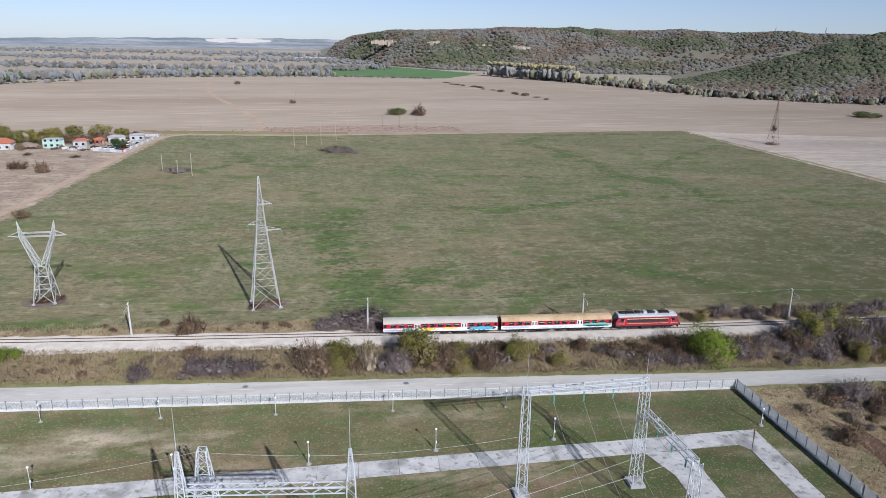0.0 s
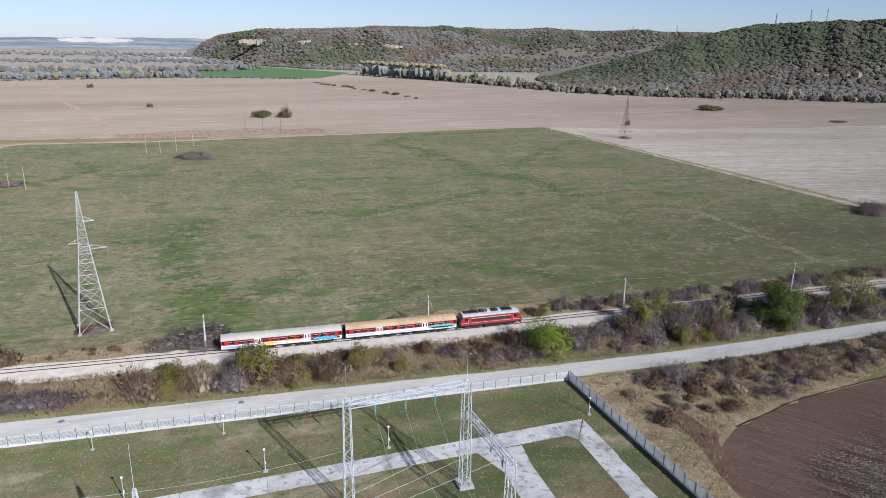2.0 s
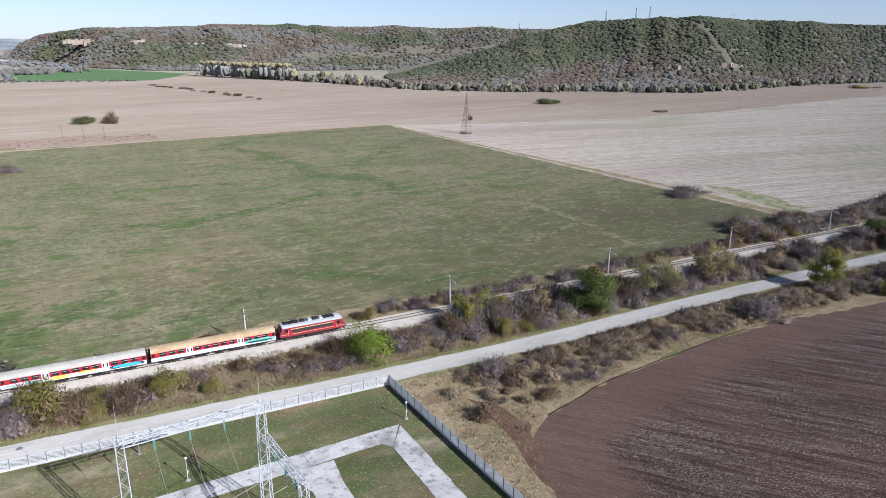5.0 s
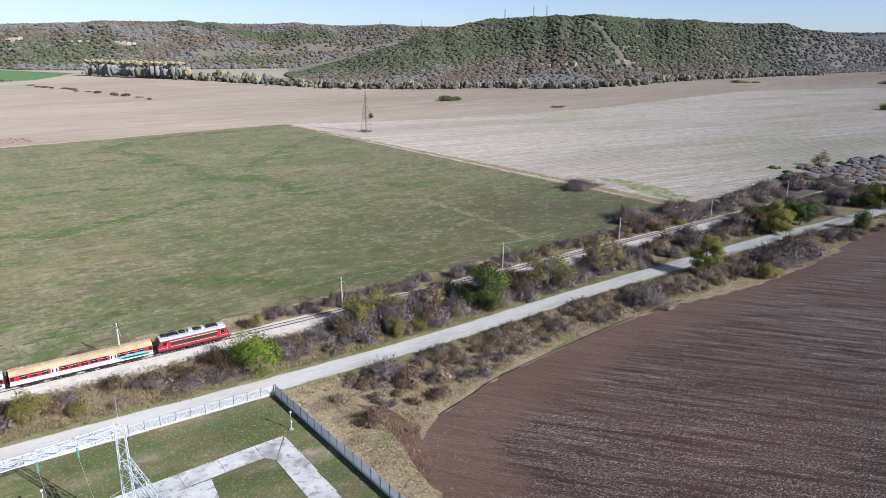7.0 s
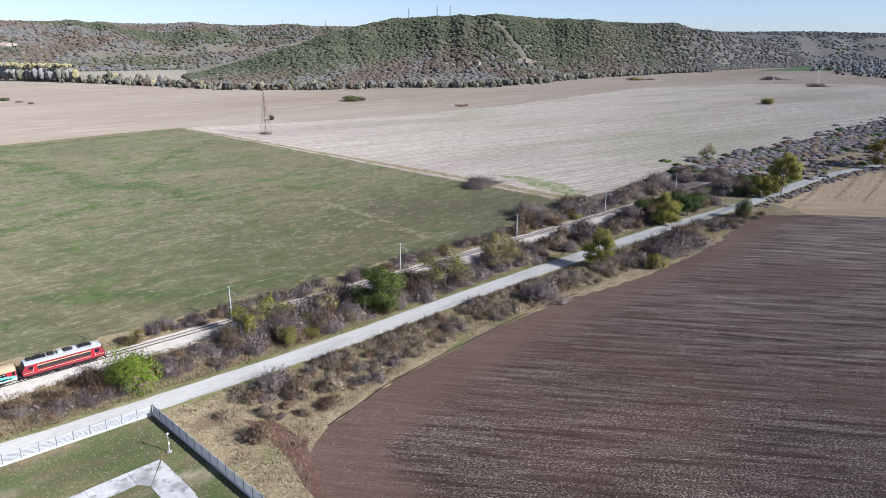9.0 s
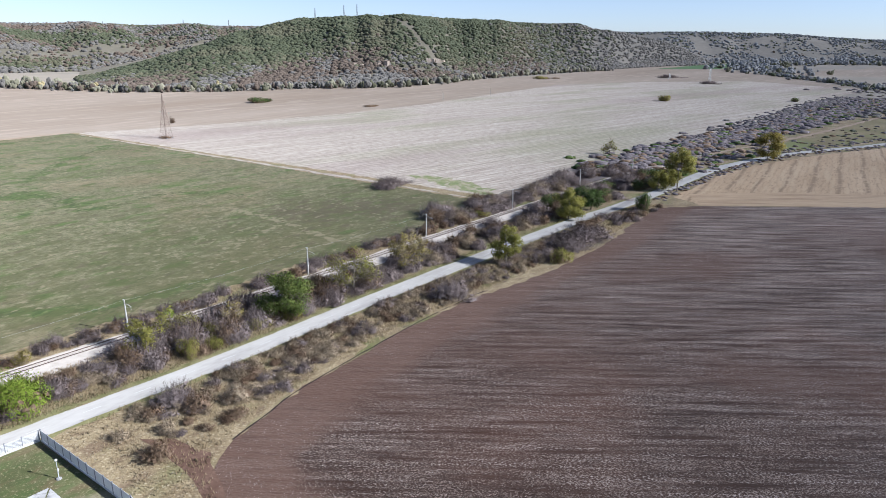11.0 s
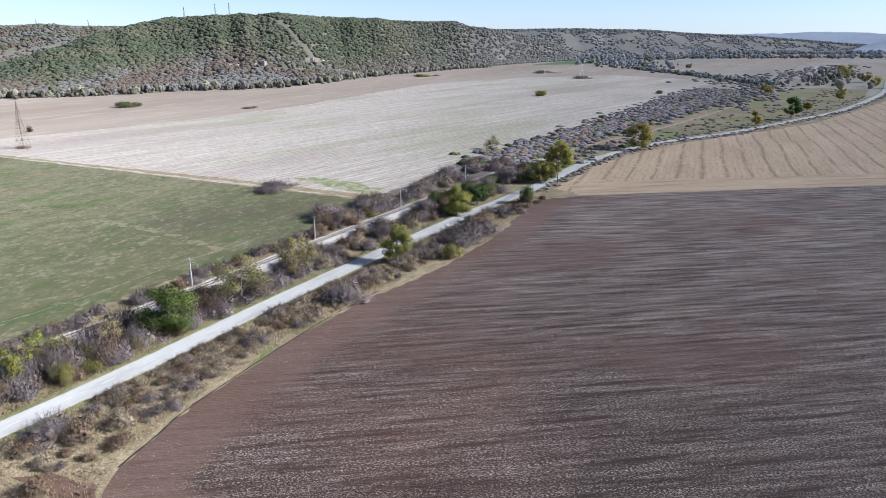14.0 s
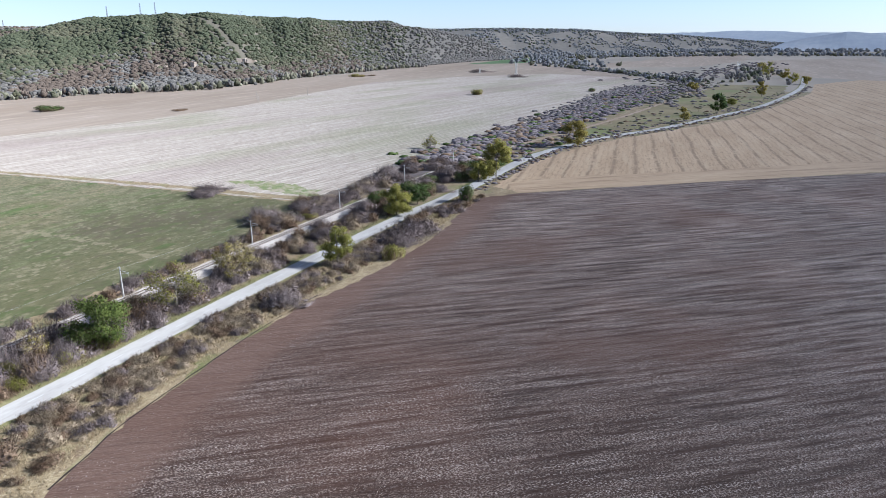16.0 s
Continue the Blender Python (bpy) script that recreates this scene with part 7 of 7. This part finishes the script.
def ribbon(points, z0, y, th=0.012):
    """A thin painted shape on the coach's side, from (x, lower z, upper z) stations."""
    m = Mesh()
    n = len(points)
    v = [(x, y - th, a) for x, a, b in points] + [(x, y - th, b) for x, a, b in points] + [(x, y + 0.004, a) for x, a, b in points] + [(x, y + 0.004, b) for x, a, b in points]
    f = []
    for i in range(n - 1):
        f += [(i, i + 1, n + i + 1, n + i), (n + i, n + i + 1, 3 * n + i + 1, 3 * n + i), (2 * n + i, i, i + 1, 2 * n + i + 1)[::-1]]
    return m.add(v, f)


def coach(x, roof, label, graffiti):
    L, W = 24.4, 1.42
    root = thing("passenger_coach", label, "railway coach", "train", train_pose(x))
    root.scale = (1, 1, 0.87)
    part("lower_body", Mesh().extrude_x([(-W, 1.0), (W, 1.0), (W, 1.9), (-W, 1.9)], -L / 2, L / 2), M["white_paint"], root, "white lower body side")
    part("window_band", Mesh().extrude_x([(-W, 1.9), (W, 1.9), (W, 3.0), (-W, 3.0)], -L / 2, L / 2), M["red_paint"], root, "bright red window band")
    sec = [(-W, 3.0), (W, 3.0), (W * 0.97, 3.25), (W * 0.82, 3.58), (W * 0.55, 3.82), (W * 0.2, 3.92), (-W * 0.2, 3.92), (-W * 0.55, 3.82), (-W * 0.82, 3.58), (-W * 0.97, 3.25)]
    part("roof", Mesh().extrude_x(sec, -L / 2, L / 2), roof, root, "dusty rounded roof")
    for k in range(7):
        part("roof_vent", Mesh().box((-L / 2 + 2.2 + k * 3.33, 0.15 * (-1) ** k, 3.96), (0.55, 0.4, 0.14), taper=0.7), roof, root)
    win = Mesh().box((0, 0, 0), (1.16, 0.03, 0.80)).data("window", M["glass"])
    rail = Mesh().box((0, -0.02, 0.12), (1.16, 0.02, 0.045)).data("window_frame", M["white_paint"])
    leaf = Mesh().box((0, 0, 0), (0.62, 0.05, 2.0)).data("door", M["white_paint"])
    pane = Mesh().box((0, 0, 0), (0.24, 0.03, 0.85)).data("door_pane", M["glass"])
    small = Mesh().box((0, 0, 0), (0.5, 0.03, 0.75)).data("small_window", M["glass"])
    spots = [-10.0, -8.3, -6.6, -3.4, -1.7, 0.0, 1.65, 3.35, 6.6, 8.3, 10.0]
    for s in (-1, 1):
        turn = 0 if s < 0 else 180
        for o in spots:
            w = part("window", win, None, root)
            w.matrix_basis = pose(o, s * (W + 0.008), 2.52, 0, 0, turn)
            part("window_frame", rail, None, w)
        for o in (-11.75, 11.75):
            part("small_window", small, None, root).matrix_basis = pose(o, s * (W + 0.008), 2.5, 0, 0, turn)
        for o in (-5.0, 5.0):
            for d in (-0.33, 0.33):
                door = part("door", leaf, None, root, "white folding door leaf")
                door.matrix_basis = pose(o + d, s * (W + 0.02), 2.0, 0, 0, turn)
                part("door_pane", pane, None, door).matrix_basis = pose(0, -0.03, 0.42)
            part("step", Mesh().box((o, s * (W - 0.1), 0.72), (1.3, 0.3, 0.06)).box((o, s * (W - 0.05), 0.45), (1.3, 0.3, 0.06)), M["black"], root)
    part("underframe", Mesh().box((0, 0, 0.93), (L - 0.2, 2.5, 0.16)).box((-2.5, -0.8, 0.62), (2.2, 0.8, 0.5)).box((1.2, -0.85, 0.6), (1.5, 0.7, 0.45)).box((3.6, -0.7, 0.62), (1.4, 0.9, 0.5)).box((0.5, 0.7, 0.62), (3.0, 0.8, 0.5)), M["black"], root, "sooty underframe with equipment boxes")
    for s in (-1, 1):
        part("gangway", Mesh().box((s * (L / 2 + 0.14), 0, 2.2), (0.34, 1.5, 2.4)), M["rubber"], root, "black rubber gangway bellows")
        part("end_wall", Mesh().box((s * (L / 2 + 0.005), 0, 2.0), (0.02, 2 * W - 0.06, 1.9)), M["black"], root)
        buffers(root, s * L / 2, s)
        bogie(root, s * 8.6, (-1, 1), 2.5)
    for name, mat, stations in graffiti:
        part(name, ribbon(stations, 0, -(W + 0.012)), M[mat], root, "painted " + M[mat].name.replace("_", " "))
    return root


def blob(x0, x1, lo, hi, seed, n=16):
    rnd = np.random.default_rng(seed)
    out = []
    for k in range(n + 1):
        t = k / n
        e = 0.35 + 0.65 * math.sin(math.pi * min(1, max(0, t))) ** 0.4
        m_ = (lo + hi) / 2
        out.append((x0 + (x1 - x0) * t, max(1.02, m_ - (m_ - lo) * e * rnd.uniform(0.6, 1.0)), m_ + (hi - m_) * e * rnd.uniform(0.6, 1.0)))
    return out


TRAIN_X = 18.0
coach(TRAIN_X, M["roof_grey"], "red and white passenger coach with a pale roof and graffiti", [
    ("graffiti", "graffiti_blue", blob(-12.0, -9.0, 1.05, 1.8, 1)), ("graffiti", "graffiti_pink", blob(-10.8, -8.0, 1.1, 1.6, 2)), ("graffiti", "graffiti_teal", blob(-8.2, -5.8, 1.05, 1.9, 3)),
    ("graffiti", "graffiti_yellow", blob(-4.2, -1.2, 1.05, 2.0, 4)), ("graffiti", "graffiti_yellow", blob(0.2, 3.6, 1.5, 2.05, 5)), ("graffiti", "graffiti_black", blob(5.6, 11.8, 1.03, 2.1, 6)),
    ("graffiti_fill", "graffiti_cyan", [(x, a + 0.06, b - 0.04 + 0.1) for x, a, b in blob(6.2, 11.2, 1.05, 2.0, 7)])])
bpy.data.objects["graffiti_fill"].location.y = -0.014
coach(TRAIN_X + 25.2, M["roof_tan"], "red and white passenger coach with a rust-stained tan roof", [
    ("graffiti", "graffiti_blue", blob(-11.8, -6.0, 1.1, 1.9, 11)), ("graffiti", "graffiti_blue", blob(-3.8, 3.0, 1.1, 1.5, 12)), ("graffiti", "graffiti_teal", blob(5.8, 12.0, 1.05, 2.3, 13)),
    ("graffiti_edge", "graffiti_black", blob(6.4, 11.4, 1.3, 1.75, 14))])
bpy.data.objects["graffiti_edge"].location.y = -0.014


def locomotive(x):
    L, W = 14.2, 1.45
    root = thing("locomotive", "crimson electric locomotive with cream stripe and raised roof gear", "locomotive", "train", train_pose(x))
    root.scale = (1, 1, 0.90)
    h = L / 2
    side_ = [(-h, 1.05), (h, 1.05), (h + 0.12, 1.9), (h - 0.1, 2.4), (h - 0.5, 3.25), (-h + 0.5, 3.25), (-h + 0.1, 2.4), (-h - 0.12, 1.9)]
    m = Mesh()
    n = len(side_)
    m.add([(a, -W, z) for a, z in side_] + [(a, W, z) for a, z in side_], [tuple(range(n))[::-1], tuple(range(n, 2 * n))] + [(i, (i + 1) % n, n + (i + 1) % n, n + i) for i in range(n)])
    part("body", m, M["loco_red"], root)
    part("roof", Mesh().extrude_x([(-W * 0.99, 3.25), (W * 0.99, 3.25), (W * 0.85, 3.6), (W * 0.5, 3.8), (-W * 0.5, 3.8), (-W * 0.85, 3.6)], -h + 0.45, h - 0.45), M["roof_silver"], root, "silver-grey roof")
    for s in (-1, 1):
        part("stripe", Mesh().box((0, s * (W + 0.008), 2.80), (10.2, 0.02, 0.16)), M["loco_stripe"], root, "cream stripe")
        part("lower_stripe", Mesh().box((0, s * (W + 0.008), 1.62), (L - 0.3, 0.02, 0.10)), M["loco_stripe"], root, "cream stripe")
        part("grille", Mesh().box((0, s * (W + 0.01), 2.32), (10.6, 0.03, 0.72)), M["grille"], root, "dark ventilation grille band")
        for k in range(13):
            part("slat", Mesh().box((-4.5 + k * 0.75, s * (W + 0.028), 2.32), (0.05, 0.02, 0.70)), M["grille"], root)
        for e in (-1, 1):
            part("cab_window", Mesh().box((e * (h - 1.35), s * (W + 0.01), 2.55), (0.75, 0.03, 0.7)), M["glass"], root)
            part("cab_door", Mesh().box((e * (h - 2.1), s * (W + 0.012), 2.05), (0.6, 0.03, 1.8)), M["red_paint"], root)
            part("handrail", Mesh().beam((e * (h - 1.72), s * (W + 0.06), 1.3), (e * (h - 1.72), s * (W + 0.06), 2.6), 0.04), M["galv"], root)
    for e in (-1, 1):
        for y in (-0.62, 0.62):
            part("windscreen", Mesh().add([(e * (h + 0.005 - 0.09), y - 0.5, 2.42), (e * (h + 0.005 - 0.09), y + 0.5, 2.42), (e * (h - 0.42), y + 0.46, 3.12), (e * (h - 0.42), y - 0.46, 3.12),
                                               (e * (h - 0.25), y - 0.5, 2.42), (e * (h - 0.25), y + 0.5, 2.42), (e * (h - 0.6), y + 0.46, 3.12), (e * (h - 0.6), y - 0.46, 3.12)],
                                              [(0, 1, 2, 3), (4, 7, 6, 5), (0, 4, 5, 1), (3, 2, 6, 7), (0, 3, 7, 4), (1, 5, 6, 2)]), M["glass"], root)
            part("headlight", Mesh().beam((e * (h + 0.02), y * 1.3, 1.62), (e * (h + 0.12), y * 1.3, 1.62), 0.26, 10), M["lamp_white"], root, "round white headlight")
        part("snow_plough", Mesh().box((e * (h + 0.1), 0, 0.55), (0.2, 2.4, 0.5)), M["black"], root)
        buffers(root, e * h, e)
        bogie(root, e * 3.9, (-1, 1), 3.0)
        knee, tip = (4.55, 4.65) if e < 0 else (5.3, 6.2)
        panto = part("pantograph", Mesh().box((e * 3.95, 0, 4.0), (2.2, 1.5, 0.08)), M["black"], root, "dark folding pantograph")
        for y in (-1, 1):
            part("lower_arm", Mesh().beam((e * 3.2, y * 0.5, 4.0), (e * 4.6, y * 0.4, knee), 0.07), M["black"], panto)
            part("upper_arm", Mesh().beam((e * 4.6, y * 0.4, knee), (e * 3.4, 0, tip), 0.06), M["black"], panto)
        part("contact_shoe", Mesh().beam((e * 3.4, -0.85, 4.68 if e < 0 else 6.24), (e * 3.4, 0.85, 4.68 if e < 0 else 6.24), 0.12), M["steel"], panto)
        for y in (-0.7, 0.7):
            for o in (3.0, 4.9):
                part("roof_insulator", Mesh().lathe((e * o, y, 3.62), [(0.12, 0), (0.08, 0.1), (0.12, 0.2), (0.06, 0.36)], 8), M["rust"], root)
    for k, (o, w_, hh) in enumerate(((-1.9, 1.1, 0.42), (-0.4, 0.9, 0.55), (0.9, 1.2, 0.36), (2.1, 0.7, 0.48), (-5.6, 1.0, 0.3), (5.6, 1.0, 0.3))):
        part("roof_box", Mesh().box((o, 0.12 * (-1) ** k, 3.8 + hh / 2), (w_, 1.3, hh), taper=0.85), M["roof_silver"] if k % 2 else M["black"], root, "roof equipment housing")
    part("busbar", Mesh().beam((-4.6, 0.35, 4.25), (4.6, 0.35, 4.25), 0.06), M["steel"], root)
    part("underframe", Mesh().box((0, 0, 0.95), (L - 0.2, 2.7, 0.22)).box((0, 0, 0.55), (2.6, 2.5, 0.6)), M["black"], root)
    return root


locomotive(TRAIN_X + 25.2 + 12.2 + 0.9 + 7.2)


# ---- village by the field ----
def house(x, y, w, d, h, turn, wall, roof, label, rise=1.6, storeys=1):
    root = thing("house", label, "house", "village houses", pose(x, y, 0, 0, 0, turn))
    part("wall", Mesh().box((0, 0, h / 2), (w, d, h)), M[wall], root)
    e = 0.4
    part("roof", Mesh().add([(-w / 2 - e, -d / 2 - e, h), (w / 2 + e, -d / 2 - e, h), (w / 2 + e, d / 2 + e, h), (-w / 2 - e, d / 2 + e, h), (-w / 4, 0, h + rise), (w / 4, 0, h + rise)],
                            [(3, 2, 1, 0), (0, 1, 5, 4), (1, 2, 5), (2, 3, 4, 5), (3, 0, 4)]), M[roof], root)
    part("chimney", Mesh().box((w * 0.2, d * 0.15, h + rise * 0.8), (0.5, 0.5, 1.2)), M["tile_red"], root)
    for s in range(storeys):
        for k in range(max(2, int(w / 3))):
            o = -w / 2 + (k + 0.5) * w / max(2, int(w / 3))
            win = part("window", Mesh().box((o, -d / 2 - 0.02, 1.5 + s * 2.7), (1.3, 0.08, 1.2)), M["glass"], root)
            part("sill", Mesh().box((o, -d / 2 - 0.1, 0.84 + s * 2.7), (1.5, 0.2, 0.08)), M["plaster_white"], win)
    part("door", Mesh().box((w / 2 - 0.8, -d / 2 - 0.03, 1.02), (0.95, 0.08, 2.04)), M["wood_pole"], root)
    return root


house(-187, 402, 11, 9, 3.4, 8, "plaster_white", "tile_red", "white plastered house with a red hipped roof", 2.6)
house(-163, 408, 9, 7, 4.6, 5, "plaster_mint", "tin_roof", "two-storey mint green house with a low tin roof", 0.7, 2)
house(-150, 412, 7, 6, 3.2, 5, "tin_roof", "tile_red", "low outbuilding with a red tiled roof", 1.2)
house(-143, 420, 5, 5, 2.8, 20, "tile_red", "tile_red", "small brick shed under a tiled roof", 1.0)
house(-136, 428, 9, 7, 3.2, 20, "plaster_white", "tin_roof", "white workshop with a tin roof", 1.0)
house(-127, 437, 8, 6, 3.0, 12, "tin_roof", "tin_roof", "grey metal shed in the walled yard", 0.9)
house(-210, 415, 10, 8, 3.3, -5, "plaster_white", "tile_red", "white cottage with a red roof among trees", 2.2)
yard_wall = thing("yard_wall", "white panel wall round the scrapyard", "wall", "yard walls")
for (x0, y0), (x1, y1) in (((-120.5, 388), (-118, 452)), ((-138, 394), (-121, 387.5)), ((-118, 452), (-136, 450))):
    n = max(3, int(math.hypot(x1 - x0, y1 - y0) / 3.2))
    a = math.atan2(y1 - y0, x1 - x0)
    for k in range(n):
        t = (k + 0.5) / n
        part("panel", Mesh().box((x0 + (x1 - x0) * t, y0 + (y1 - y0) * t, 0.75), (math.hypot(x1 - x0, y1 - y0) / n - 0.12, 0.14, 1.5 + 0.16 * (k % 2)), a), M["tin_roof" if k % 3 else "plaster_white"], yard_wall)


def car(x, y, turn, paint, label):
    root = thing("car", label, "car", "yard cars", pose(x, y, 0.02, 0, 0, turn))
    body = part("body", Mesh().extrude_x([(-0.86, 0.3), (0.86, 0.3), (0.86, 0.85), (0.78, 0.95), (-0.78, 0.95), (-0.86, 0.85)], -2.1, 2.1), M[paint], root)
    part("cabin", Mesh().add([(-1.5, -0.76, 0.95), (1.0, -0.76, 0.95), (1.0, 0.76, 0.95), (-1.5, 0.76, 0.95), (-1.0, -0.62, 1.45), (0.35, -0.62, 1.45), (0.35, 0.62, 1.45), (-1.0, 0.62, 1.45)],
                             [(3, 2, 1, 0), (4, 5, 6, 7), (0, 1, 5, 4), (1, 2, 6, 5), (2, 3, 7, 6), (3, 0, 4, 7)]), M["glass"], root)
    part("roof", Mesh().box((-0.33, 0, 1.47), (1.35, 1.22, 0.05)), M[paint], root)
    for a in (-1.3, 1.3):
        for b in (-0.78, 0.78):
            part("wheel", Mesh().wheel((a, b, 0.31), 0.31, 0.2, 12), M["rubber"], root)


for k in range(14):
    x, y = -133 + (k % 4) * 3.6 + random.uniform(-0.6, 0.6), 398 + (k // 4) * 9 + random.uniform(-2, 2)
    paint = ("car_white", "car_white", "car_blue", "car_red", "car_white", "car_blue")[k % 6]
    car(x, y, random.uniform(50, 120), paint, {"car_white": "old white car in the scrapyard", "car_blue": "dark blue car in the scrapyard", "car_red": "red car in the scrapyard"}[paint])
car(-122.5, 393, 20, "car_red", "red car parked by the yard wall")
for x, y, h, w, leaf in ((-196, 425, 8, 11, "leaf_yellow"), (-182, 428, 7, 10, "leaf_olive"), (-172, 430, 8, 10, "leaf_yellow"), (-205, 440, 9, 12, "leaf_olive"), (-160, 432, 9, 12, "leaf_olive"),
                          (-148, 438, 9, 13, "leaf_olive"), (-138, 445, 6, 8, "leaf_olive"), (-128, 402, 6, 9, "leaf_dark"), (-196, 340, 7, 8, "leaf_olive"), (-222, 405, 9, 12, "leaf_yellow"), (-190, 422, 7, 11, "leaf_olive"), (-177, 424, 6, 9, "leaf_yellow"), (-168, 424, 6, 8, "leaf_olive"), (-212, 428, 8, 12, "leaf_yellow")):
    tree(x, y, h, w, leaf, "autumn garden tree among the village houses", 2000, bare=0.3, size=0.5, low=0.05)
for k in range(9):
    house(-95 + k * 13 - 50, 2010 + (k % 3) * 14, 12, 9, 5.0, 10 * (k % 3), "plaster_white", "tin_roof", "white farm building far across the plain", 1.5)


def scrap_heap(x, y, r):
    """A low heap of rubbish and sheet metal."""
    m = Mesh()
    for _ in range(16):
        a, q = random.uniform(0, 6.28), r * math.sqrt(random.random())
        m.box((x + q * math.cos(a), y + q * math.sin(a), random.uniform(0.2, 0.6)), (random.uniform(0.5, 1.6), random.uniform(0.4, 1.2), random.uniform(0.4, 1.1)), random.uniform(0, 3), random.uniform(0.5, 1))
    solid("scrap_heap", m, M[random.choice(["tin_roof", "plaster_white", "weeds", "rust"])], "untidy heap of scrap beside the houses", "scrap heap", "scrap heaps")


for x, y, r in ((-149, 398, 3), (-152, 405, 3), (-138, 401, 3), (-133, 405, 3), (-127, 412, 2.5), (-124, 425, 2.5), (-131, 420, 3), (-140, 415, 3), (-160, 400, 2), (-176, 404, 2), (-146, 402, 3), (-141, 406, 2.5), (-155, 402, 2), (-134, 441, 3), (-130, 414, 2.2), (-143, 396, 2.4), (-158, 330, 1.6), (-172, 402, 1.8)):
    scrap_heap(x, y, r)
for x, y, w, h in ((-152, 420, 11, 6), (-160, 424, 10, 6), (-147, 428, 9, 6), (-168, 402, 4, 2), (-157, 403, 4, 2.2), (-180, 405, 6, 3), (-176, 398, 6, 2.5), (-198, 396, 7, 3.5), (-170, 415, 7, 4), (-155, 425, 10, 5), (-144, 434, 10, 6), (-130, 446, 8, 4), (-205, 330, 8, 4), (-165, 380, 5, 1.4), (-140, 372, 6, 1.2), (-185, 360, 6, 1.5)):
    bush("brown", x, y, w, h, "brown leafless garden bush")
